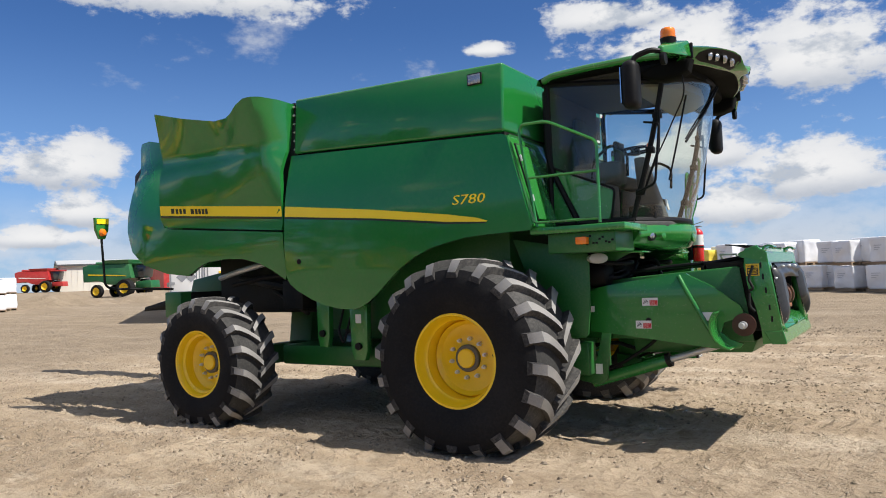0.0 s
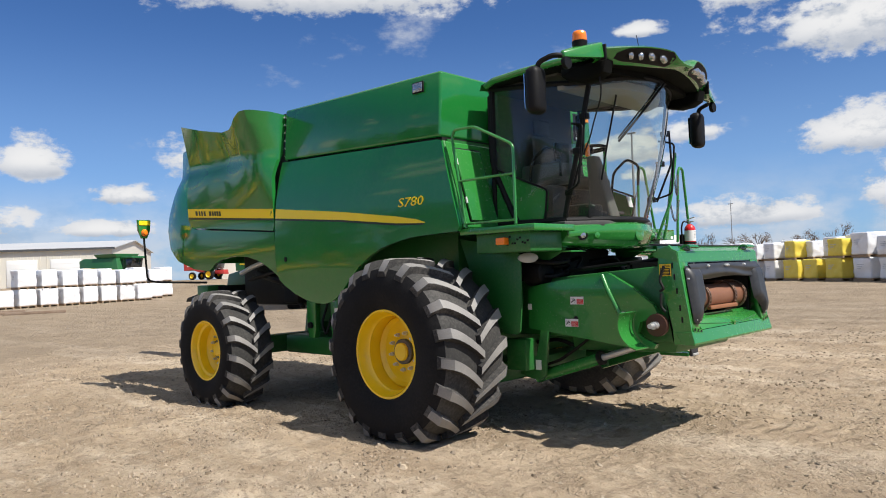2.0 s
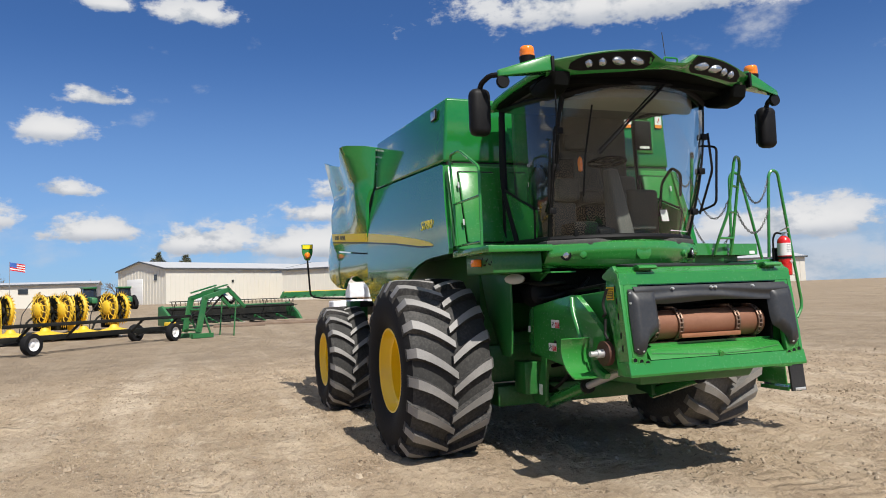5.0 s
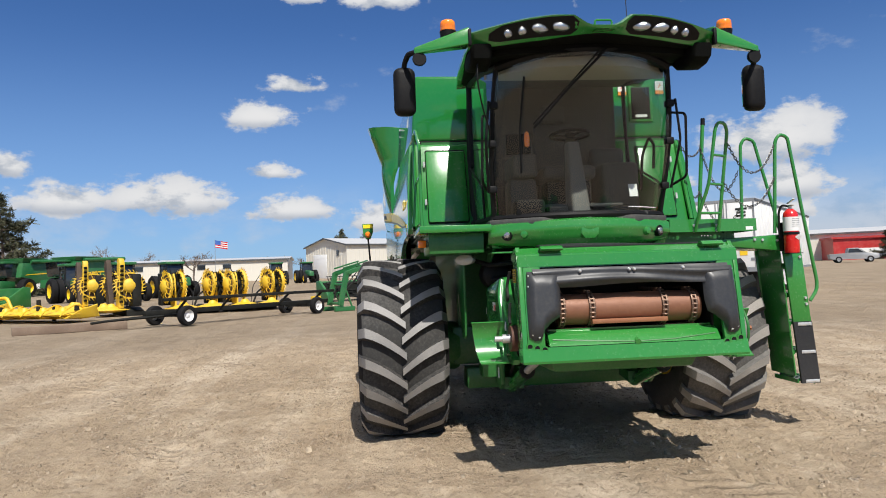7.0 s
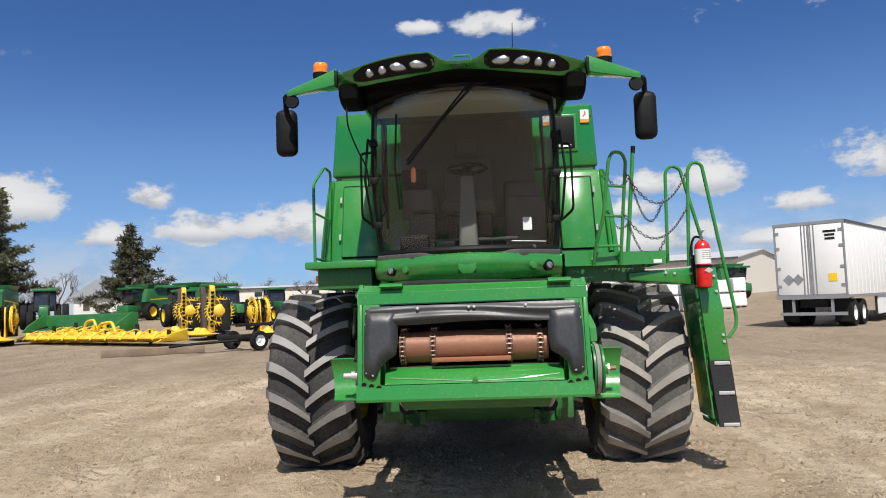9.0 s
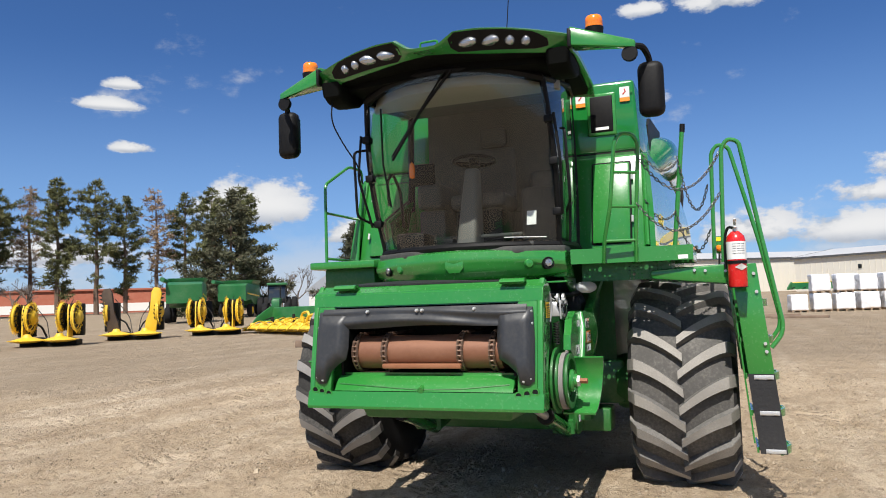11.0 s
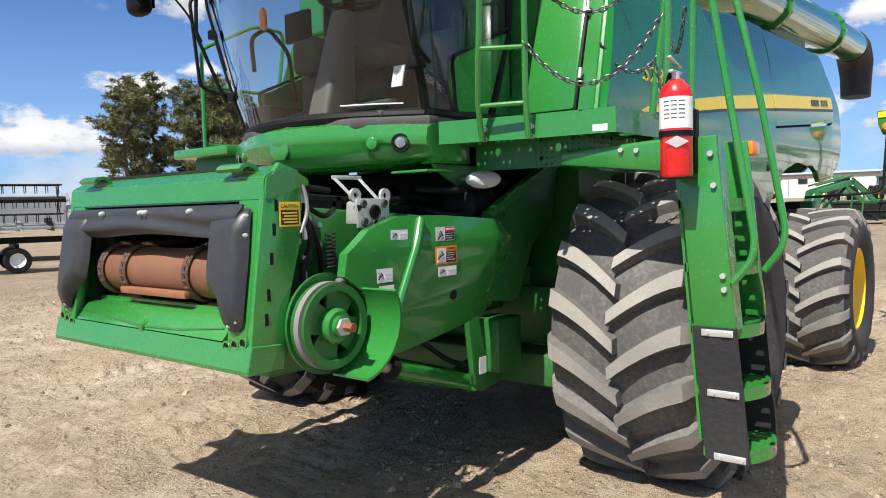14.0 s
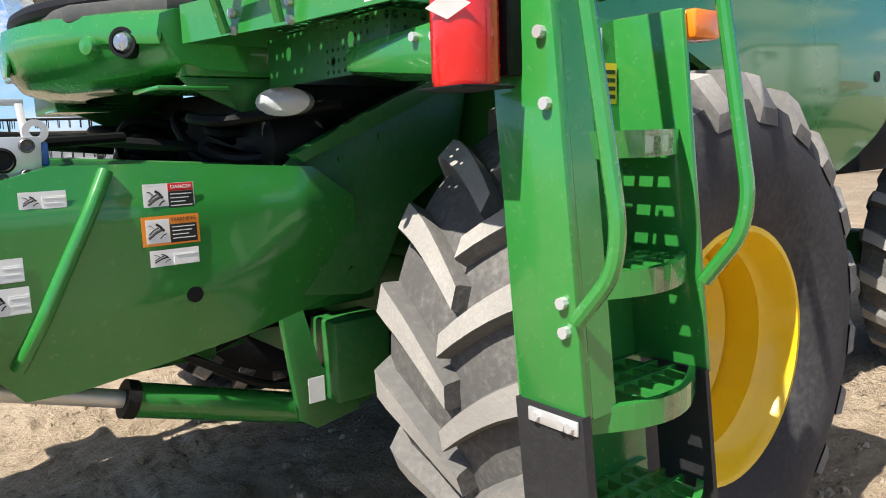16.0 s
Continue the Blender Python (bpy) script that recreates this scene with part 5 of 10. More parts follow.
prism(bm, [(2.10, 1.40), (2.22, 1.36), (2.30, 1.45), (2.30, 1.56), (2.20, 1.60), (2.10, 1.55)], "y", 0.745, 0.76, 0.004)
bracket = part("hose_bracket", bm, GREEN_DUSTY, feeder, "dark green bracket plate")
for x, z in ((2.14, 1.44), (2.14, 1.53), (2.26, 1.46), (2.26, 1.54), (2.20, 1.56)):
    bm = bmesh.new()
    cyl(bm, (x, 0.758, z), (x, 0.80, z), 0.014, seg=8)
    part("hose_fitting", bm, STEEL, bracket)
for x, z in ((2.30, 1.30), (2.285, 1.50), (2.30, 1.66)):
    bm = bmesh.new()
    cyl(bm, (x, 0.862, z - 0.03), (x, 0.862, z + 0.03), 0.017, seg=8)
    part("hose_fitting", bm, STEEL, feeder)

BLUE_CAP = worn("blue_cap", (0.03, 0.12, 0.45), rough=0.4)

# front frame with cheeks, top lip with hooks, sill
W = 0.86


def fx(z):
    """Front face of the frame: leans back towards the top."""
    return 2.625 - 0.15 * (z - 0.95)


for s in (-1, 1):
    bm = bmesh.new()
    cheek = [(2.44, 0.93), (2.62, 0.94), (fx(1.2), 1.2), (fx(1.70), 1.70), (2.43, 1.80), (2.33, 1.77), (2.315, 1.62), (2.34, 1.45), (2.40, 1.25), (2.44, 1.08)]
    prism(bm, cheek, "y", FC + s * (W - 0.035), FC + s * W, 0.006)
    prism(bm, [(FC + s * (W - 0.18), 0.96), (FC + s * (W - 0.04), 0.96), (FC + s * (W - 0.04), 1.70), (FC + s * (W - 0.18), 1.70)], "x", 2.44, 2.46)
    part("frame_cheek", bm, GREEN, feeder, "green frame cheek plate")
    bm = bmesh.new()
    pts = []
    for z in (0.96, 1.70):
        pts += [(fx(z) - 0.05, FC + s * (W - 0.036), z), (fx(z) - 0.002, FC + s * (W - 0.036), z), (fx(z) - 0.002, FC + s * (W - 0.17), z), (fx(z) - 0.05, FC + s * (W - 0.17), z)]
    hexa(bm, pts, 0.008)
    part("frame_upright", bm, GREEN, feeder)
    for k in range(3):  # three holes at the lower corner
        y, z = FC + s * (0.70 + 0.055 * k), 1.035 + 0.012 * k
        bm = bmesh.new()
        lathe(bm, [(0.019, -0.004), (0.028, -0.004), (0.028, 0.004), (0.019, 0.004)], (fx(z) + 0.003, y, z), "x", 14, closed=True)
        ring = part("hole_rim", bm, GREEN, feeder)
        bm = bmesh.new()
        cyl(bm, (fx(z) + 0.0025, y, z), (fx(z) + 0.004, y, z), 0.020, seg=12)
        part("bolt_hole", bm, BLACK, ring)
    for z in (1.15, 1.25, 1.40, 1.52, 1.62):
        bm = bmesh.new()
        box(bm, fx(z) - 0.075, fx(z) - 0.06, min(FC + s * W, FC + s * (W + 0.003)), max(FC + s * W, FC + s * (W + 0.003)), z - 0.025, z + 0.025)
        part("slot", bm, BLACK, feeder)
bm = bmesh.new()  # top lip
pts = []
for y in (FC - W - 0.004, FC + W + 0.004):
    pts.append([(2.27, y, 1.73), (2.40, y, 1.795), (fx(1.72), y, 1.74), (fx(1.64), y, 1.64), (fx(1.64) - 0.03, y, 1.64), (2.28, y, 1.70)])
v0, v1 = [bm.verts.new(p) for p in pts[0]], [bm.verts.new(p) for p in pts[1]]
bm.faces.new(v0), bm.faces.new(v1[::-1])
for k in range(6):
    bm.faces.new((v0[k], v1[k], v1[(k + 1) % 6], v0[(k + 1) % 6]))
bmesh.ops.bevel(bm, geom=list(bm.edges), offset=0.008, segments=2, affect="EDGES")
part("top_lip", bm, GREEN, feeder, "green top rail of the frame")
for y in (FC - 0.60, FC + 0.66):
    bm = bmesh.new()
    grid(bm, lambda u, v: (2.50 + 0.055 * math.cos(math.pi * (0.15 + 1.0 * v)), y - 0.085 + 0.17 * u, 1.755 + 0.05 * math.sin(math.pi * (0.15 + 1.0 * v))), 1, 8, 0.018)
    part("hook", bm, GREEN, feeder, "curved green header hook")
bm = bmesh.new()  # sill and lower rails
prism(bm, [(2.46, 1.165), (2.55, 1.13), (2.61, 1.055), (2.575, 1.05), (2.46, 1.10)], "y", FC - 0.66, FC + 0.66, 0.006)
prism(bm, [(2.36, 1.16), (2.48, 1.17), (2.48, 1.13), (2.36, 1.12)], "y", FC - 0.64, FC + 0.64, 0.005)
sill = part("sill_plate", bm, GREEN, feeder, "green sloping sill")
bm = bmesh.new()
prism(bm, [(2.52, 0.93), (2.632, 0.932), (2.637, 0.95), (2.612, 1.05), (2.46, 1.04)], "y", FC - 0.868, FC + 0.868, 0.004, 1)
part("lower_rail", bm, GREEN, feeder, "", 20)
bm = bmesh.new()
cyl(bm, (2.575, FC + 0.01, 1.075), (2.62, FC + 0.01, 1.062), 0.022, seg=12)
part("bolt_cap", bm, GREEN, sill)
# darker green bar drawn in place of the crooked gap under the sill
bm = bmesh.new()
pts = [(FC - 0.63, 1.10), (FC - 0.2, 1.075), (FC, 1.065), (FC + 0.3, 1.072), (FC + 0.63, 1.10)]
tube(bm, [(2.61 - (z - 1.055) * 0.8, y, z) for y, z in pts], 0.006, 6)
part("sill_gap_line", bm, GREEN_DUSTY, sill)

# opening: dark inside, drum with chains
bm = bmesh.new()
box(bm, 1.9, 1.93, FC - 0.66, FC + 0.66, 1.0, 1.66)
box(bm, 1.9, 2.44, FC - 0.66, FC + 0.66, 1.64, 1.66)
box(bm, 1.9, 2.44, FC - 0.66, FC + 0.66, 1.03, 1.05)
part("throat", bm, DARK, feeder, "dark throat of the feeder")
for y in (-0.655, 0.64):
    bm = bmesh.new()
    box(bm, 1.95, 2.5, FC + y, FC + y + 0.015, 1.05, 1.64)
    part("throat_side", bm, DARK, feeder)
CHAIN_RUST = worn("dark_rusty_chain", (0.16, 0.10, 0.07), dust=(0.32, 0.22, 0.16), rough=0.45, metal=0.6, dusty=0.3, bump=0.2)
DX, DZ, DR = 2.40, 1.31, 0.118
bm = bmesh.new()
lathe(bm, [(0.0, -0.54), (DR, -0.54), (DR, 0.56), (0.0, 0.56)], (DX, FC, DZ), "y", 40)
drum = part("conveyor_drum", bm, DRUM, feeder, "rusty brown conveyor drum")


def chain_link(bm, c, t, r):
    """Two side plates and a pin of a roller chain at angle t round the drum."""
    p = [Vector((c[0] + r * math.cos(a), c[1], c[2] + r * math.sin(a))) for a in (t - 0.13, t + 0.13)]
    for o in (-0.016, 0.016):
        tube(bm, [p[0] + Vector((0, o, 0)), p[1] + Vector((0, o, 0))], 0.009, 5)
    cyl(bm, p[0] + Vector((0, -0.022, 0)), p[0] + Vector((0, 0.022, 0)), 0.008, seg=6)


for y in (-0.53, -0.30, 0.27, 0.50):
    bm = bmesh.new()
    for k in range(18):
        chain_link(bm, (DX, FC + y, DZ), -2.2 + k * 0.27, DR + 0.014)
    for k in range(7):
        for z0 in (DZ + 0.135, DZ - 0.125):
            x = DX - 0.06 * k
            box(bm, x - 0.05, x, FC + y - 0.02, FC + y - 0.012, z0 - 0.01, z0 + 0.01)
            box(bm, x - 0.05, x, FC + y + 0.012, FC + y + 0.02, z0 - 0.01, z0 + 0.01)
    part("conveyor_chain", bm, CHAIN_RUST, feeder, "rusty roller chain")
for y0, y1, t in ((-0.31, 0.28, -0.62), (0.27, 0.55, -1.6), (-0.55, -0.3, -1.5)):
    bm = bmesh.new()
    r = DR + 0.03
    c = Vector((DX + r * math.cos(t), 0, DZ + r * math.sin(t)))
    box(bm, c.x - 0.022, c.x + 0.022, FC + y0, FC + y1, c.z - 0.022, c.z + 0.012, 0.006)
    part("conveyor_slat", bm, RUST, feeder, "rusty cross slat")

# black rubber curtain round the opening
bm = bmesh.new()


def curtain(u, v):
    y = FC - 0.76 + 1.52 * u
    z = 1.63 - v * (0.115 + 0.018 * math.sin(7 * u + 1.0) + 0.03 * math.sin(math.pi * u))
    fold = 0.010 * math.sin(math.pi * (v * 3.0 + 0.6 * math.sin(5 * u))) * min(1.0, v * 3)
    return Vector((fx(z) + 0.014 + 0.034 * math.sin(math.pi * (0.15 + 0.75 * v)) + fold + 0.004 * math.sin(23 * u), y, z))


grid(bm, curtain, 48, 14, 0.010)
curt = part("rubber_curtain", bm, GUARD, feeder, "wavy black rubber curtain")
for s in (-1, 1):
    bm = bmesh.new()
    o = [(0.56, 1.60), (0.68, 1.615), (0.80, 1.61), (0.812, 1.40), (0.81, 1.13), (0.77, 1.10), (0.72, 1.105), (0.69, 1.18), (0.63, 1.235), (0.57, 1.27), (0.555, 1.35), (0.555, 1.48)]
    c = (0.695, 1.40)

    def guard(u, v, o=o, c=c, s=s):
        k = u * len(o)
        a, b = o[int(k) % len(o)], o[(int(k) + 1) % len(o)]
        y, z = a[0] + (b[0] - a[0]) * (k % 1), a[1] + (b[1] - a[1]) * (k % 1)
        y, z = c[0] + (y - c[0]) * v, c[1] + (z - c[1]) * v
        return Vector((fx(z) + 0.012 + 0.062 * min(1.0, (1 - v) * 2.6) ** 0.6, FC + s * y, z))
    grid(bm, guard, 36, 9)
    bmesh.ops.remove_doubles(bm, verts=bm.verts, dist=0.0005)
    part("corner_guard", bm, GUARD, feeder, "bulged black plastic corner guard", 60)
    for y, z in ((0.785, 1.58), (0.79, 1.50), (0.785, 1.15), (0.74, 1.13), (0.60, 1.585)):
        bm = bmesh.new()
        lathe(bm, [(0.0, 0.016), (0.008, 0.014), (0.013, 0.004), (0.014, 0.0), (0.014, -0.01)], (fx(z) + 0.024, FC + s * y, z), "x", 10)
        part("bolt", bm, STEEL, feeder)
    for y in (0.02, 0.40):
        bm = bmesh.new()
        lathe(bm, [(0.0, 0.016), (0.008, 0.014), (0.013, 0.004), (0.014, 0.0), (0.014, -0.01)], (fx(1.60) + 0.045, FC + s * y, 1.605), "x", 10)
        part("bolt", bm, STEEL, feeder)

# drive shaft ends, pulley, curved guards
for s in (-1, 1):
    bm = bmesh.new()
    yo = FC + s * 0.88

    r0 = 0.235 if s > 0 else 0.20
    grid(bm, lambda u, v: Vector((2.27 + r0 * math.cos(math.pi * (0.80 + 0.62 * v)), yo + s * (0.02 + (0.27 - 0.05 * v) * u), 1.10 + r0 * 1.0 * math.sin(math.pi * (0.80 + 0.62 * v)))), 4, 16, 0.012)
    part("shaft_guard", bm, GREEN, feeder, "curved green shaft guard")
# rusty disc, its colour darkened for the shade it sits in
bm = bmesh.new()
cyl(bm, (2.30, FC - 0.85, 1.10), (2.30, FC - 0.90, 1.10), 0.10, seg=24)
part("shaft_disc", bm, worn("shaded_bearing_rust", (0.085, 0.035, 0.022), dust=(0.2, 0.1, 0.06), rough=0.65, metal=0.2, dusty=0.3, bump=0.2), feeder, "rusty round bearing disc")
bm = bmesh.new()
cyl(bm, (2.30, FC - 0.9, 1.10), (2.30, FC - 1.02, 1.10), 0.022, seg=12)
cyl(bm, (2.30, FC - 0.9, 1.10), (2.30, FC - 0.96, 1.10), 0.034, seg=12)
part("drive_shaft", bm, STEEL, feeder)
PX, PZ = 2.25, 1.095
bm = bmesh.new()
lathe(bm, [(0.0, 0.865), (0.22, 0.865), (0.225, 0.87), (0.225, 0.885), (0.0, 0.885)], (PX - 0.03, FC, PZ), "y", 40)
back = part("back_disc", bm, GREEN_DUSTY, feeder)
# dark disc standing in for the shade behind the spokes
bm = bmesh.new()
lathe(bm, [(0.0, 0.888), (0.158, 0.888), (0.158, 0.894), (0.0, 0.894)], (PX - 0.01, FC, PZ), "y", 32)
part("back_shade", bm, DARK, feeder)
bm = bmesh.new()
lathe(bm, [(0.15, 0.90), (0.19, 0.90), (0.19, 0.915), (0.165, 0.93), (0.165, 0.945), (0.185, 0.965), (0.185, 0.98), (0.15, 0.98)], (PX, FC, PZ), "y", 44, closed=True)
pulley = part("pulley", bm, GREEN_DUSTY, feeder, "green spoked drive pulley")
bm = bmesh.new()
lathe(bm, [(0.03, 0.90), (0.078, 0.90), (0.078, 0.985), (0.066, 1.0), (0.03, 1.0)], (PX, FC, PZ), "y", 28, closed=True)
part("pulley_boss", bm, GREEN, pulley)
for k in range(4):
    t = k * math.pi / 2 + 0.4
    d, e = Vector((math.cos(t), 0, math.sin(t))), Vector((-math.sin(t), 0, math.cos(t)))
    c, w = Vector((PX, FC + 0.93, PZ)), Vector((0, 0.02, 0))
    bm = bmesh.new()
    hexa(bm, [c + d * 0.04 - e * 0.052, c + d * 0.155 - e * 0.085, c + d * 0.155 + e * 0.085, c + d * 0.04 + e * 0.052, c + d * 0.04 - e * 0.052 + w, c + d * 0.155 - e * 0.085 + w, c + d * 0.155 + e * 0.085 + w, c + d * 0.04 + e * 0.052 + w])
    part("spoke", bm, GREEN_DUSTY, pulley)
bm = bmesh.new()
lathe(bm, [(0.168, 0.922), (0.192, 0.922), (0.192, 0.952), (0.168, 0.952)], (PX, FC, PZ), "y", 44, closed=True)
tube(bm, [(PX - 0.05, FC + 0.937, PZ + 0.185), (PX - 0.45, FC + 0.90, PZ + 0.24)], 0.014, 6)
part("drive_belt", bm, worn("belt", (0.20, 0.19, 0.18), rough=0.8, dusty=0.4, bump=0.2), feeder, "grey worn drive belt")
bm = bmesh.new()
cyl(bm, (PX, FC + 0.90, PZ), (PX, FC + 1.02, PZ), 0.048, seg=18)
part("pulley_hub", bm, GREEN, feeder)
bm = bmesh.new()
cyl(bm, (PX, FC + 1.02, PZ), (PX, FC + 1.035, PZ), 0.04, seg=6)
part("hub_nut", bm, STEEL, feeder)
bm = bmesh.new()
cyl(bm, (PX, FC + 1.03, PZ), (PX, FC + 1.085, PZ), 0.02, seg=6)
part("shaft_stub", bm, RUST, feeder, "rusty hexagon shaft end")

# caution label on the left cheek
for s in (-1, 1):
    y = FC + s * (W + 0.004)
    bm = bmesh.new()
    box(bm, 2.335, 2.445, min(y, y + s * 0.001), max(y, y + s * 0.001), 1.53, 1.635)
    p = part("caution_label", bm, LABEL_Y, feeder, "yellow caution label")
    bm = bmesh.new()
    box(bm, 2.343, 2.437, min(y, y + s * 0.002), max(y, y + s * 0.002), 1.538, 1.60)
    part("label_panel", bm, LABEL_K, p)
    bm = bmesh.new()
    for k in range(4):
        z = 1.588 - 0.013 * k
        box(bm, 2.35, 2.43 - 0.008 * (k % 2), min(y, y + s * 0.003), max(y, y + s * 0.003), z - 0.003, z + 0.003)
    part("label_lines", bm, LABEL_Y, p)
    rot = Matrix.Rotation(math.pi, 4, "Z") if s > 0 else Matrix.Identity(4)
    text_part("label_word", "CAUTION", 0.021, LABEL_K, Matrix.Translation((2.39, y + s * 0.002, 1.616)) @ rot @ Matrix.Rotation(math.pi / 2, 4, "X"), p, 0.0005)

# hydraulic coupler block on the left, silver, with handle
bm = bmesh.new()
hexa(bm, [(1.8, 0.795, 1.525), (1.98, 0.795, 1.525), (1.98, 0.89, 1.525), (1.8, 0.89, 1.525), (1.79, 0.795, 1.635), (1.97, 0.795, 1.635), (1.97, 0.89, 1.635), (1.79, 0.89, 1.635)], 0.012, 2)
coup = part("hydraulic_coupler", bm, STEEL, feeder, "silver hydraulic coupler block")
bm = bmesh.new()
prism(bm, [(1.78, 1.645), (2, 1.645), (2.01, 1.60), (1.995, 1.51), (1.945, 1.50), (1.815, 1.515), (1.785, 1.56)], "y", 0.89, 0.903, 0.004)
face = part("coupler_face", bm, STEEL, coup)
for x, z, r, mt in ((1.885, 1.58, 0.024, BLACK), (1.82, 1.62, 0.014, GREY_HUB), (1.96, 1.62, 0.014, GREY_HUB), (1.825, 1.535, 0.014, GREY_HUB), (1.955, 1.535, 0.014, GREY_HUB), (1.89, 1.53, 0.012, GREY_HUB)):
    bm = bmesh.new()
    lathe(bm, [(r * 1.5, 0.0), (r * 1.5, 0.008), (r * 1.2, 0.012), (r, 0.004), (0.0, 0.002)], (x, 0.902, z), "y", 16)
    part("coupler_port", bm, mt, face)
for x in (1.79, 1.99):
    bm = bmesh.new()
    lathe(bm, [(0.016, -0.008), (0.034, -0.008), (0.034, 0.008), (0.016, 0.008)], (x, 0.88, 1.66), "y", 18, closed=True)
    part("pivot_ear", bm, STEEL, coup)
for x0, x1 in ((1.80, 1.785), (1.955, 1.95)):
    bm = bmesh.new()
    hexa(bm, [(x0, 0.845, 1.645), (x0 + 0.022, 0.845, 1.645), (x0 + 0.022, 0.857, 1.645), (x0, 0.857, 1.645), (x1, 0.705, 1.75), (x1 + 0.022, 0.705, 1.75), (x1 + 0.022, 0.717, 1.75), (x1, 0.717, 1.75)], 0.003)
    part("handle_bar", bm, STEEL, coup)
bm = bmesh.new()
box(bm, 1.783, 1.974, 0.703, 0.719, 1.742, 1.762, 0.004)
part("handle_grip", bm, STEEL, coup)
bm = bmesh.new()
box(bm, 1.76, 1.787, 0.835, 0.885, 1.56, 1.63, 0.008)
part("hose_cap", bm, BLUE_CAP, coup, "blue hose cap")
bm = bmesh.new()
tube(bm, [(2.36, 0.80, 1.62), (2.28, 0.85, 1.70), (2.15, 0.88, 1.68)], 0.016, 8, 0.05)
tube(bm, [(2.30, 0.86, 1.18), (2.31, 0.87, 1.36), (2.25, 0.87, 1.45), (2.27, 0.84, 1.62)], 0.014, 8, 0.04)
tube(bm, [(2.0, 0.9, 1.6), (1.9, 0.85, 1.62), (1.5, 0.7, 1.64)], 0.018, 8, 0.05)
part("hydraulic_hose", bm, BLACK, feeder)
bm = bmesh.new()
tube(bm, [(2.40, FC - 0.90, 1.62), (2.36, FC - 0.92, 1.50), (2.40, FC - 0.92, 1.42), (2.36, FC - 0.92, 1.40)], 0.012, 8, 0.03)
tube(bm, [(2.36, FC - 0.90, 1.38), (2.36, FC - 0.91, 1.26), (2.40, FC - 0.91, 1.22)], 0.012, 8, 0.03)
part("hydraulic_pipe", bm, DARK, feeder)
bm = bmesh.new()
grid(bm, lambda u, v: Vector((2.12 + 0.30 * v, FC - 0.62 + 1.3 * u, 1.80 + 0.03 * math.sin(2.5 * u + 1) * (1 - v))), 20, 3, 0.012)
part("rubber_flap", bm, BLACK_RUB, feeder, "loose black rubber flap on top")

bm = bmesh.new()
hexa(bm, [(1.2, FC - 0.56, 0.80), (2.30, FC - 0.56, 0.82), (2.30, FC + 0.56, 0.82), (1.2, FC + 0.56, 0.80), (1.2, FC - 0.60, 0.955), (2.36, FC - 0.60, 0.945), (2.36, FC + 0.60, 0.945), (1.2, FC + 0.60, 0.955)], 0.02)
part("feeder_floor", bm, GREEN_DUSTY, feeder, "dark green floor housing under the feeder")

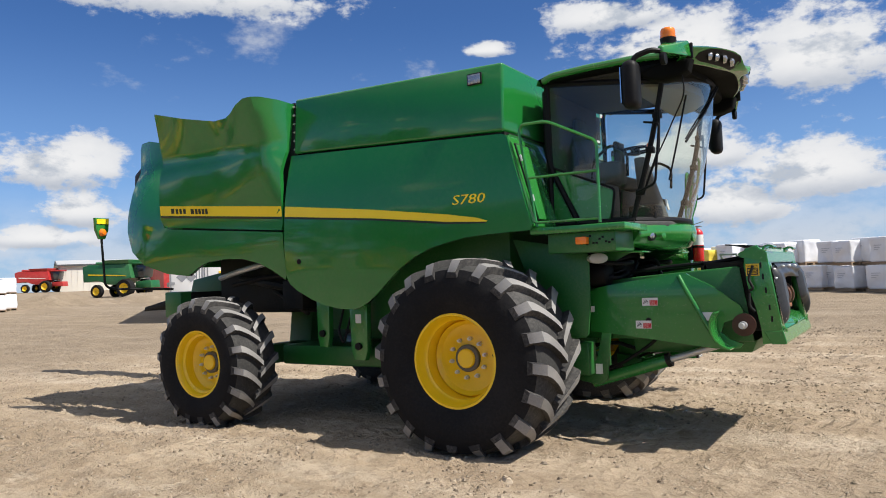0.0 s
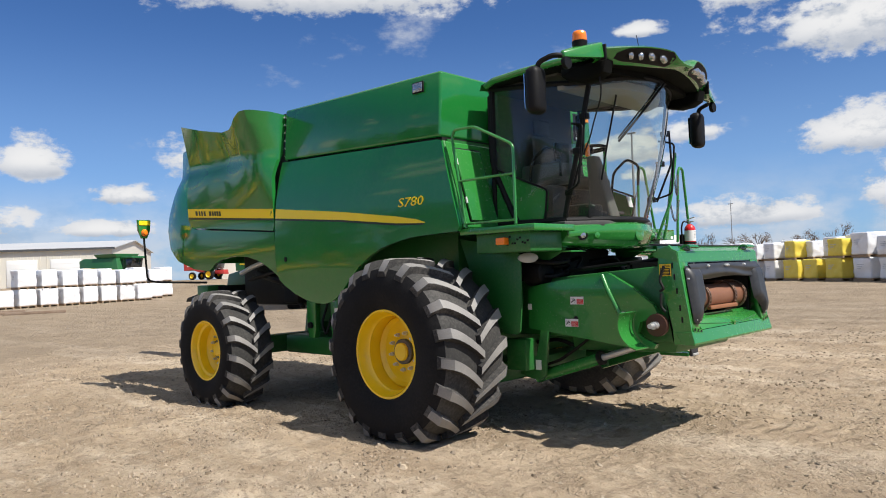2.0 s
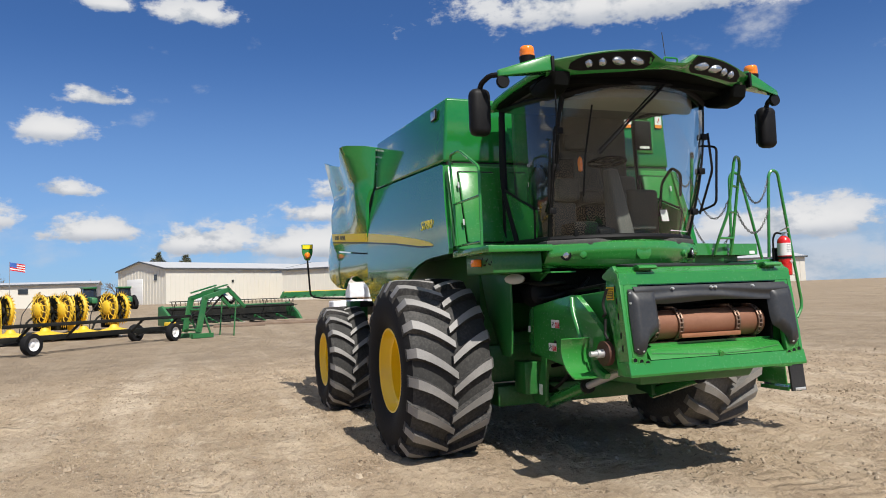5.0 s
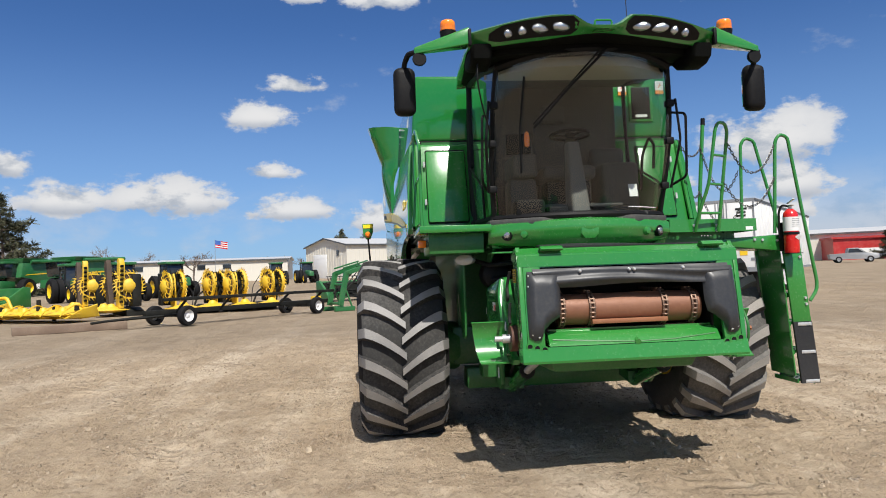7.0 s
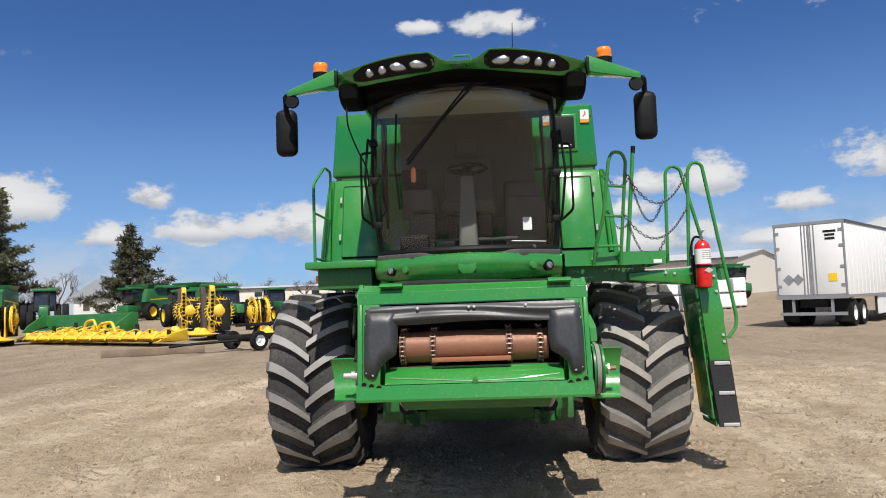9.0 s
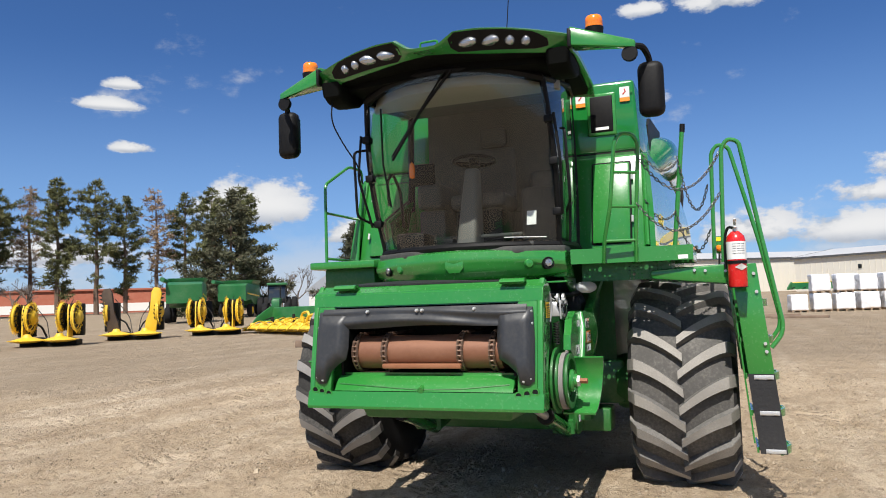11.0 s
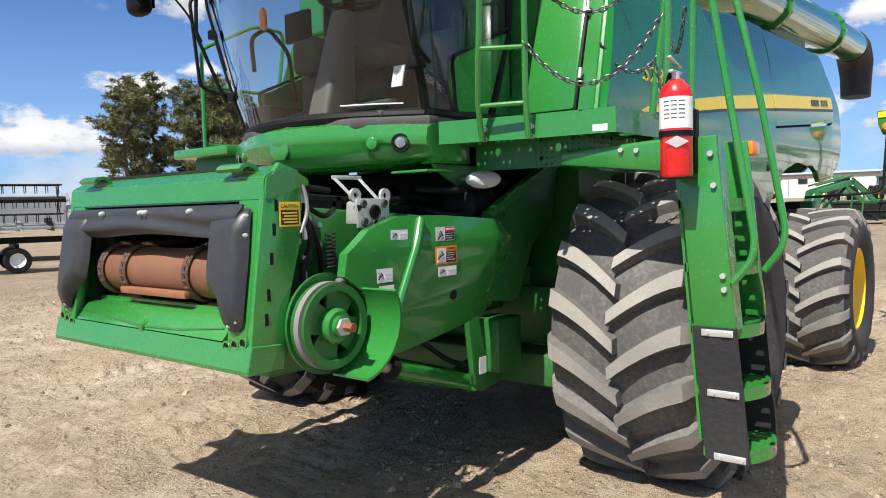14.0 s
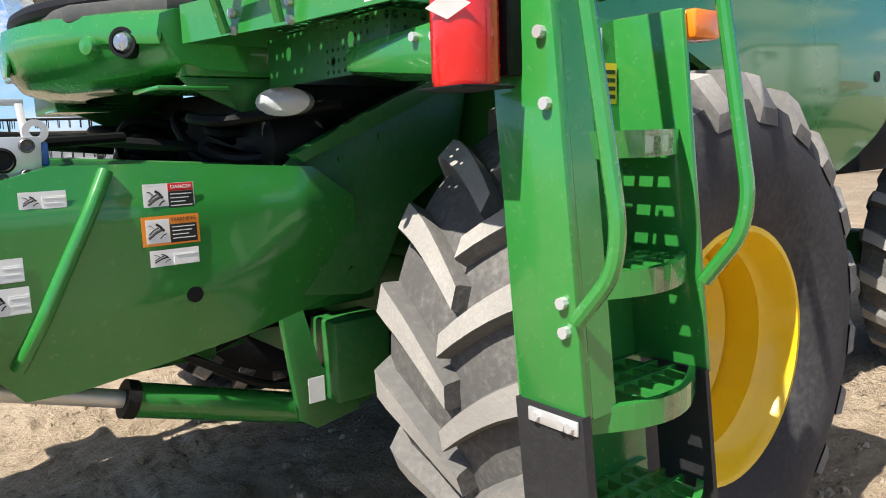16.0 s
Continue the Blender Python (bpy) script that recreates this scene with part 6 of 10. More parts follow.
# lift cylinders, legs, axle and understructure
bm = bmesh.new()
box(bm, 0.10, 0.40, -0.98, 0.98, 0.43, 0.64, 0.02)
box(bm, 0.02, 0.14, -0.60, 0.60, 0.60, 1.05, 0.02)
part("front_axle_beam", bm, GREEN_DUSTY, combine, "dark green front axle beam")
for s in (-1, 1):
    y = FC + s * 0.62
    bm = bmesh.new()
    cyl(bm, (0.78, y, 0.50), (1.55, y, 0.74), 0.062, seg=18)
    cy = part("lift_cylinder", bm, GREEN, combine, "green hydraulic lift cylinder")
    bm = bmesh.new()
    cyl(bm, (1.55, y, 0.74), (2.10, y, 0.915), 0.032, seg=14)
    part("cylinder_rod", bm, STEEL, cy)
    bm = bmesh.new()
    cyl(bm, (1.53, y, 0.734), (1.57, y, 0.748), 0.068, seg=18)
    part("cylinder_gland", bm, DARK, cy)
    bm = bmesh.new()
    prism(bm, [(0.70, 0.52), (0.90, 0.49), (0.97, 0.54), (1.03, 1.02), (0.95, 1.08), (0.88, 0.74), (0.72, 0.62)], "y", y - 0.14 if s < 0 else y + 0.10, y - 0.10 if s < 0 else y + 0.14, 0.008)
    prism(bm, [(0.62, 0.53), (0.90, 0.49), (0.90, 0.60), (0.62, 0.66)], "y", y - 0.10, y + 0.10, 0.008)
    part("cylinder_leg", bm, GREEN_DUSTY, combine, "green support leg")
    bm = bmesh.new()
    q = y + s * 0.142
    box(bm, 0.86, 0.93, min(q, q + s * 0.002), max(q, q + s * 0.002), 0.60, 0.70)
    part("label_plate", bm, LABEL_W, combine)
    bm = bmesh.new()
    tube(bm, [(0.85, y + s * 0.02, 0.62), (1.1, y + s * 0.05, 0.70), (1.35, y + s * 0.05, 0.86), (1.45, y, 0.95)], 0.016, 8, 0.08)
    tube(bm, [(0.7, y - s * 0.1, 0.85), (1.0, y - s * 0.08, 0.90), (1.3, y - s * 0.1, 0.80), (1.5, y - s * 0.15, 0.92)], 0.02, 8, 0.08)
    part("hydraulic_hose", bm, BLACK, combine)
    bm = bmesh.new()  # inner fender plate beside the cab frame
    if s > 0:
        prism(bm, [(0.15, 1.92), (0.56, 1.75), (0.98, 1.565), (1.06, 1.50), (1.02, 1.06), (0.73, 1.02), (0.66, 1.04), (0.50, 1.35), (0.25, 1.50)], "y", 0.885, 0.905, 0.006)
        prism(bm, [(0.15, 1.925), (0.58, 1.76), (1.02, 1.565), (0.98, 1.535), (0.56, 1.70), (0.15, 1.87)], "y", 0.90, 0.96, 0.006)
        for bx, bz in ((0.92, 1.45), (0.90, 1.30), (0.78, 1.12), (0.62, 1.62), (0.80, 1.54)):
            cyl(bm, (bx, 0.904, bz), (bx, 0.914, bz), 0.013, seg=8)
    else:
        prism(bm, [(0.15, 1.98), (0.90, 1.84), (0.96, 1.78), (0.955, 1.30), (0.925, 1.02), (0.89, 0.985), (0.72, 0.985), (0.55, 1.20), (0.35, 1.45)], "y", -1.05, -1.03, 0.006)
    part("inner_fender", bm, GREEN_DUSTY, combine, "dark green shield beside the tyre")
    bm = bmesh.new()
    box(bm, 0.60, 0.85, min(s * 0.68, s * 0.88), max(s * 0.68, s * 0.88), 0.60, 0.92, 0.012)
    part("valve_box", bm, GREEN_DUSTY, combine)
    bm = bmesh.new()  # final drive
    lathe(bm, [(0.0, 0.0), (0.24, 0.0), (0.26, 0.05), (0.26, 0.25), (0.2, 0.30), (0.17, 0.50), (0.0, 0.5)], (0, 0, 0), "y", 28)
    bm.transform(Matrix.Translation((0, s * 1.02, 0.85)) @ Matrix.Diagonal((1, s, 1, 1)))
    part("final_drive", bm, GREEN_DUSTY, combine)
bm = bmesh.new()
box(bm, -0.22, 0.22, -1.1, 1.1, 0.66, 1.06, 0.03)
box(bm, -2.3, 0.2, -0.7, 0.7, 0.9, 1.2, 0.05)
part("front_axle", bm, GREEN_DUSTY, combine, "heavy green front axle beam")
bm = bmesh.new()
box(bm, -3.62, -3.36, -1.45, 1.45, 0.60, 0.84, 0.03)
prism(bm, [(-0.4, 0.6), (0.4, 0.6), (0.3, 1.35), (-0.3, 1.35)], "x", -3.7, -3.3, 0.02)
part("rear_axle", bm, GREEN_DUSTY, combine, "green steering axle")
for s in (-1, 1):
    bm = bmesh.new()
    tube(bm, [(-4.0, s * 0.75, 1.75), (-2.6, s * 1.15, 1.25)], 0.03, 8)
    part("brace_rod", bm, DARK, combine)
    bm = bmesh.new()
    tube(bm, [(-3.9, s * 1.0, 1.70), (-3.2, s * 1.2, 1.62), (-2.5, s * 1.1, 1.5)], 0.05, 8, 0.1)
    part("return_pipe", bm, DARK, combine)
    bm = bmesh.new()
    cyl(bm, (-3.49, s * 1.38, 0.72), (-3.49, s * 1.52, 0.72), 0.2, seg=20)
    part("wheel_hub", bm, DARK, combine)
for s in (-1, 1):
    for x, z0, z1, w in ((-1.72, 0.72, 1.42, 0.13), (-2.25, 0.86, 1.50, 0.10)):
        bm = bmesh.new()
        yy = s * 1.28
        prism(bm, [(x - w, z1), (x + w, z1), (x + w * 0.9, z0 + 0.12), (x + w * 0.6, z0), (x - w * 0.6, z0), (x - w * 0.9, z0 + 0.12)], "y", min(yy, yy - s * 0.08), max(yy, yy - s * 0.08), 0.01)
        brk = part("tow_bracket", bm, GREEN, combine, "green frame bracket with black pin")
        bm = bmesh.new()
        cyl(bm, (x, yy, z0 + 0.16), (x, yy + s * 0.03, z0 + 0.16), 0.04, seg=14)
        part("pin", bm, BLACK, combine)
    bm = bmesh.new()
    box(bm, -1.76, -1.68, min(s * 1.281, s * 1.284), max(s * 1.281, s * 1.284), 1.14, 1.24)
    part("label_plate", bm, LABEL_W, combine)
    bm = bmesh.new()
    tube(bm, [(-2.0, s * 1.2, 1.3), (-2.0, s * 1.3, 1.05), (-1.95, s * 1.28, 0.9), (-1.9, s * 1.2, 1.2)], 0.014, 6, 0.05)
    part("loose_chain", bm, DARK, combine)
bm = bmesh.new()
box(bm, -3.1, -1.3, -1.1, 1.1, 0.62, 0.86, 0.03)
part("belly_beam", bm, GREEN_DUSTY, combine)

# ---- platforms, rails, ladder ----
bm = bmesh.new()  # right platform
box(bm, 0.56, 1.48, -1.49, -0.84, 1.985, 2.05, 0.012)
part("side_platform", bm, GREEN, combine, "green side platform")
bm = bmesh.new()
box(bm, 0.70, 1.36, -1.40, -0.90, 1.80, 1.985, 0.01)
part("platform_box", bm, GREEN_DUSTY, combine)
for k in range(10):
    random.seed(k)
    x, z = 1.05 + 0.03 * k, 1.85 + random.random() * 0.09
    bm = bmesh.new()
    box(bm, x, x + 0.022, -1.403, -1.399, z, z + 0.018)
    part("bracket_hole", bm, BLACK, combine)
for s, x, y, z in ((-1, 1.06, -1.405, 1.905), (1, 0.60, 2.20, 1.845)):
    bm = bmesh.new()
    box(bm, x - 0.055, x + 0.055, min(y, y + s * 0.075), max(y, y + s * 0.075), z - 0.035, z + 0.035, 0.012)
    part("side_marker", bm, ORANGE, combine, "orange side marker lamp")
for s, x, y in ((-1, 1.0, -1.05), (1, 0.97, 0.925)):
    bm = bmesh.new()
    lathe(bm, [(0.0, 0.025), (0.6, 0.02), (1.0, 0.0), (0.95, -0.06), (0.5, -0.1)], (0, 0, 0), "x", 20)
    bm.transform(Matrix.Translation((x + 0.06, y, 1.745)) @ Matrix.Rotation(s * 0.7, 4, "Z") @ Matrix.Diagonal((1, 0.10, 0.05, 1)))
    part("work_lamp", bm, FROSTED, combine, "oval white work lamp")
bm = bmesh.new()  # handrail on the right
tube(bm, [(0.62, -1.45, 2.06), (0.47, -1.45, 2.98), (0.50, -1.45, 3.05), (0.76, -1.45, 3.045), (1.24, -1.45, 2.80), (1.24, -1.45, 2.06)], 0.015, 8, 0.06)
part("handrail", bm, GREEN, combine, "bent green tubular handrail")
bm = bmesh.new()
tube(bm, [(0.545, -1.45, 2.53), (1.24, -1.45, 2.53)], 0.013, 8)
part("handrail_bar", bm, GREEN, combine)
bm = bmesh.new()
tube(bm, [(0.62, -1.45, 2.10), (1.24, -1.45, 2.10)], 0.013, 8)
part("handrail_bar", bm, GREEN, combine)

# left platform
DECK = [(0.42, 0.86), (1.335, 0.86), (1.21, 1.39), (1.165, 1.80), (0.42, 1.80)]
bm = bmesh.new()  # upright rim of the entry platform
loop = []
for i, (x, y) in enumerate(DECK):
    p, q, r = Vector(DECK[i - 1]), Vector((x, y)), Vector(DECK[(i + 1) % len(DECK)])
    n, m = (Vector((-(b - a).y, (b - a).x)).normalized() for a, b in ((p, q), (q, r)))
    inner = q + (n + m) * 0.012 / (1 + n.dot(m))
    loop.append([bm.verts.new((c.x, c.y, z)) for c, z in ((q, 1.93), (q, 2.05), (inner, 2.05), (inner, 1.93))])
for p, q in zip(loop, loop[1:] + loop[:1]):
    for k in range(4):
        bm.faces.new((p[k], p[(k + 1) % 4], q[(k + 1) % 4], q[k]))
bmesh.ops.recalc_face_normals(bm, faces=bm.faces)
entry = part("side_platform", bm, GREEN, combine, "green entry platform")


def perforated(bm, o, eu, ev, nu, nv, keep, punched=lambda c: True):
    """A punched plate: large holes in every third cell both ways, small ones round them."""
    o, eu, ev = Vector(o), Vector(eu), Vector(ev)
    unit = [(1, 0), (1, 1), (0, 1), (-1, 1), (-1, 0), (-1, -1), (0, -1), (1, -1)]
    for i in range(nu):
        for j in range(nv):
            c = o + eu * (i + 0.5) + ev * (j + 0.5)
            if not keep(c):
                continue
            r = 0.43 if (i % 3 == 1 and j % 3 == 1) else 0.20
            rim = [bm.verts.new(c + eu * 0.5 * a + ev * 0.5 * b) for a, b in unit]
            ring = [bm.verts.new(c + (eu * a + ev * b) * (r if a * b == 0 else r * 0.7071)) for a, b in unit]
            for k in range(8):
                bm.faces.new((rim[k], rim[(k + 1) % 8], ring[(k + 1) % 8], ring[k]))
            if not punched(c):
                bm.faces.new(ring)
    bmesh.ops.remove_doubles(bm, verts=bm.verts, dist=0.0005)
    bmesh.ops.solidify(bm, geom=list(bm.faces), thickness=0.003)


def over_deck(c):
    return c.x < 1.32 - 0.236 * (c.y - 0.86) and c.x < 1.20 - 0.1 * (c.y - 1.39)


bm = bmesh.new()
perforated(bm, (0.44, 0.87, 1.99), (0.042, 0, 0), (0, 0.042, 0), 21, 22, over_deck, lambda c: (int(c.x / 0.042) * 7 + int(c.y / 0.042) * 11) % 5 < 3)
part("deck_plate", bm, GREEN, entry, "punched green deck plate")
bm = bmesh.new()  # punched support plates under the platform
perforated(bm, (1.06, 0.90, 1.79), (0, 0.0315, 0), (0, 0, 0.0315), 23, 5, lambda c: True, lambda c: c.y > 1.24 and int(c.y / 0.0315) % 5 > 0)
part("support_plate", bm, GREEN_DUSTY, entry, "punched dark green support plate")
bm = bmesh.new()
perforated(bm, (0.52, 1.62, 1.79), (0.0315, 0, 0), (0, 0, 0.0315), 17, 5, lambda c: True)
part("support_plate", bm, GREEN_DUSTY, entry)
bm = bmesh.new()
hexa(bm, [(1.168, 1.68, 1.94), (1.178, 1.68, 1.94), (1.172, 1.76, 1.94), (1.162, 1.76, 1.94), (1.168, 1.68, 1.972), (1.178, 1.68, 1.972), (1.172, 1.76, 1.972), (1.162, 1.76, 1.972)])
part("label_plate", bm, LABEL_W, combine)
bm = bmesh.new()  # arm that carries the ladder
hexa(bm, [(0.90, 1.46, 1.77), (1.11, 1.46, 1.79), (1.11, 2.11, 1.72), (0.90, 2.11, 1.72), (0.90, 1.46, 1.86), (1.11, 1.46, 1.86), (1.11, 2.11, 1.89), (0.90, 2.11, 1.89)], 0.02)
hexa(bm, [(0.55, 1.30, 1.80), (0.70, 1.30, 1.80), (0.70, 2.06, 1.74), (0.55, 2.06, 1.74), (0.55, 1.30, 1.90), (0.70, 1.30, 1.90), (0.70, 2.06, 1.88), (0.55, 2.06, 1.88)], 0.02)
part("ladder_arm", bm, GREEN, combine, "green ladder support arm")

ladder = thing("ladder", "green boarding ladder with lattice treads", "", (0, 0, 0), parent=combine)


def lad_y(z):
    """Outer edge of the ladder: leans out towards the foot."""
    return 2.255 + (1.86 - z) * 0.096


for x0, x1 in ((1.095, 1.125), (0.660, 0.680)):
    bm = bmesh.new()
    wide = 0.185 if x0 > 1 else 0.23
    pts = []
    for z in (1.02, 1.88):
        y = lad_y(z)
        pts += [(x0, y - wide, z), (x1, y - wide, z), (x1, y, z), (x0, y, z)]
    hexa(bm, pts, 0.006)
    if x0 > 1:  # folded edge towards the treads
        pts = []
        for z in (1.02, 1.88):
            y = lad_y(z)
            pts += [(x0 - 0.07, y - 0.012, z), (x0 + 0.004, y - 0.012, z), (x0 + 0.004, y, z), (x0 - 0.07, y, z)]
        hexa(bm, pts)
    part("stile", bm, GREEN, ladder, "flat green ladder stile")
    bm = bmesh.new()
    pts = []
    for z in (0.43, 1.03):
        y = lad_y(z)
        w2 = 0.19 if x0 > 1 else 0.15
        pts += [(x0 + 0.012, y - w2, z), (x1 + 0.008, y - w2, z), (x1 + 0.008, y, z), (x0 + 0.012, y, z)]
    hexa(bm, pts)
    part("flex_stile", bm, BLACK_RUB, ladder, "black rubber lower stile")
    for z in (0.45, 0.735, 1.005):
        bm = bmesh.new()
        y = lad_y(z)
        if x0 > 1:
            box(bm, x1 + 0.008, x1 + 0.014, y - 0.15, y - 0.01, z - 0.016, z + 0.016, 0.003)
            for dy in (-0.125, -0.05, -0.03):
                cyl(bm, (x1 + 0.012, y + dy, z), (x1 + 0.022, y + dy, z), 0.011, seg=8)
        else:
            box(bm, x0, x0 + 0.006, y - 0.13, y - 0.01, z - 0.016, z + 0.016, 0.003)
        part("clamp_bar", bm, STEEL, ladder, "zinc clamp bar")
for k, z in enumerate((1.59, 1.30, 1.02, 0.74, 0.46)):
    y = lad_y(z)
    bm = bmesh.new()
    n = 12
    arc = [(0.68 + 0.415 * i / n, y - 0.03 + 0.075 * math.sin(math.pi * i / n)) for i in range(n + 1)]
    for (xa, ya), (xb, yb) in zip(arc, arc[1:]):
        hexa(bm, [(xa, ya - 0.016, z - 0.045), (xb, yb - 0.016, z - 0.045), (xb, yb, z - 0.045), (xa, ya, z - 0.045), (xa, ya - 0.02, z + 0.012), (xb, yb - 0.02, z + 0.012), (xb, yb, z + 0.012), (xa, ya, z + 0.012)])
    bmesh.ops.remove_doubles(bm, verts=bm.verts, dist=0.0005)
    box(bm, 0.68, 1.095, y - 0.21, y - 0.195, z - 0.03, z + 0.012)
    tread = part("step", bm, GREEN, ladder, "curved green lattice step")
    bm = bmesh.new()
    for i in range(1, 8):
        x = 0.68 + 0.415 * i / 8
        yo = y - 0.03 + 0.075 * math.sin(math.pi * i / 8)
        box(bm, x - 0.007, x + 0.007, y - 0.2, yo - 0.01, z - 0.02, z + 0.006)
    for dy in (-0.14, -0.085):
        box(bm, 0.685, 1.09, y + dy - 0.006, y + dy + 0.006, z - 0.02, z + 0.008)
    part("step_lattice", bm, GREEN, tread)
for z in (1.20, 1.26, 1.66, 1.80):  # bolts on the stiles
    bm = bmesh.new()
    cyl(bm, (1.125, lad_y(z) - 0.03, z), (1.14, lad_y(z) - 0.03, z), 0.013, seg=8)
    part("bolt", bm, STEEL, ladder)
bm = bmesh.new()  # back plate of the ladder with labels
hexa(bm, [(0.66, 2.16, 0.50), (1.095, 2.16, 0.50), (1.095, 2.172, 0.50), (0.66, 2.172, 0.50), (0.66, 2.045, 1.88), (1.095, 2.045, 1.88), (1.095, 2.057, 1.88), (0.66, 2.057, 1.88)])
part("ladder_back", bm, GREEN, ladder)
for x, z, w, h, mt in ((0.84, 1.79, 0.05, 0.13, LABEL_O), (0.77, 1.82, 0.07, 0.07, LABEL_W), (0.715, 1.72, 0.05, 0.10, LABEL_Y), (0.735, 1.46, 0.05, 0.025, LABEL_Y)):
    bm = bmesh.new()
    yy = 2.058 + (1.88 - z) * 0.0833
    box(bm, x - w / 2, x + w / 2, yy - 0.001, yy + 0.004, z - h / 2, z + h / 2)
    lab = part("safety_label", bm, mt, ladder, "printed safety label")
    bm = bmesh.new()
    for k in range(4):
        zz = z + h * (0.28 - 0.2 * k)
        box(bm, x - w * 0.38, x + w * 0.38, yy + 0.004, yy + 0.0055, zz - h * 0.05, zz + h * 0.05)
    part("label_lines", bm, LABEL_K, lab)

# tall bent rails beside the ladder
for x, pts in ((1.12, [(1.10, 2.02, 1.90), (1.13, 2.05, 2.80), (1.13, 2.10, 2.87), (1.13, 2.18, 2.84), (1.125, 2.30, 2.1), (1.12, 2.415, 1.42), (1.125, 2.405, 1.33), (1.135, 2.325, 1.23)]), (0.63, [(0.60, 1.95, 1.95), (0.61, 1.97, 2.86), (0.61, 2.02, 2.93), (0.62, 2.11, 2.90), (0.645, 2.30, 2.1), (0.675, 2.425, 1.45), (0.685, 2.415, 1.36), (0.70, 2.335, 1.25)])):
    bm = bmesh.new()
    tube(bm, pts, 0.017, 10, 0.07)
    part("ladder_rail", bm, GREEN, combine, "tall bent green ladder rail")
bm = bmesh.new()
tube(bm, [(0.32, 1.60, 1.93), (0.27, 1.73, 3.15)], 0.021, 12)
tube(bm, [(0.27, 1.73, 3.15), (0.268, 1.735, 3.20)], 0.021, 12)
post = part("rail_post", bm, GREEN, combine)
bm = bmesh.new()
cyl(bm, (0.2695, 1.731, 3.14), (0.267, 1.737, 3.215), 0.0235, seg=12)
part("post_cap", bm, BLACK, post)
bm = bmesh.new()  # hoop ladder on the platform's front edge
tube(bm, [(1.30, 1.12, 1.93), (1.36, 1.14, 2.10), (1.44, 1.21, 2.36), (1.49, 1.27, 2.86), (1.47, 1.31, 2.93), (1.42, 1.40, 2.93), (1.38, 1.44, 2.86), (1.32, 1.40, 2.36), (1.29, 1.38, 2.10), (1.25, 1.37, 1.93)], 0.016, 10, 0.08)
part("guard_hoop", bm, GREEN, combine, "green guard hoop")
for a, b in (((1.36, 1.14, 2.10), (1.29, 1.38, 2.10)), ((1.44, 1.21, 2.365), (1.32, 1.40, 2.365)), ((1.467, 1.243, 2.63), (1.352, 1.42, 2.63))):
    bm = bmesh.new()
    tube(bm, [a, b], 0.013, 8)
    part("guard_rung", bm, GREEN, combine)
for y in (1.12, 1.37):
    for z in (1.94, 1.99):
        bm = bmesh.new()
        cyl(bm, (1.335 - (y - 0.86) * 0.236 - 0.005, y, z), (1.335 - (y - 0.86) * 0.236 + 0.012, y, z), 0.014, seg=8)
        part("bolt", bm, STEEL, combine)
for y, z in ((1.80, 1.845), (1.88, 1.838), (2.03, 1.83)):
    bm = bmesh.new()
    cyl(bm, (1.105, y, z), (1.125, y, z), 0.012, seg=8)
    part("bolt", bm, STEEL, combine)

# safety chains: one link mesh, laid along sagging lines
link = bmesh.new()
ring = [Vector((0.021 * math.cos(t) * 1.0, 0.011 * math.sin(t), 0)) for t in (2 * math.pi * k / 8 for k in range(8))]
tube(link, ring + [ring[0]], 0.0042, 5, cap=False)


def safety_chain(a, b, sag):
    """Twisted steel links hung between two points."""
    a, b = Vector(a), Vector(b)
    pts = [a.lerp(b, k / 60) - Vector((0, 0, sag * 4 * (k / 60) * (1 - k / 60))) for k in range(61)]
    bm, gone, nxt, n = bmesh.new(), 0.0, 0.0, 0
    for p, q in zip(pts, pts[1:]):
        d = q - p
        while gone + d.length > nxt:
            m = Matrix.Translation(p.lerp(q, (nxt - gone) / d.length)) @ d.to_track_quat("X", "Z").to_matrix().to_4x4() @ Matrix.Rotation(math.pi / 2 * (n % 2) + 0.5, 4, "X")
            merge(bm, link.copy(), m)
            nxt, n = nxt + 0.032, n + 1
        gone += d.length
    return part("safety_chain", bm, CHAIN, combine, "sagging dark steel safety chain")


CHAIN = worn("dark_steel_chain", (0.11, 0.11, 0.11), rough=0.4, metal=0.8, dusty=0.2)
safety_chain((1.38, 1.44, 2.74), (1.14, 2.03, 2.76), 0.27)
safety_chain((1.33, 1.41, 2.38), (1.14, 2.02, 2.44), 0.25)
safety_chain((0.29, 1.68, 2.90), (0.62, 1.93, 2.60), 0.34)
safety_chain((0.31, 1.64, 2.40), (0.62, 1.93, 2.20), 0.26)
safety_chain((0.42, 1.385, 2.94), (0.28, 1.69, 2.90), 0.13)
safety_chain((0.51, 1.40, 2.50), (0.30, 1.66, 2.44), 0.13)

# fire extinguisher on the ladder rail: a thing of its own
ext = thing("fire_extinguisher", "red fire extinguisher with white label, strapped to the ladder rail", "extinguisher", (1.225, 2.115, 1.70))
ext.parent = None


def ext_part(name, bm, mat, label=""):
    return part(name, bm, mat, ext, label)


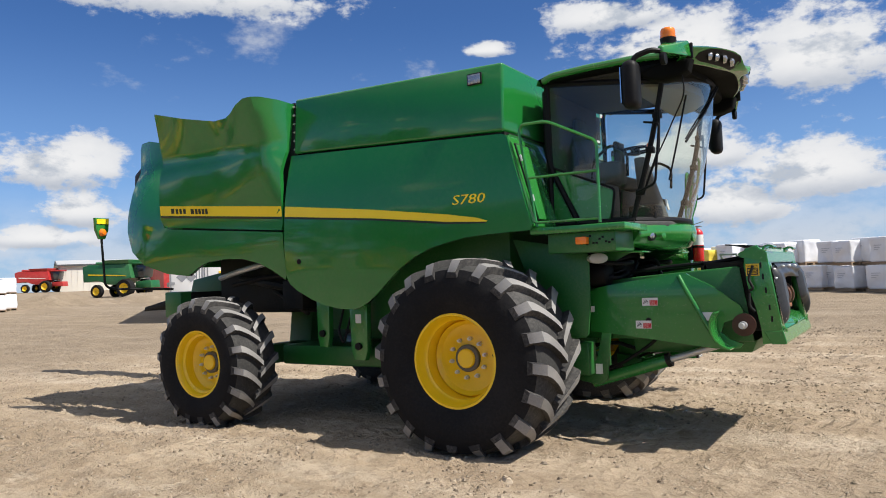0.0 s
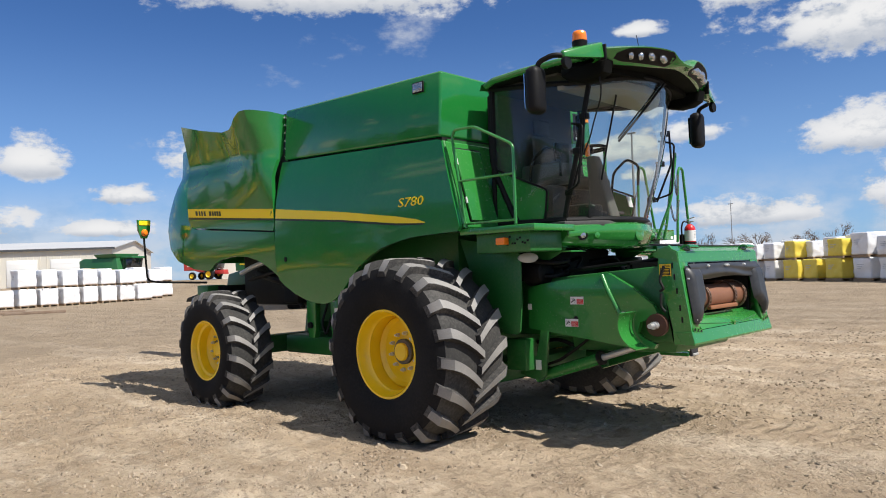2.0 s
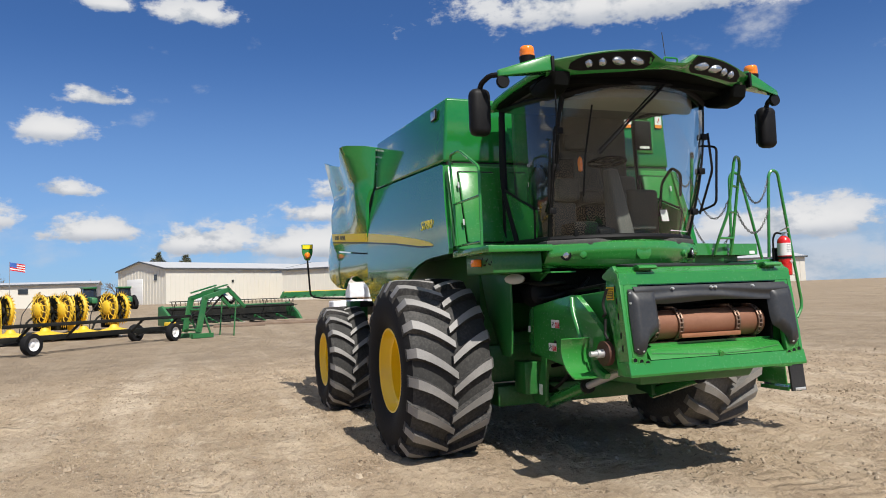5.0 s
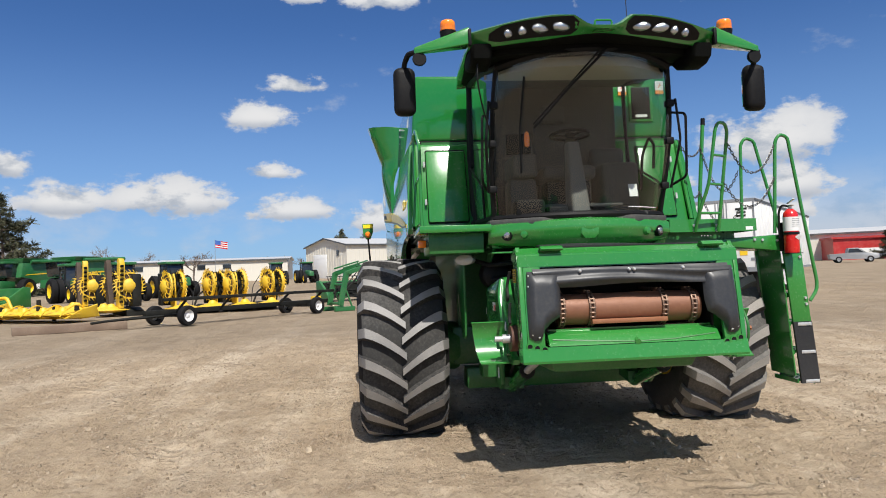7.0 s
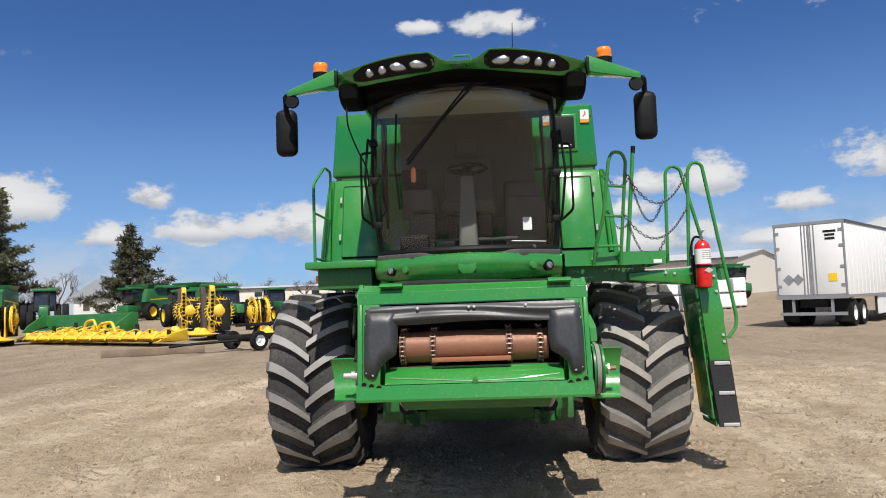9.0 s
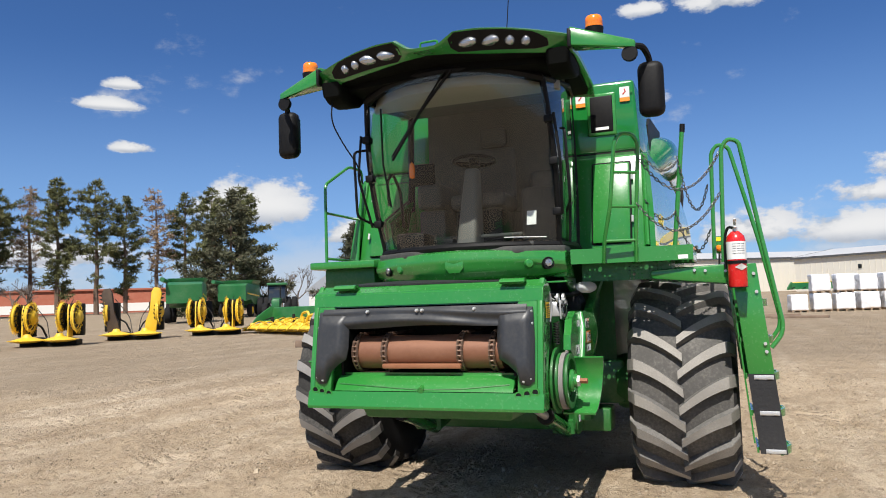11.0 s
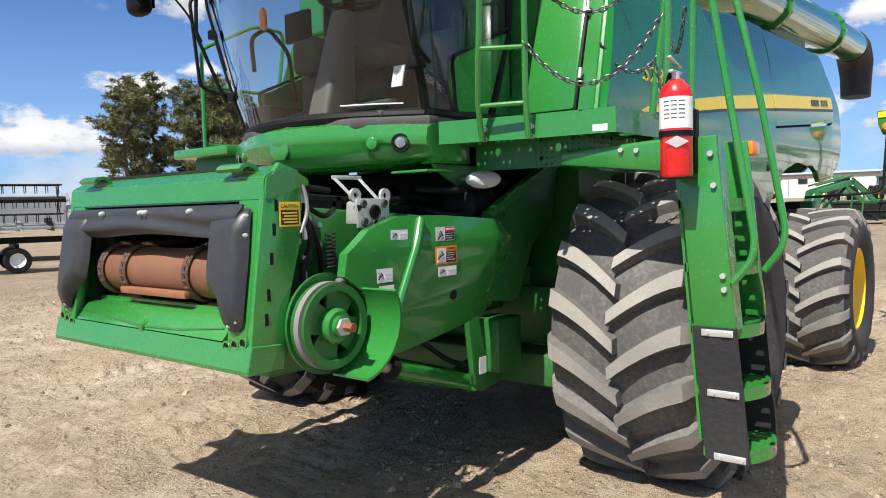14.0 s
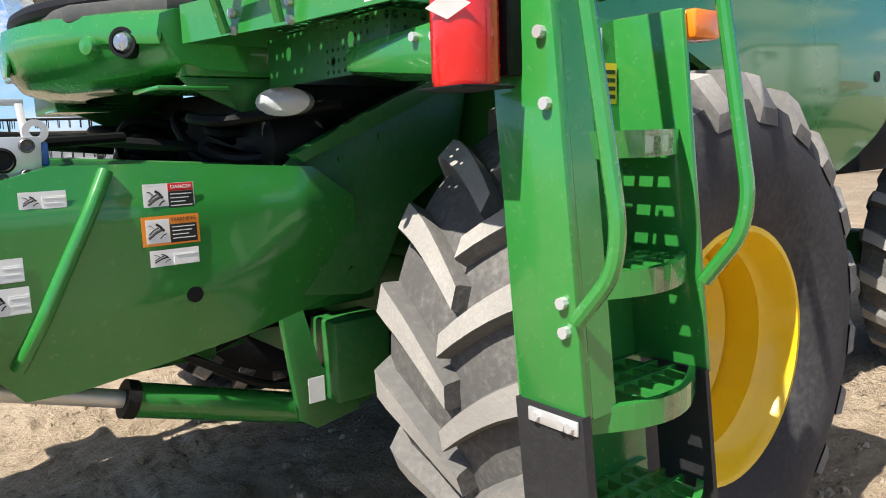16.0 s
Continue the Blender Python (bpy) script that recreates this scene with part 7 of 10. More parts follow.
bm = bmesh.new()
lathe(bm, [(0.0, 0.0), (0.066, 0.0), (0.07, 0.012), (0.07, 0.36), (0.062, 0.39), (0.038, 0.415), (0.03, 0.425), (0.0, 0.425)], (0, 0, 0), "z", 28)
ext_part("cylinder", bm, RED)
bm = bmesh.new()
lathe(bm, [(0.0705, 0.21), (0.0712, 0.21), (0.0712, 0.345), (0.0705, 0.345)], (0, 0, 0), "z", 28, closed=True)
lab = ext_part("label_band", bm, LABEL_W, "white instruction label")
bm = bmesh.new()
for k in range(3):
    for j in range(5):
        t = -0.2 + 0.45 * k + 0.0 * j
        z = 0.325 - 0.018 * j
        c = Vector((0.0716 * math.cos(t), 0.0716 * math.sin(t), z))
        e = Vector((-math.sin(t), math.cos(t), 0))
        n = Vector((math.cos(t), math.sin(t), 0)) * 0.0012
        hexa(bm, [c - e * 0.013 - n, c + e * 0.013 - n, c + e * 0.013 + n, c - e * 0.013 + n, c - e * 0.013 - n + Vector((0, 0, 0.0028)), c + e * 0.013 - n + Vector((0, 0, 0.0028)), c + e * 0.013 + n + Vector((0, 0, 0.0028)), c - e * 0.013 + n + Vector((0, 0, 0.0028))])
part("label_lines", bm, LABEL_K, lab)
bm = bmesh.new()
c, e, n = Vector((0.0714 * math.cos(0.4), 0.0714 * math.sin(0.4), 0.15)), Vector((-math.sin(0.4), math.cos(0.4), 0)), Vector((math.cos(0.4), math.sin(0.4), 0)) * 0.004
q = [bm.verts.new(c + a * e * 0.05 + Vector((0, 0, b * 0.026)) + n * (1 - abs(a))) for a, b in ((-1, 0), (0, -1), (1, 0), (0, 1))]
bm.faces.new(q)
bmesh.ops.solidify(bm, geom=list(bm.faces), thickness=0.002)
ext_part("diamond_badge", bm, LABEL_W, "white diamond badge")
bm = bmesh.new()
cyl(bm, (0, 0, 0.42), (0, 0, 0.455), 0.018, seg=12)
hexa(bm, [(-0.05, -0.01, 0.45), (0.06, -0.01, 0.45), (0.06, 0.01, 0.45), (-0.05, 0.01, 0.45), (-0.05, -0.01, 0.465), (0.06, -0.01, 0.462), (0.06, 0.01, 0.462), (-0.05, 0.01, 0.465)], 0.003)
hexa(bm, [(-0.045, -0.01, 0.475), (0.075, -0.01, 0.51), (0.075, 0.01, 0.51), (-0.045, 0.01, 0.475), (-0.045, -0.01, 0.485), (0.075, -0.01, 0.52), (0.075, 0.01, 0.52), (-0.045, 0.01, 0.485)], 0.003)
ext_part("valve_handle", bm, STEEL, "steel squeeze handle")
bm = bmesh.new()
tube(bm, [(-0.02, 0.0, 0.45), (-0.06, -0.05, 0.47), (-0.075, -0.075, 0.40), (-0.07, -0.08, 0.15)], 0.011, 8, 0.04)
ext_part("hose", bm, BLACK)
bm = bmesh.new()
lathe(bm, [(0.0705, 0.175), (0.074, 0.175), (0.074, 0.20), (0.0705, 0.20)], (0, 0, 0), "z", 28, closed=True)
box(bm, -0.12, -0.06, -0.06, 0.06, 0.02, 0.30, 0.005)
box(bm, -0.07, 0.07, -0.07, 0.07, -0.006, 0.0, 0.002)
ext_part("bracket", bm, BLACK, "black strap bracket")

# model number on the front shields
for s in (-1, 1):
    ys = side_y(s)
    x, z = -0.07, 2.375
    y = ys(x, z) + s * 0.006
    rot = Matrix.Rotation(math.pi, 4, "Z") if s > 0 else Matrix.Identity(4)
    dz = (ys(x, z + 0.05) - ys(x, z - 0.05)) / 0.1
    tilt = Matrix.Rotation(math.pi / 2 + (math.atan(dz) if s < 0 else -math.atan(dz)), 4, "X")
    text_part("model_number", "S780", 0.135, STRIPE_Y, Matrix.Translation((x, y, z)) @ Matrix.Rotation(math.atan((ys(x + 0.1, z) - ys(x - 0.1, z)) / 0.2), 4, "Z") @ rot @ tilt @ Matrix.Diagonal((1.42, 1, 1, 1)), combine, 0.002, 0.2, "yellow model number")

# ---- ground ----


def ground_material():
    """Dry trodden dirt: packed pale tracks, darker loose patches, crumbs and pebbles of several sizes, pressed treads."""
    m, N, b = material("dry_dirt_gravel", (0.3, 0.24, 0.17), 0.95, spec=0.12)
    co = N("ShaderNodeNewGeometry").outputs["Position"]

    def turned(angle, sx, sy):
        mp = N("ShaderNodeMapping")
        mp.inputs["Rotation"].default_value = (0, 0, radians(angle))
        mp.inputs["Scale"].default_value = (sx, sy, 1)
        N.link(co, mp.inputs["Vector"])
        return mp.outputs[0]

    def cells(scale, vec=None):
        v = N("ShaderNodeTexVoronoi", i_Scale=scale)
        N.link(co if vec is None else vec, v.inputs["Vector"])
        s = N("ShaderNodeSeparateColor")
        N.link(v.outputs["Color"], s.inputs[0])
        return v.outputs["Distance"], s.outputs[0], s.outputs[1]

    tracks = N.noise(turned(-28, 0.10, 0.9), 0.9, 6, 0.6)
    across = N.noise(turned(82, 0.09, 1.0), 1.3, 6, 0.62)
    broad, mid = N.noise(co, 0.22, 5, 0.6), N.noise(co, 1.7, 6, 0.68)
    fine, grit = N.noise(co, 9, 8, 0.75), N.noise(co, 60, 4, 0.7)
    loose = N.smooth(N.math("ADD", N.noise(co, 0.75, 4, 0.65, 0.6), N.math("MULTIPLY", N.math("SUBTRACT", mid, 0.5), 0.5)), 0.40, 0.62)
    # crumbs: domes of three sizes, each of its own height, thick in the loose patches
    big_d, big_r, big_c = cells(15.0, turned(20, 1.0, 1.35))
    med_d, med_r, med_c = cells(34.0)
    sml_d, sml_r, sml_c = cells(78.0)
    big = N.math("MULTIPLY", N.smooth(big_d, 0.50, 0.10), N.math("MULTIPLY", N.smooth(big_r, 0.62, 0.95), loose))
    med = N.math("MULTIPLY", N.smooth(med_d, 0.52, 0.08), N.math("MULTIPLY", N.smooth(med_r, 0.45, 0.95), N.math("MULTIPLY_ADD", loose, 0.75, 0.25)))
    sml = N.math("MULTIPLY", N.smooth(sml_d, 0.55, 0.05), N.math("MULTIPLY", N.smooth(sml_r, 0.3, 1.0), N.math("MULTIPLY_ADD", loose, 0.6, 0.4)))
    # bar treads pressed along the wheel tracks
    ts = N("ShaderNodeSeparateXYZ")
    N.link(turned(-28, 1, 1), ts.inputs[0])
    off = N.math("PINGPONG", N.math("MULTIPLY_ADD", N.noise(co, 0.15, 2), 1.5, ts.outputs[1]), 1.35)
    bars = N.smooth(N.math("PINGPONG", N.math("MULTIPLY_ADD", off, 4.0, N.math("MULTIPLY", ts.outputs[0], 4.2)), 0.5), 0.10, 0.40)
    tread = N.math("MULTIPLY", N.math("MULTIPLY", bars, N.smooth(off, 0.38, 0.30)), N.smooth(N.noise(co, 0.5, 3), 0.42, 0.55))
    sep = N("ShaderNodeSeparateXYZ")
    N.link(co, sep.inputs[0])
    dx, dy = N.math("ADD", sep.outputs[0], 1.0), sep.outputs[1]
    away = N.math("SQRT", N.math("ADD", N.math("MULTIPLY", dx, dx), N.math("MULTIPLY", dy, dy)))
    packed = N.smooth(N.math("MULTIPLY_ADD", broad, 8.0, away), 11.0, 19.0)
    col = N.mix(N.smooth(broad, 0.35, 0.65), (0.404, 0.313, 0.212, 1), (0.482, 0.378, 0.264, 1))
    col = N.mix(N.math("MULTIPLY", N.smooth(tracks, 0.46, 0.64), 0.85), col, (0.568, 0.468, 0.349, 1))
    col = N.mix(N.math("MULTIPLY", N.smooth(across, 0.52, 0.68), 0.55), col, (0.310, 0.230, 0.149, 1))
    col = N.mix(N.math("MULTIPLY", loose, 0.42), col, (0.310, 0.231, 0.154, 1))
    col = N.mix(N.math("MULTIPLY", N.smooth(mid, 0.54, 0.68), 0.5), col, (0.258, 0.187, 0.120, 1))
    col = N.mix(N.math("MULTIPLY", N.smooth(mid, 0.44, 0.32), 0.45), col, (0.602, 0.501, 0.378, 1))
    # fine and grit darks: soil tone plus shade between crumbs, put into colour
    col = N.mix(N.math("MULTIPLY", N.smooth(fine, 0.52, 0.62), 0.55), col, (0.232, 0.170, 0.116, 1))
    col = N.mix(N.math("MULTIPLY", N.smooth(grit, 0.58, 0.70), 0.45), col, (0.550, 0.472, 0.373, 1))
    col = N.mix(N.math("MULTIPLY", N.smooth(grit, 0.42, 0.30), 0.5), col, (0.172, 0.128, 0.087, 1))
    for dome, tint, k in ((big, big_c, 0.8), (med, med_c, 0.75), (sml, sml_c, 0.6)):
        col = N.mix(N.math("MULTIPLY", N.smooth(dome, 0.05, 0.4), k), col, N.mix(tint, (0.258, 0.191, 0.124, 1), (0.533, 0.446, 0.340, 1)))
    col = N.mix(N.math("MULTIPLY", packed, 0.62), col, (0.219, 0.173, 0.122, 1))
    N.link(col, b.inputs["Base Color"])
    h = N.math("MULTIPLY_ADD", tread, 0.30, N.math("MULTIPLY", mid, 1.1))
    h = N.math("MULTIPLY_ADD", across, 0.9, h)
    for v, k in ((fine, 0.5), (grit, 0.16), (big, 0.42), (med, 0.24), (sml, 0.10)):
        h = N.math("MULTIPLY_ADD", v, k, h)
    bp = N("ShaderNodeBump", i_Strength=1.0, i_Distance=0.10)
    N.link(h, bp.inputs["Height"])
    N.link(bp.outputs[0], b.inputs["Normal"])
    return m


DIRT = ground_material()


def rough_ground(x, y):
    """Small ruts and clods near the machine, fading out with distance."""
    r = math.hypot(x - 2.0, y + 0.5)
    z = ground_height(x, y)
    if r < 30:
        n = noise.noise(Vector((x * 0.9, y * 0.9, 0.3))) * 0.018
        u, w = 0.88 * x - 0.47 * y, 0.47 * x + 0.88 * y
        n += 0.026 * noise.noise(Vector((u * 0.35, w * 3.4, 9.0)))
        n += 0.018 * noise.noise(Vector((x * 4.6, y * 0.4 + x * 0.3, 3.0)))
        if r < 17:
            k = min(1.0, (17 - r) / 5)
            c = noise.noise(Vector((x * 4.3, y * 4.3, 4.0)))
            d = noise.noise(Vector((x * 10.0, y * 10.0, 7.0)))
            n += k * (0.016 * c + 0.034 * max(0.0, d - 0.05) + 0.010 * d)
        z += n * min(1.0, max(0.0, (30 - r) / 12)) - 0.006
    return z


rad = [0.5]
while rad[-1] < 15:
    rad.append(rad[-1] + 0.05 + 0.0012 * rad[-1])
while rad[-1] < 26:
    rad.append(rad[-1] * 1.025)
while rad[-1] < 3000:
    rad.append(rad[-1] * 1.16 + 0.2)
SEG = 760
cx, cy = 2.0, -0.5
turn = [(math.cos(2 * math.pi * k / SEG), math.sin(2 * math.pi * k / SEG)) for k in range(SEG)]
verts = [(cx + r * c, cy + r * s, rough_ground(cx + r * c, cy + r * s)) for r in rad for c, s in turn] + [(cx, cy, 0.0)]
faces = [(SEG * len(rad), k, (k + 1) % SEG) for k in range(SEG)]
faces += [(i * SEG + k, (i + 1) * SEG + k, (i + 1) * SEG + (k + 1) % SEG, i * SEG + (k + 1) % SEG) for i in range(len(rad) - 1) for k in range(SEG)]
me = bpy.data.meshes.new("ground")
me.from_pydata(verts, [], faces)
me.materials.append(DIRT)
me.polygons.foreach_set("use_smooth", [True] * len(me.polygons))
ground = new("ground", me)
tagged(ground, "dry tan dirt yard with gravel, ruts and wheel tracks", "ground", kind="structure")

# ---- trees ----
BARK = worn("pine_bark", (0.13, 0.085, 0.06), rough=0.9, dusty=0.2, vary=0.3, bump=0.4)
TWIG = worn("bare_twigs", (0.17, 0.135, 0.11), rough=0.9, dusty=0.1, vary=0.2)


def leaf_material(name, dark, light):
    m, N, b = material(name, dark, 0.75, spec=0.2)
    g = N("ShaderNodeNewGeometry")
    col = N.mix(g.outputs["Random Per Island"], (*dark, 1), (*light, 1))
    N.link(col, b.inputs["Base Color"])
    return m


NEEDLE = leaf_material("pine_needles", (0.060, 0.072, 0.032), (0.215, 0.215, 0.095))
NEEDLE_BROWN = leaf_material("dry_pine_needles", (0.20, 0.14, 0.09), (0.38, 0.27, 0.17))
SPRUCE = leaf_material("spruce_needles", (0.040, 0.046, 0.028), (0.135, 0.132, 0.078))


def clump(verts, faces, c, r, n, up=0.3):
    """A tuft of small pointed leaves round a point."""
    for _ in range(n):
        d = Vector((random.gauss(0, 1), random.gauss(0, 1), random.gauss(0, 0.7) + up)).normalized()
        s = Vector((random.gauss(0, 1), random.gauss(0, 1), random.gauss(0, 1))).cross(d).normalized()
        o = c + d * r * random.uniform(0.0, 0.5)
        ln, w = r * random.uniform(0.5, 1.0), r * random.uniform(0.07, 0.14)
        k = len(verts)
        verts += [o - s * w, o + s * w, o + d * ln + s * w * 0.4, o + d * ln - s * w * 0.4]
        faces.append((k, k + 1, k + 2, k + 3))


def pine(name, label, seed, h, bare, width, leaf, density=1.0, droop=0.0, cone=False):
    """A conifer: tapered trunk, limbs in rough whorls, tufts of needles along them."""
    random.seed(seed)
    e = thing(name, label, "tree", (0, 0, 0), "trees")
    bm = bmesh.new()
    sway = [Vector((random.uniform(-0.02, 0.02) * h * (k / 6), random.uniform(-0.02, 0.02) * h * (k / 6), h * k / 6)) for k in range(7)]
    tube(bm, [Vector((0, 0, -0.4))] + sway, [0.022 * h] + [0.02 * h * (1 - k / 6.6) for k in range(7)], 7)
    verts, faces = [], []
    z = h * bare * 0.55
    while z < h * 0.985:
        f = z / h
        axis = sway[min(int(f * 6), 5)].lerp(sway[min(int(f * 6) + 1, 6)], f * 6 - int(f * 6))
        inside = (f - bare) / (1 - bare)
        if cone:
            reach = width * (1.02 - f) ** 0.8
        else:
            reach = width * (max(0.0, math.sin(math.pi * min(max(inside * 0.86 + 0.14, 0.02), 1.0))) ** 0.7) if inside > 0 else width * 0.5
        tier = random.uniform(0.55, 1.15)
        for _ in range(3 if inside < 0 else 4):
            if inside < 0 and random.random() < 0.72:
                continue
            t, ln = random.uniform(0, 2 * math.pi), reach * tier * random.uniform(0.5, 1.2)
            d = Vector((math.cos(t), math.sin(t), random.uniform(-0.15, 0.45) - droop))
            tip = axis + d * ln
            mid = axis + d * ln * 0.55 + Vector((0, 0, -0.05 * ln))
            tube(bm, [axis, mid, tip], [0.005 * h * (1.1 - f), 0.003 * h * (1.1 - f), 0.012], 4, cap=False)
            n = max(2, int(ln * 2.6 * density))
            for j in range(n):
                u = 0.42 + 0.65 * (j + random.random()) / n
                p = axis.lerp(mid, min(u / 0.55, 1)) if u < 0.55 else mid.lerp(tip, (u - 0.55) / 0.45)
                p = p + Vector((random.gauss(0, 0.16), random.gauss(0, 0.16), random.gauss(0.05, 0.14))) * (0.6 + 0.4 * ln / width)
                clump(verts, faces, p, random.uniform(0.28, 0.62), int(15 * density) + 5)
        z += h * random.uniform(0.020, 0.042)
    part("trunk", bm, BARK, e)
    me = bpy.data.meshes.new("crown")
    me.from_pydata([tuple(v) for v in verts], [], faces)
    me.materials.append(leaf)
    crown = new("crown", me)
    crown.parent = e
    return e


def bare_tree(label, seed, h):
    random.seed(seed)
    e = thing("bare_tree", label, "tree", (0, 0, 0), "bare trees")
    bm = bmesh.new()

    def grow(p, d, ln, r, depth):
        q = p + d * ln
        tube(bm, [p, p.lerp(q, 0.5) + Vector((random.gauss(0, 0.04), random.gauss(0, 0.04), 0)) * ln, q], [r, r * 0.85, r * 0.65], 5 if depth > 3 else 3, cap=False)
        if depth == 0:
            return
        for _ in range(3 if depth > 1 else 4):
            nd = (d + Vector((random.gauss(0, 0.55), random.gauss(0, 0.55), random.gauss(0.12, 0.3)))).normalized()
            grow(p.lerp(q, random.uniform(0.45, 1.0)), nd, ln * random.uniform(0.55, 0.8), r * 0.58, depth - 1)

    grow(Vector((0, 0, -0.3)), Vector((0, 0, 1)), h * 0.33, h * 0.018, 5)
    part("crown", bm, TWIG, e)
    return e


def plant(proto, x, y, turn=0.0, size=1.0):
    c = copy_thing(proto, pose(x, y, ground_height(x, y), 0, 0, turn) @ Matrix.Scale(size, 4))
    c.scale = (size,) * 3
    return c


def settle_first(proto, x, y, turn=0.0, size=1.0):
    proto.matrix_basis = pose(x, y, ground_height(x, y), 0, 0, turn)
    proto.scale = (size,) * 3


P1 = pine("pine", "tall dark green pine with bare lower trunk", 1, 18.0, 0.20, 3.3, NEEDLE, 1.35)
P2 = pine("pine", "tall dark green pine with open crown", 2, 18.0, 0.36, 3.1, NEEDLE, 1.2)
P3 = pine("pine", "broad dense dark green pine", 3, 17.5, 0.10, 3.9, NEEDLE, 1.35)
P4 = pine("dry_pine", "thin pine with dry brown needles", 4, 17.5, 0.30, 2.8, NEEDLE_BROWN, 0.7)
P5 = pine("spruce", "tall dark drooping spruce by the yard", 5, 12.0, 0.03, 6.2, SPRUCE, 1.25, 0.22, True)
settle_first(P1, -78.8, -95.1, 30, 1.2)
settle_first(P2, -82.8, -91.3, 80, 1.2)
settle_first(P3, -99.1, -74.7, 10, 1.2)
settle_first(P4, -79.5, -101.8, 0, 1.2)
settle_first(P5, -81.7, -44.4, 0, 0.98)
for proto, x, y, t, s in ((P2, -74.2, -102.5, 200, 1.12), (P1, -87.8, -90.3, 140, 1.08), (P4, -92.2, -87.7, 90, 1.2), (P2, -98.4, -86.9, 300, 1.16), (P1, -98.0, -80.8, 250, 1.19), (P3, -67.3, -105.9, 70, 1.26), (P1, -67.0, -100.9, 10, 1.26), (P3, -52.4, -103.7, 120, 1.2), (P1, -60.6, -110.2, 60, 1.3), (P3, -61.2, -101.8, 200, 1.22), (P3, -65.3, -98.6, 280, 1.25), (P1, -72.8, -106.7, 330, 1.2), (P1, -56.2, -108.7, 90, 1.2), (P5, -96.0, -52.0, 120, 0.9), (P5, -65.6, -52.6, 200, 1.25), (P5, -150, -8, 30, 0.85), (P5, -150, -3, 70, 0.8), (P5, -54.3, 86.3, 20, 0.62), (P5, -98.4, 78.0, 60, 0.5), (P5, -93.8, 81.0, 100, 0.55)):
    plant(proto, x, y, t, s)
B1 = bare_tree("bare leafless tree at the yard's edge", 21, 9.0)
B2 = bare_tree("bare leafless tree with fine twigs", 22, 10.0)
B3 = bare_tree("bare leafless bushy tree", 23, 7.5)
settle_first(B1, -108, -42, 0)
settle_first(B2, -104, -52, 0)
settle_first(B3, -100, -60, 0)
random.seed(31)
spots = [(-94, -64), (-112, -30), (-150, -45), (-155, -38), (-152, -30), (-158, -25), (-160, -52), (-148, -70), (-104, -62), (-100, -50), (-182, 56), (-178, 62), (-187, 50)]
spots += [(-96 + 3.4 * k + random.uniform(-2, 2), 178 - 1.6 * k + random.uniform(-6, 6)) for k in range(18)]
spots += [(-60 - 1.5 * k + random.uniform(-3, 3), -106 + 2.0 * k + random.uniform(-4, 4)) for k in range(8)]
spots += [(-5 + 2.2 * k + random.uniform(-1, 1), -140 + random.uniform(-4, 4)) for k in range(6)]
spots += [(-178 + random.uniform(-6, 6), -108 + 3.6 * k + random.uniform(-2, 2)) for k in range(26)]
spots += [(-128, -53), (-97, -63), (-101, -68), (-92, -66)]
for k, (x, y) in enumerate(spots):
    plant((B1, B2, B3)[k % 3], x, y, random.uniform(0, 360), random.uniform(0.75, 1.15))

# ---- loose stones and clods near the machine ----
random.seed(77)
verts, faces = [], []
for _ in range(115000):
    r, t = 1.5 + 12.5 * random.random() ** 0.7, random.uniform(0, 2 * math.pi)
    x, y = 2.8 + r * math.cos(t), -0.8 + r * math.sin(t)
    if noise.noise(Vector((x * 0.7, y * 0.7, 2.0))) + 0.6 * noise.noise(Vector((x * 2.6, y * 2.6, 5.0))) < random.uniform(-0.25, 0.45):
        continue
    s = 0.0045 + 0.019 * random.random() ** 3.0
    if random.random() < 0.02:
        s *= 1.8
    z = rough_ground(x, y)
    k, a = len(verts), random.uniform(0, 6.28)
    sx, sy, sides = s * random.uniform(0.8, 1.7), s * random.uniform(0.7, 1.2), 5 if s > 0.009 else 4
    step = 2 * math.pi / sides
    for j in range(sides):
        q = a + j * step
        verts.append((x + sx * math.cos(q) * random.uniform(0.8, 1.15), y + sy * math.sin(q), z - 0.004))
    if sides == 4:
        verts.append((x + sx * random.uniform(-0.35, 0.35), y + sy * random.uniform(-0.35, 0.35), z + s * random.uniform(0.6, 1.0)))
        faces += [(k + j, k + (j + 1) % 4, k + 4) for j in range(4)]
        continue
    for j in range(5):
        q = a + j * step + 0.3
        verts.append((x + 0.6 * sx * math.cos(q), y + 0.6 * sy * math.sin(q), z + s * random.uniform(0.45, 1.0)))
    faces += [(k + j, k + (j + 1) % 5, k + 5 + (j + 1) % 5, k + 5 + j) for j in range(5)] + [tuple(range(k + 5, k + 10))]
me = bpy.data.meshes.new("gravel")
me.from_pydata(verts, [], faces)
me.materials.append(leaf_material("gravel_stone", (0.21, 0.16, 0.108), (0.43, 0.35, 0.255)))
gravel = new("gravel", me)
tagged(gravel, "loose tan gravel and clods scattered on the dirt", "gravel", kind="stuff")

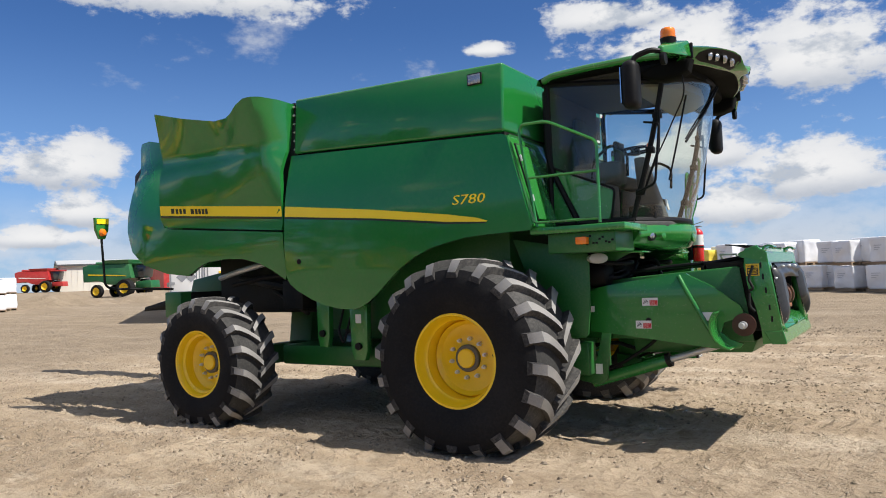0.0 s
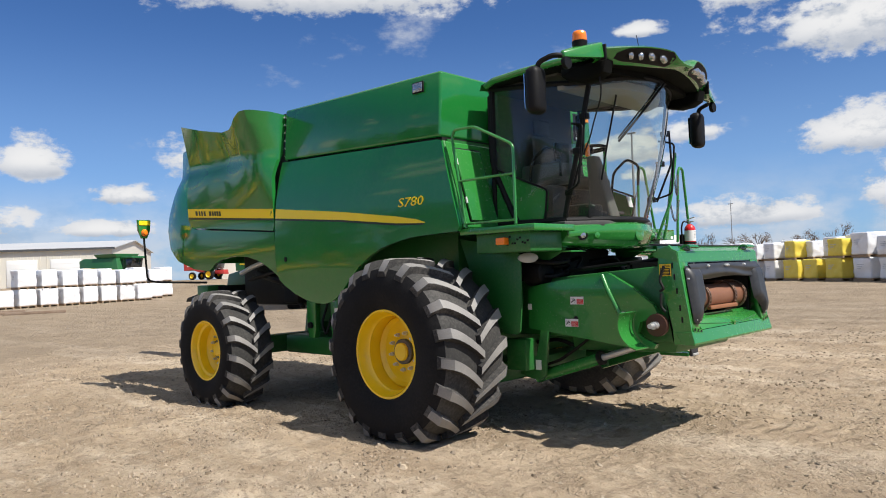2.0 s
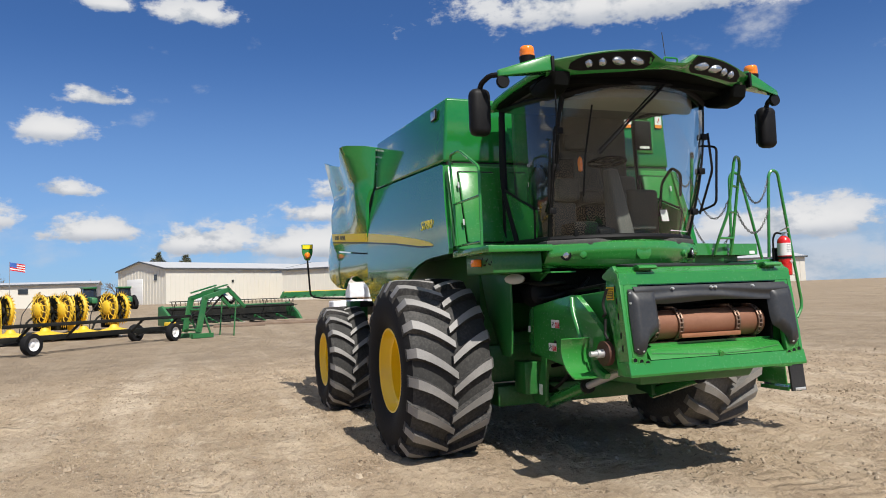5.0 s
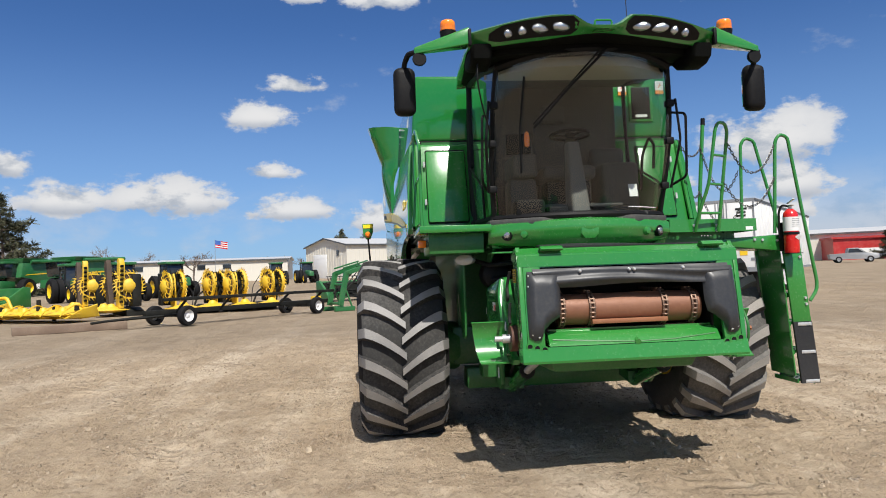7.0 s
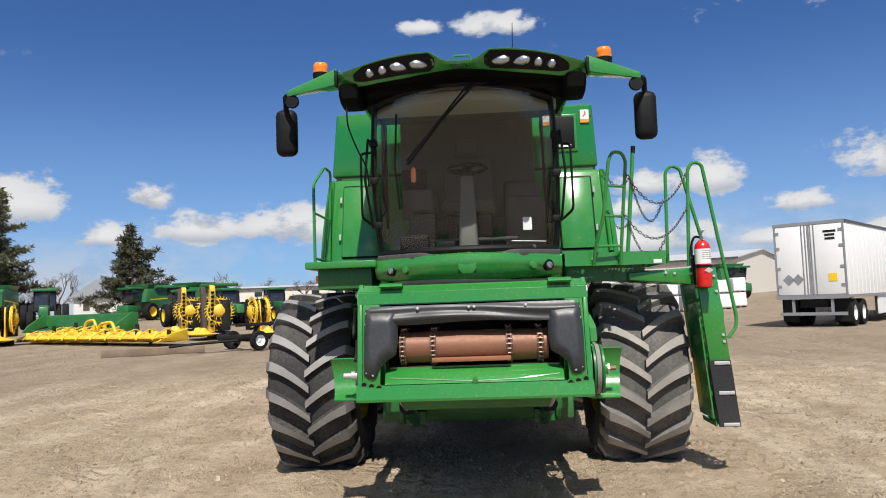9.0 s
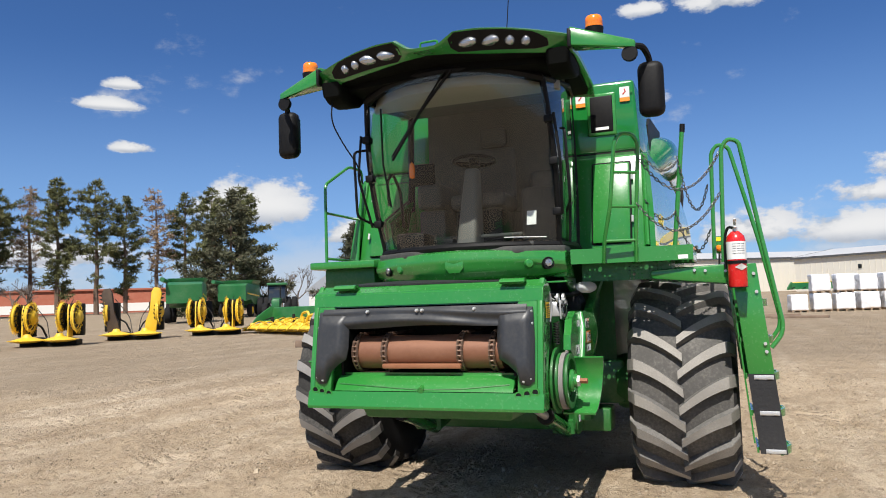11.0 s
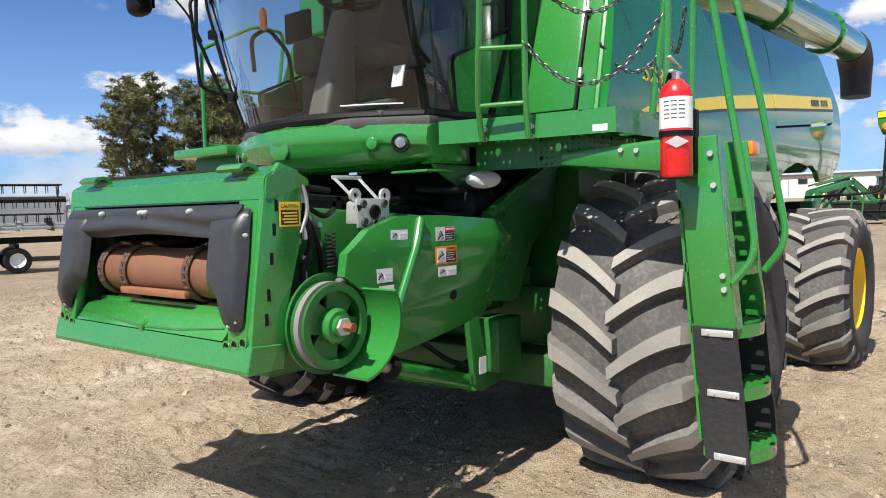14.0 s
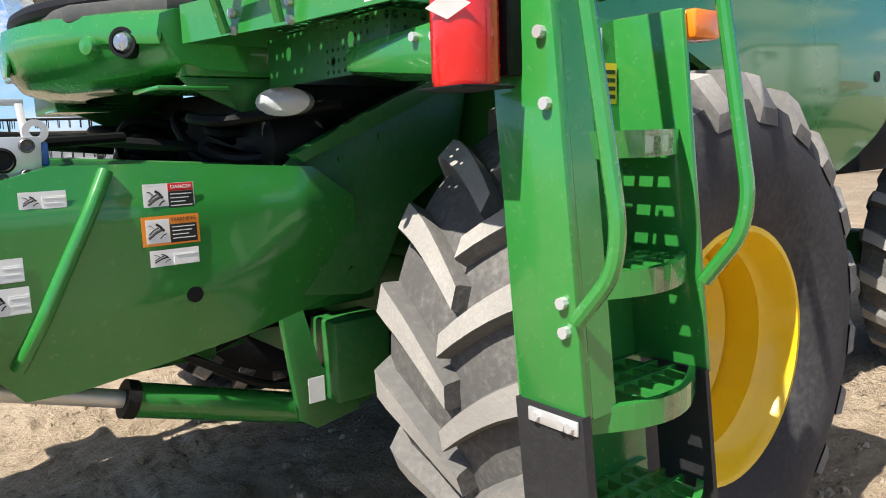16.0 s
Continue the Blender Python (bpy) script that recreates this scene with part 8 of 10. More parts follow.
# ---- yard round the machine ----
WRAP = worn("white_wrap", (0.80, 0.80, 0.81), rough=0.35, coat=0.2, dusty=0.10, vary=0.06, bump=0.5, scale=0.25)
WRAP_Y = worn("yellow_wrap", (0.80, 0.62, 0.08), rough=0.4, dusty=0.1, vary=0.1, bump=0.4, scale=0.25)
PALLET = worn("pallet_wood", (0.30, 0.21, 0.13), rough=0.85, dusty=0.3, vary=0.3, bump=0.3)
METAL_WALL = worn("ribbed_cream_wall", (0.66, 0.63, 0.55), rough=0.55, dusty=0.15, vary=0.05, bump=0.05, scale=0.2)
ROOF_METAL = worn("pale_roof_metal", (0.58, 0.58, 0.57), rough=0.45, metal=0.3, dusty=0.2, vary=0.1, scale=0.2)
TRIM_DK = worn("dark_eave_trim", (0.06, 0.065, 0.07), rough=0.5, dusty=0.2)
YEL_OLD = worn("worn_yellow_paint", (0.72, 0.46, 0.02), rough=0.5, dusty=0.25, vary=0.2, bump=0.15, scale=0.4)
GREEN_OLD = worn("yard_green_paint", (0.012, 0.13, 0.035), rough=0.42, coat=0.15, dusty=0.15, vary=0.2, bump=0.05, scale=0.4)
RED_OLD = worn("yard_red_paint", (0.42, 0.02, 0.02), rough=0.45, dusty=0.2, vary=0.2)
BRICK_RED = worn("brick_red_wall", (0.42, 0.13, 0.08), rough=0.8, dusty=0.2, vary=0.1)
BLUE_OLD = worn("yard_blue_paint", (0.04, 0.12, 0.42), rough=0.45, dusty=0.2, vary=0.2)
WINDOW_DK = worn("dark_window", (0.02, 0.025, 0.03), rough=0.1, coat=0.6, dusty=0.05)
GREY_METAL = worn("grey_metal", (0.30, 0.31, 0.32), rough=0.5, metal=0.4, dusty=0.2, vary=0.15)
TIMBER = worn("old_timber", (0.20, 0.14, 0.10), rough=0.9, dusty=0.4, vary=0.3, bump=0.4)
CONE = worn("cone_orange", (0.85, 0.14, 0.02), rough=0.5, dusty=0.15)


def stand(name, label, category, x, y, turn=0.0, group="", kind=""):
    """An empty on the ground that carries the parts of a thing, turned round z."""
    e = thing(name, label, category, (x, y, ground_height(x, y)), group, kind)
    e.rotation_euler = (0, 0, radians(turn))
    return e


# wrapped bulk bags on pallets, stacked
def bale_mesh(seed, mat):
    random.seed(seed)
    bm = bmesh.new()
    w, d, h = 0.56, 0.56, 1.02
    box(bm, -w, w, -d, d, 0.12, 0.12 + h, 0.07, 3)
    bmesh.ops.subdivide_edges(bm, edges=[e for e in bm.edges if e.calc_length() > 0.4], cuts=8, use_grid_fill=True)
    for v in bm.verts:
        n = noise.noise(v.co * 2.3 + Vector((seed * 7.1, 0, 0))) * 0.06 + noise.noise(v.co * 6.0 + Vector((0, seed * 3.3, 0))) * 0.035 + noise.noise(v.co * 13.0) * 0.014
        v.co += Vector((v.co.x, v.co.y, 0.2 * (v.co.z - 0.6))).normalized() * n
        v.co.z = max(v.co.z, 0.12)
    return bm


PRINT = worn("faded_print", (0.50, 0.51, 0.53), rough=0.5, dusty=0.2, vary=0.2)
BALES = {}


def bale(x, y, level, turn, yellow=False, k=0, topmost=True):
    """One wrapped bag on its pallet, at a level of a stack."""
    key = (yellow, k % 3)
    wide, high = random.uniform(0.90, 1.03), random.uniform(0.86, 1.06) if level and topmost else 1.0
    m = pose(x, y, ground_height(x, y) + level * 1.135, 0, 0, turn) @ Matrix.Diagonal((wide, wide, high, 1))
    label = "yellow wrapped bulk bag on a pallet" if yellow else "white plastic wrapped bulk bag on a pallet, stacked in a row"
    if key in BALES:
        return copy_thing(BALES[key], m)
    e = thing("bulk_bag", label, "bulk bag", (0, 0, 0), "bags on pallets")
    e.matrix_basis = m
    part("bag", bale_mesh(k % 3 + (5 if yellow else 0), WRAP_Y if yellow else WRAP), WRAP_Y if yellow else WRAP, e)
    bm = bmesh.new()
    for o in (-0.5, 0.0, 0.5):
        box(bm, -0.58, 0.58, o - 0.05, o + 0.05, 0.0, 0.1)
    box(bm, -0.58, 0.58, -0.56, 0.56, 0.1, 0.125)
    part("pallet", bm, PALLET, e)
    for s in (-1, 1):
        bm = bmesh.new()
        for j in range(3):
            box(bm, -0.28, 0.15 - 0.1 * j, s * 0.60 - 0.004, s * 0.60 + 0.004, 0.78 - 0.09 * j, 0.81 - 0.09 * j)
        part("label_lines", bm, PRINT, e)
    BALES[key] = e
    return e


k = 0
random.seed(11)
YELLOW_AT = (7, 8, 9)
for row in range(2):  # long stack behind the machine's left
    for i in range(19):
        ax, ay = 4.0 - 1.42 * i - row * 0.6, 27.0 + 0.98 * i + row * 1.25
        for lev in range(2):
            if row == 0 and i % 5 == 3 and lev == 1:
                continue
            bale(ax + random.uniform(-0.10, 0.10), ay + random.uniform(-0.10, 0.10), lev, -35 + random.uniform(-7, 7), row == 0 and i in YELLOW_AT, k)
            k += 1
for i in range(7):  # three-high end of that stack
    for lev in range(3 if i < 5 else 2):
        bale(-22.6 - 0.2 * i + random.uniform(-0.05, 0.05), 45.0 + 1.3 * i, lev, random.uniform(-4, 4), False, k, lev == 2 or i >= 5)
        k += 1
for i in range(4):
    for lev in range(2):
        bale(-10.0 - 1.35 * i, 38.6 + 0.95 * i, lev, -35, True, i)
for row in range(3):  # rows behind the machine's right rear
    for i in range(8 - row):
        ax, ay = -43.5 - row * 2.6 - 0.3 * i, 6.2 + 1.32 * i + row * 3.2
        for lev in range(1 if (row == 0 and i in (0, 7)) else 2):
            bale(ax + random.uniform(-0.06, 0.06), ay, lev, 8 + random.uniform(-4, 4), False, k)
            k += 1

# ---- buildings ----


def ribbed_wall(bm, a, b, z0, z1, rib=0.9):
    """A wall of ribbed sheet between two plan points."""
    a, b = Vector((*a, 0)), Vector((*b, 0))
    d = (b - a)
    n = max(2, int(d.length / rib))
    u, out = d.normalized(), Vector((d.y, -d.x, 0)).normalized()
    for i in range(n):
        p, q = a + u * (d.length * i / n), a + u * (d.length * (i + 1) / n)
        w = u * 0.06
        hexa(bm, [p + out * 0.05, p + w + out * 0.05, p + w, p, p + out * 0.05 + Vector((0, 0, z1)), p + w + out * 0.05 + Vector((0, 0, z1)), p + w + Vector((0, 0, z1)), p + Vector((0, 0, z1))])


def warehouse(label, x, y, turn, length, depth, eave, ridge, doors, windows):
    """Long metal shed. Its front runs along its own x, facing -y; doors and windows: (middle, width, height, sill)."""
    e = stand("warehouse", label, "building", x, y, turn)
    bm = bmesh.new()
    out = [(0, 0), (0, eave), (depth / 2, ridge), (depth, eave), (depth, 0)]
    prism(bm, [(p[0], p[1] - (0.4 if p[1] == 0 else 0)) for p in out], "x", 0, length)
    part("wall", bm, METAL_WALL, e, "cream ribbed metal wall")
    bm = bmesh.new()
    ribbed_wall(bm, (0, 0), (length, 0), 0, eave - 0.1)
    ribbed_wall(bm, (0, depth), (0, 0), 0, eave - 0.1)
    part("wall_ribs", bm, METAL_WALL, e)
    for a, b in (((-0.3, eave - 0.12), (depth / 2, ridge)), ((depth + 0.3, eave - 0.12), (depth / 2, ridge))):
        bm = bmesh.new()
        prism(bm, [(a[0], a[1]), (b[0], b[1]), (b[0], b[1] + 0.14), (a[0], a[1] + 0.14)], "x", -0.4, length + 0.4)
        part("roof", bm, ROOF_METAL, e, "pale metal roof")
    bm = bmesh.new()
    box(bm, -0.42, length + 0.42, -0.42, -0.3, eave - 0.25, eave + 0.06)
    part("eave_trim", bm, TRIM_DK, e)
    bm = bmesh.new()
    for a, b in (((-0.3, eave - 0.2), (depth / 2, ridge - 0.08)), ((depth + 0.3, eave - 0.2), (depth / 2, ridge - 0.08))):
        prism(bm, [(a[0], a[1]), (b[0], b[1]), (b[0], b[1] + 0.26), (a[0], a[1] + 0.26)], "x", -0.48, -0.4)
    part("gable_trim", bm, TRIM_DK, e)
    for face, mid, w, h, sill in doors:
        bm = bmesh.new()
        if face == "front":
            box(bm, mid - w / 2, mid + w / 2, -0.10, -0.02, sill, sill + h, 0.02)
        else:
            box(bm, -0.10, -0.02, mid - w / 2, mid + w / 2, sill, sill + h, 0.02)
        d = part("door", bm, WHITE, e, "white roll-up door")
        for j in range(1, 6):
            bm = bmesh.new()
            zz = sill + h * j / 6
            if face == "front":
                box(bm, mid - w / 2, mid + w / 2, -0.115, -0.1, zz - 0.02, zz + 0.02)
            else:
                box(bm, -0.115, -0.1, mid - w / 2, mid + w / 2, zz - 0.02, zz + 0.02)
            part("door_panel", bm, WHITE, d)
    for face, mid, w, h, sill in windows:
        bm = bmesh.new()
        if face == "front":
            box(bm, mid - w / 2, mid + w / 2, -0.12, -0.02, sill, sill + h)
        else:
            box(bm, -0.12, -0.02, mid - w / 2, mid + w / 2, sill, sill + h)
        part("window", bm, WINDOW_DK, e)
    return e


# plan angles: the front faces the yard (towards +x); own x runs along +y there
warehouse("large cream metal warehouse with gable end and roll-up door", -128.5, -6.5, 124, 42, 15, 6.2, 7.6, [("side", 9.5, 5.0, 4.6, 0.0)], [("side", 3.0, 0.8, 1.0, 4.2), ("front", 14, 0.5, 0.5, 3.6)])
warehouse("cream metal warehouse with two roll-up doors", -124.5, 12.8, 53, 31, 24, 5.4, 6.9, [("front", 24.5, 4.2, 3.9, 0.0), ("front", 18.5, 4.2, 3.9, 0.0)], [("front", 10.5, 0.5, 0.6, 3.2)])
warehouse("long low cream workshop with small windows", -143, -66, 92, 47, 14, 4.3, 4.8, [], [("front", 30, 1.6, 0.9, 2.6), ("front", 35, 1.6, 0.9, 2.6), ("front", 12, 1.6, 0.9, 2.6), ("front", 18, 1.6, 0.9, 2.6)])
warehouse("pale grey metal shed far behind the yard", -118, 62, 62, 46, 16, 4.5, 5.4, [], [])
for nm, lab, x, y, t, ln, dp, hh, mt in (("store", "long red brick store behind the trees", -82, -122, 132, 45, 12, 4.2, BRICK_RED), ("store", "low red store behind parked trucks", -104, 72, 70, 14, 8, 3.4, RED_OLD)):
    e = stand(nm, lab, "building", x, y, t)
    bm = bmesh.new()
    box(bm, 0, ln, 0, dp, -0.4, hh)
    part("wall", bm, mt, e)
    bm = bmesh.new()
    box(bm, -0.3, ln + 0.3, -0.3, dp + 0.3, hh, hh + 0.3)
    part("roof", bm, mt, e)
    bm = bmesh.new()
    box(bm, 2, ln - 3, -0.05, 0.02, 0.3, 1.8)
    part("pale_band", bm, WHITE, e)
e = stand("house", "small grey house with gabled roof among bare trees", "house", -92, -58, 60)
bm = bmesh.new()
prism(bm, [(0, -0.3), (0, 2.9), (3.5, 5.2), (7, 2.9), (7, -0.3)], "x", 0, 11)
part("wall", bm, WHITE, e)
for a in ((-0.4, 2.7), (7.4, 2.7)):
    bm = bmesh.new()
    prism(bm, [a, (3.5, 5.25), (3.5, 5.45), (a[0], a[1] + 0.2)], "x", -0.4, 11.4)
    part("roof", bm, GREY_METAL, e)
bm = bmesh.new()
box(bm, 2.5, 4.0, -0.06, 0.0, 1.0, 2.2)
part("window", bm, WINDOW_DK, e)

# ---- vehicles ----


def road_wheel(parent, x, y, r, w, rim_mat, s, name="wheel"):
    bm = bmesh.new()
    h = w / 2
    lathe(bm, [(r * 0.58, -h), (r * 0.92, -h), (r, -h * 0.6), (r, h * 0.6), (r * 0.92, h), (r * 0.58, h)], (x, y, r), "y", 22, closed=True)
    t = part(name, bm, RUBBER, parent)
    bm = bmesh.new()
    lathe(bm, [(r * 0.6, s * h * 0.9), (r * 0.52, s * h * 0.6), (r * 0.3, s * h * 0.3), (r * 0.15, s * h * 0.55), (0.0, s * h * 0.55)], (x, y, r), "y", 18, cap=False)
    part("rim", bm, rim_mat, t)
    return t


def tractor(label, x, y, turn, paint=GREEN_OLD, scale=1.0):
    e = stand("tractor", label, "tractor", x, y, turn, "parked tractors")
    e.scale = (scale,) * 3
    bm = bmesh.new()
    hexa(bm, [(0.3, -0.38, 0.95), (2.5, -0.32, 0.95), (2.5, 0.32, 0.95), (0.3, 0.38, 0.95), (0.3, -0.38, 1.75), (2.4, -0.30, 1.60), (2.4, 0.30, 1.60), (0.3, 0.38, 1.75)], 0.08, 2)
    part("bonnet", bm, paint, e)
    bm = bmesh.new()
    box(bm, -0.9, 2.3, -0.28, 0.28, 0.7, 1.05, 0.04)
    part("chassis", bm, DARK, e)
    bm = bmesh.new()
    hexa(bm, [(-1.0, -0.75, 1.3), (0.4, -0.75, 1.3), (0.4, 0.75, 1.3), (-1.0, 0.75, 1.3), (-0.9, -0.68, 2.75), (0.25, -0.68, 2.75), (0.25, 0.68, 2.75), (-0.9, 0.68, 2.75)], 0.05)
    part("cab_glass", bm, WINDOW_DK, e)
    bm = bmesh.new()
    box(bm, -1.15, 0.5, -0.8, 0.8, 2.74, 2.95, 0.06)
    part("roof", bm, paint, e)
    for px, py in ((-0.98, -0.72), (-0.98, 0.72), (0.36, -0.72), (0.36, 0.72)):
        bm = bmesh.new()
        cyl(bm, (px, py, 1.3), (px * 0.92, py * 0.94, 2.76), 0.035, seg=6)
        part("cab_post", bm, DARK, e)
    for s in (-1, 1):
        for o in (0.85, 1.35):
            road_wheel(e, -0.55, s * o, 0.92, 0.45, YELLOW, s, "rear_wheel")
        road_wheel(e, 1.9, s * 0.85, 0.66, 0.4, YELLOW, s, "front_wheel")
    bm = bmesh.new()
    cyl(bm, (1.0, 0.3, 1.7), (1.0, 0.3, 2.7), 0.05, seg=8)
    part("exhaust", bm, DARK, e)
    return e


def parked_combine(label, x, y, turn, paint=GREEN_OLD, stripe_mat=YELLOW):
    e = stand("parked_combine", label, "combine", x, y, turn, "parked combines")
    bm = bmesh.new()
    prism(bm, [(-5.2, 1.7), (-5.3, 3.3), (-4.6, 3.55), (-2.5, 3.5), (0.3, 3.45), (0.6, 2.0), (-0.4, 1.95), (-1.3, 1.3), (-2.4, 1.4), (-3.4, 1.9), (-4.4, 1.75)], "y", -1.5, 1.5, 0.06)
    part("body", bm, paint, e)
    bm = bmesh.new()
    hexa(bm, [(-2.6, -1.3, 3.4), (0.2, -1.3, 3.4), (0.2, 1.3, 3.4), (-2.6, 1.3, 3.4), (-2.9, -1.65, 3.95), (0.4, -1.65, 3.95), (0.4, 1.65, 3.95), (-2.9, 1.65, 3.95)], 0.03)
    part("grain_tank", bm, paint, e)
    bm = bmesh.new()
    hexa(bm, [(0.4, -0.85, 2.0), (1.6, -0.8, 2.0), (1.6, 0.8, 2.0), (0.4, 0.85, 2.0), (0.45, -0.85, 3.4), (1.9, -0.75, 3.4), (1.9, 0.75, 3.4), (0.45, 0.85, 3.4)], 0.06)
    part("cab_glass", bm, WINDOW_DK, e)
    bm = bmesh.new()
    box(bm, 0.35, 2.2, -1.0, 1.0, 3.4, 3.62, 0.06)
    part("roof", bm, paint, e)
    bm = bmesh.new()
    hexa(bm, [(0.6, -0.8, 0.95), (2.5, -0.8, 0.9), (2.5, 0.8, 0.9), (0.6, 0.8, 0.95), (0.6, -0.8, 1.6), (2.4, -0.8, 1.7), (2.4, 0.8, 1.7), (0.6, 0.8, 1.6)], 0.03)
    part("feeder", bm, paint, e)
    bm = bmesh.new()
    cyl(bm, (-0.6, 1.6, 3.6), (-6.0, 1.7, 3.75), 0.2, seg=14)
    part("auger", bm, paint, e)
    for s in (-1, 1):
        bm = bmesh.new()
        prism(bm, [(-4.6, 2.4), (-4.6, 2.55), (-0.2, 2.3), (0.1, 2.2)], "y", s * 1.5, s * 1.515)
        part("stripe", bm, stripe_mat, e)
        road_wheel(e, 0.0, s * 1.6, 0.95, 0.8, YELLOW, s, "front_wheel")
        road_wheel(e, -3.5, s * 1.5, 0.7, 0.5, YELLOW, s, "rear_wheel")
    return e


def pickup(label, x, y, turn, paint):
    e = stand("pickup_truck", label, "pickup truck", x, y, turn, "parked trucks")
    bm = bmesh.new()
    prism(bm, [(-2.9, 0.5), (-2.95, 1.15), (-0.7, 1.2), (-0.55, 1.25), (1.2, 1.25), (2.6, 1.12), (2.85, 0.95), (2.9, 0.5), (2.4, 0.42), (-2.4, 0.42)], "y", -0.98, 0.98, 0.06)
    part("body", bm, paint, e)
    bm = bmesh.new()
    prism(bm, [(-0.85, 1.2), (-0.7, 1.88), (0.55, 1.9), (1.35, 1.22)], "y", -0.85, 0.85, 0.08)
    part("cab", bm, paint, e)
    bm = bmesh.new()
    for s in (-1, 1):
        prism(bm, [(-0.7, 1.3), (-0.6, 1.78), (0.48, 1.8), (1.1, 1.3)], "y", s * 0.86, s * 0.875)
    hexa(bm, [(0.75, -0.75, 1.75), (1.36, -0.8, 1.25), (1.36, 0.8, 1.25), (0.75, 0.75, 1.75), (0.77, -0.75, 1.77), (1.38, -0.8, 1.27), (1.38, 0.8, 1.27), (0.77, 0.75, 1.77)])
    part("window", bm, WINDOW_DK, e)
    bm = bmesh.new()
    box(bm, 2.86, 2.94, -0.7, 0.7, 0.62, 1.0, 0.02)
    box(bm, 2.8, 2.98, -0.95, 0.95, 0.42, 0.6, 0.02)
    part("grille", bm, DARK, e)
    for s in (-1, 1):
        bm = bmesh.new()
        box(bm, 2.82, 2.93, min(s * 0.72, s * 0.94), max(s * 0.72, s * 0.94), 0.78, 0.98, 0.02)
        part("headlamp", bm, LENS, e)
        for px in (-1.85, 1.85):
            road_wheel(e, px, s * 0.86, 0.42, 0.28, GREY_METAL, s)
    return e


pickup("white pickup truck parked beside wrapped bags", -23.5, 43.2, -105, WHITE)
pickup("silver pickup truck in front of a red store", -84, 61.5, 65, GREY_METAL)
pickup("white pickup truck parked in front of the warehouse", -108, 1.0, 60, WHITE)
pickup("dark car parked by the yard's edge", -36, 56, 60, DARK)
tractor("green tractor with yellow wheels and dark cab", -50, -24.3, 40)
tractor("green tractor with yellow wheels, parked in a row", -49.5, -20.5, 40)
tractor("green tractor with dual wheels", -54.5, -18.2, 40)
tractor("green tractor in front of the workshop", -91, -14.5, 20)
tractor("green tractor near the warehouse door", -96.5, -11, 20)
tractor("green tractor with dark cab behind a header", -51.6, -37, 30, scale=1.15)
tractor("green tractor with yellow wheels beside cars", -41, 60, 200)
parked_combine("green combine with yellow stripe, parked beside a spruce", -71.5, -38.5, -20)
parked_combine("green combine with yellow stripe, second in the row", -69.5, -32.5, -25)
parked_combine("green combine seen from behind, in front of pines", -48.5, -44.5, 215)
parked_combine("green combine in front of pines", -62, -48, 200)
parked_combine("red combine in front of the trees", -60, -91.5, 60, RED_OLD, WHITE)
parked_combine("green combine in front of the dense pines", -53.5, -92, 60)
parked_combine("green combine behind wrapped bags", -67, 41, 20)
parked_combine("red combine in the far row", -118, 60.5, 30, RED_OLD, WHITE)
parked_combine("green combine in the far row beside the red one", -76, 27, 20)

# semi trailer, rear doors towards the yard
e = stand("semi_trailer", "white box semi trailer with closed rear doors", "trailer", -21.35, 12.6, 231)
bm = bmesh.new()
box(bm, -1.28, 1.28, -16.1, 0.0, 1.15, 4.05, 0.03)
part("box", bm, WHITE, e, "white trailer box")
bm = bmesh.new()
box(bm, -1.3, 1.3, 0.0, 0.04, 3.95, 4.07)
box(bm, -1.3, 1.3, 0.0, 0.05, 1.08, 1.25)
for xx in (-1.28, -0.03, 1.22):
    box(bm, xx, xx + 0.06, 0.0, 0.045, 1.2, 4.0)
part("door_frame", bm, GREY_METAL, e)
for s in (-1, 1):
    bm = bmesh.new()
    box(bm, min(s * 0.04, s * 1.21), max(s * 0.04, s * 1.21), 0.0, 0.03, 1.26, 3.94, 0.01)
    d = part("rear_door", bm, WHITE, e)
    bm = bmesh.new()
    for xx in (0.10, 0.22):
        cyl(bm, (s * xx, 0.05, 1.2), (s * xx, 0.05, 4.0), 0.018, seg=6)
    part("lock_rod", bm, GREY_METAL, d)
    for zz in (1.6, 2.3, 3.1, 3.7):
        bm = bmesh.new()
        box(bm, min(s * 1.08, s * 1.28), max(s * 1.08, s * 1.28), 0.03, 0.05, zz - 0.05, zz + 0.05)
        part("hinge", bm, GREY_METAL, d)
for xx, zz, mt in ((0.80, 1.85, GREY_METAL), (0.45, 1.85, GREY_METAL)):
    bm = bmesh.new()
    prism(bm, [(xx - 0.22, zz), (xx, zz - 0.22), (xx + 0.22, zz), (xx, zz + 0.22)], "y", 0.03, 0.04)
    part("placard", bm, mt, e)
bm = bmesh.new()
box(bm, -0.95, -0.65, 0.03, 0.045, 1.75, 2.05)
part("yellow_sign", bm, LABEL_Y, e)
bm = bmesh.new()
for j, (a, b) in enumerate(((-1.0, -0.55), (-0.95, -0.6), (-0.95, -0.6))):
    box(bm, a, b, 0.03, 0.042, 3.62 - 0.14 * j, 3.70 - 0.14 * j)
part("number_bar", bm, DARK, e)
bm = bmesh.new()
box(bm, -1.2, 1.2, -0.06, 0.04, 0.45, 0.57)
box(bm, -0.75, -0.65, -0.06, 0.0, 0.5, 1.1)
box(bm, 0.65, 0.75, -0.06, 0.0, 0.5, 1.1)
part("bumper", bm, GREY_METAL, e)
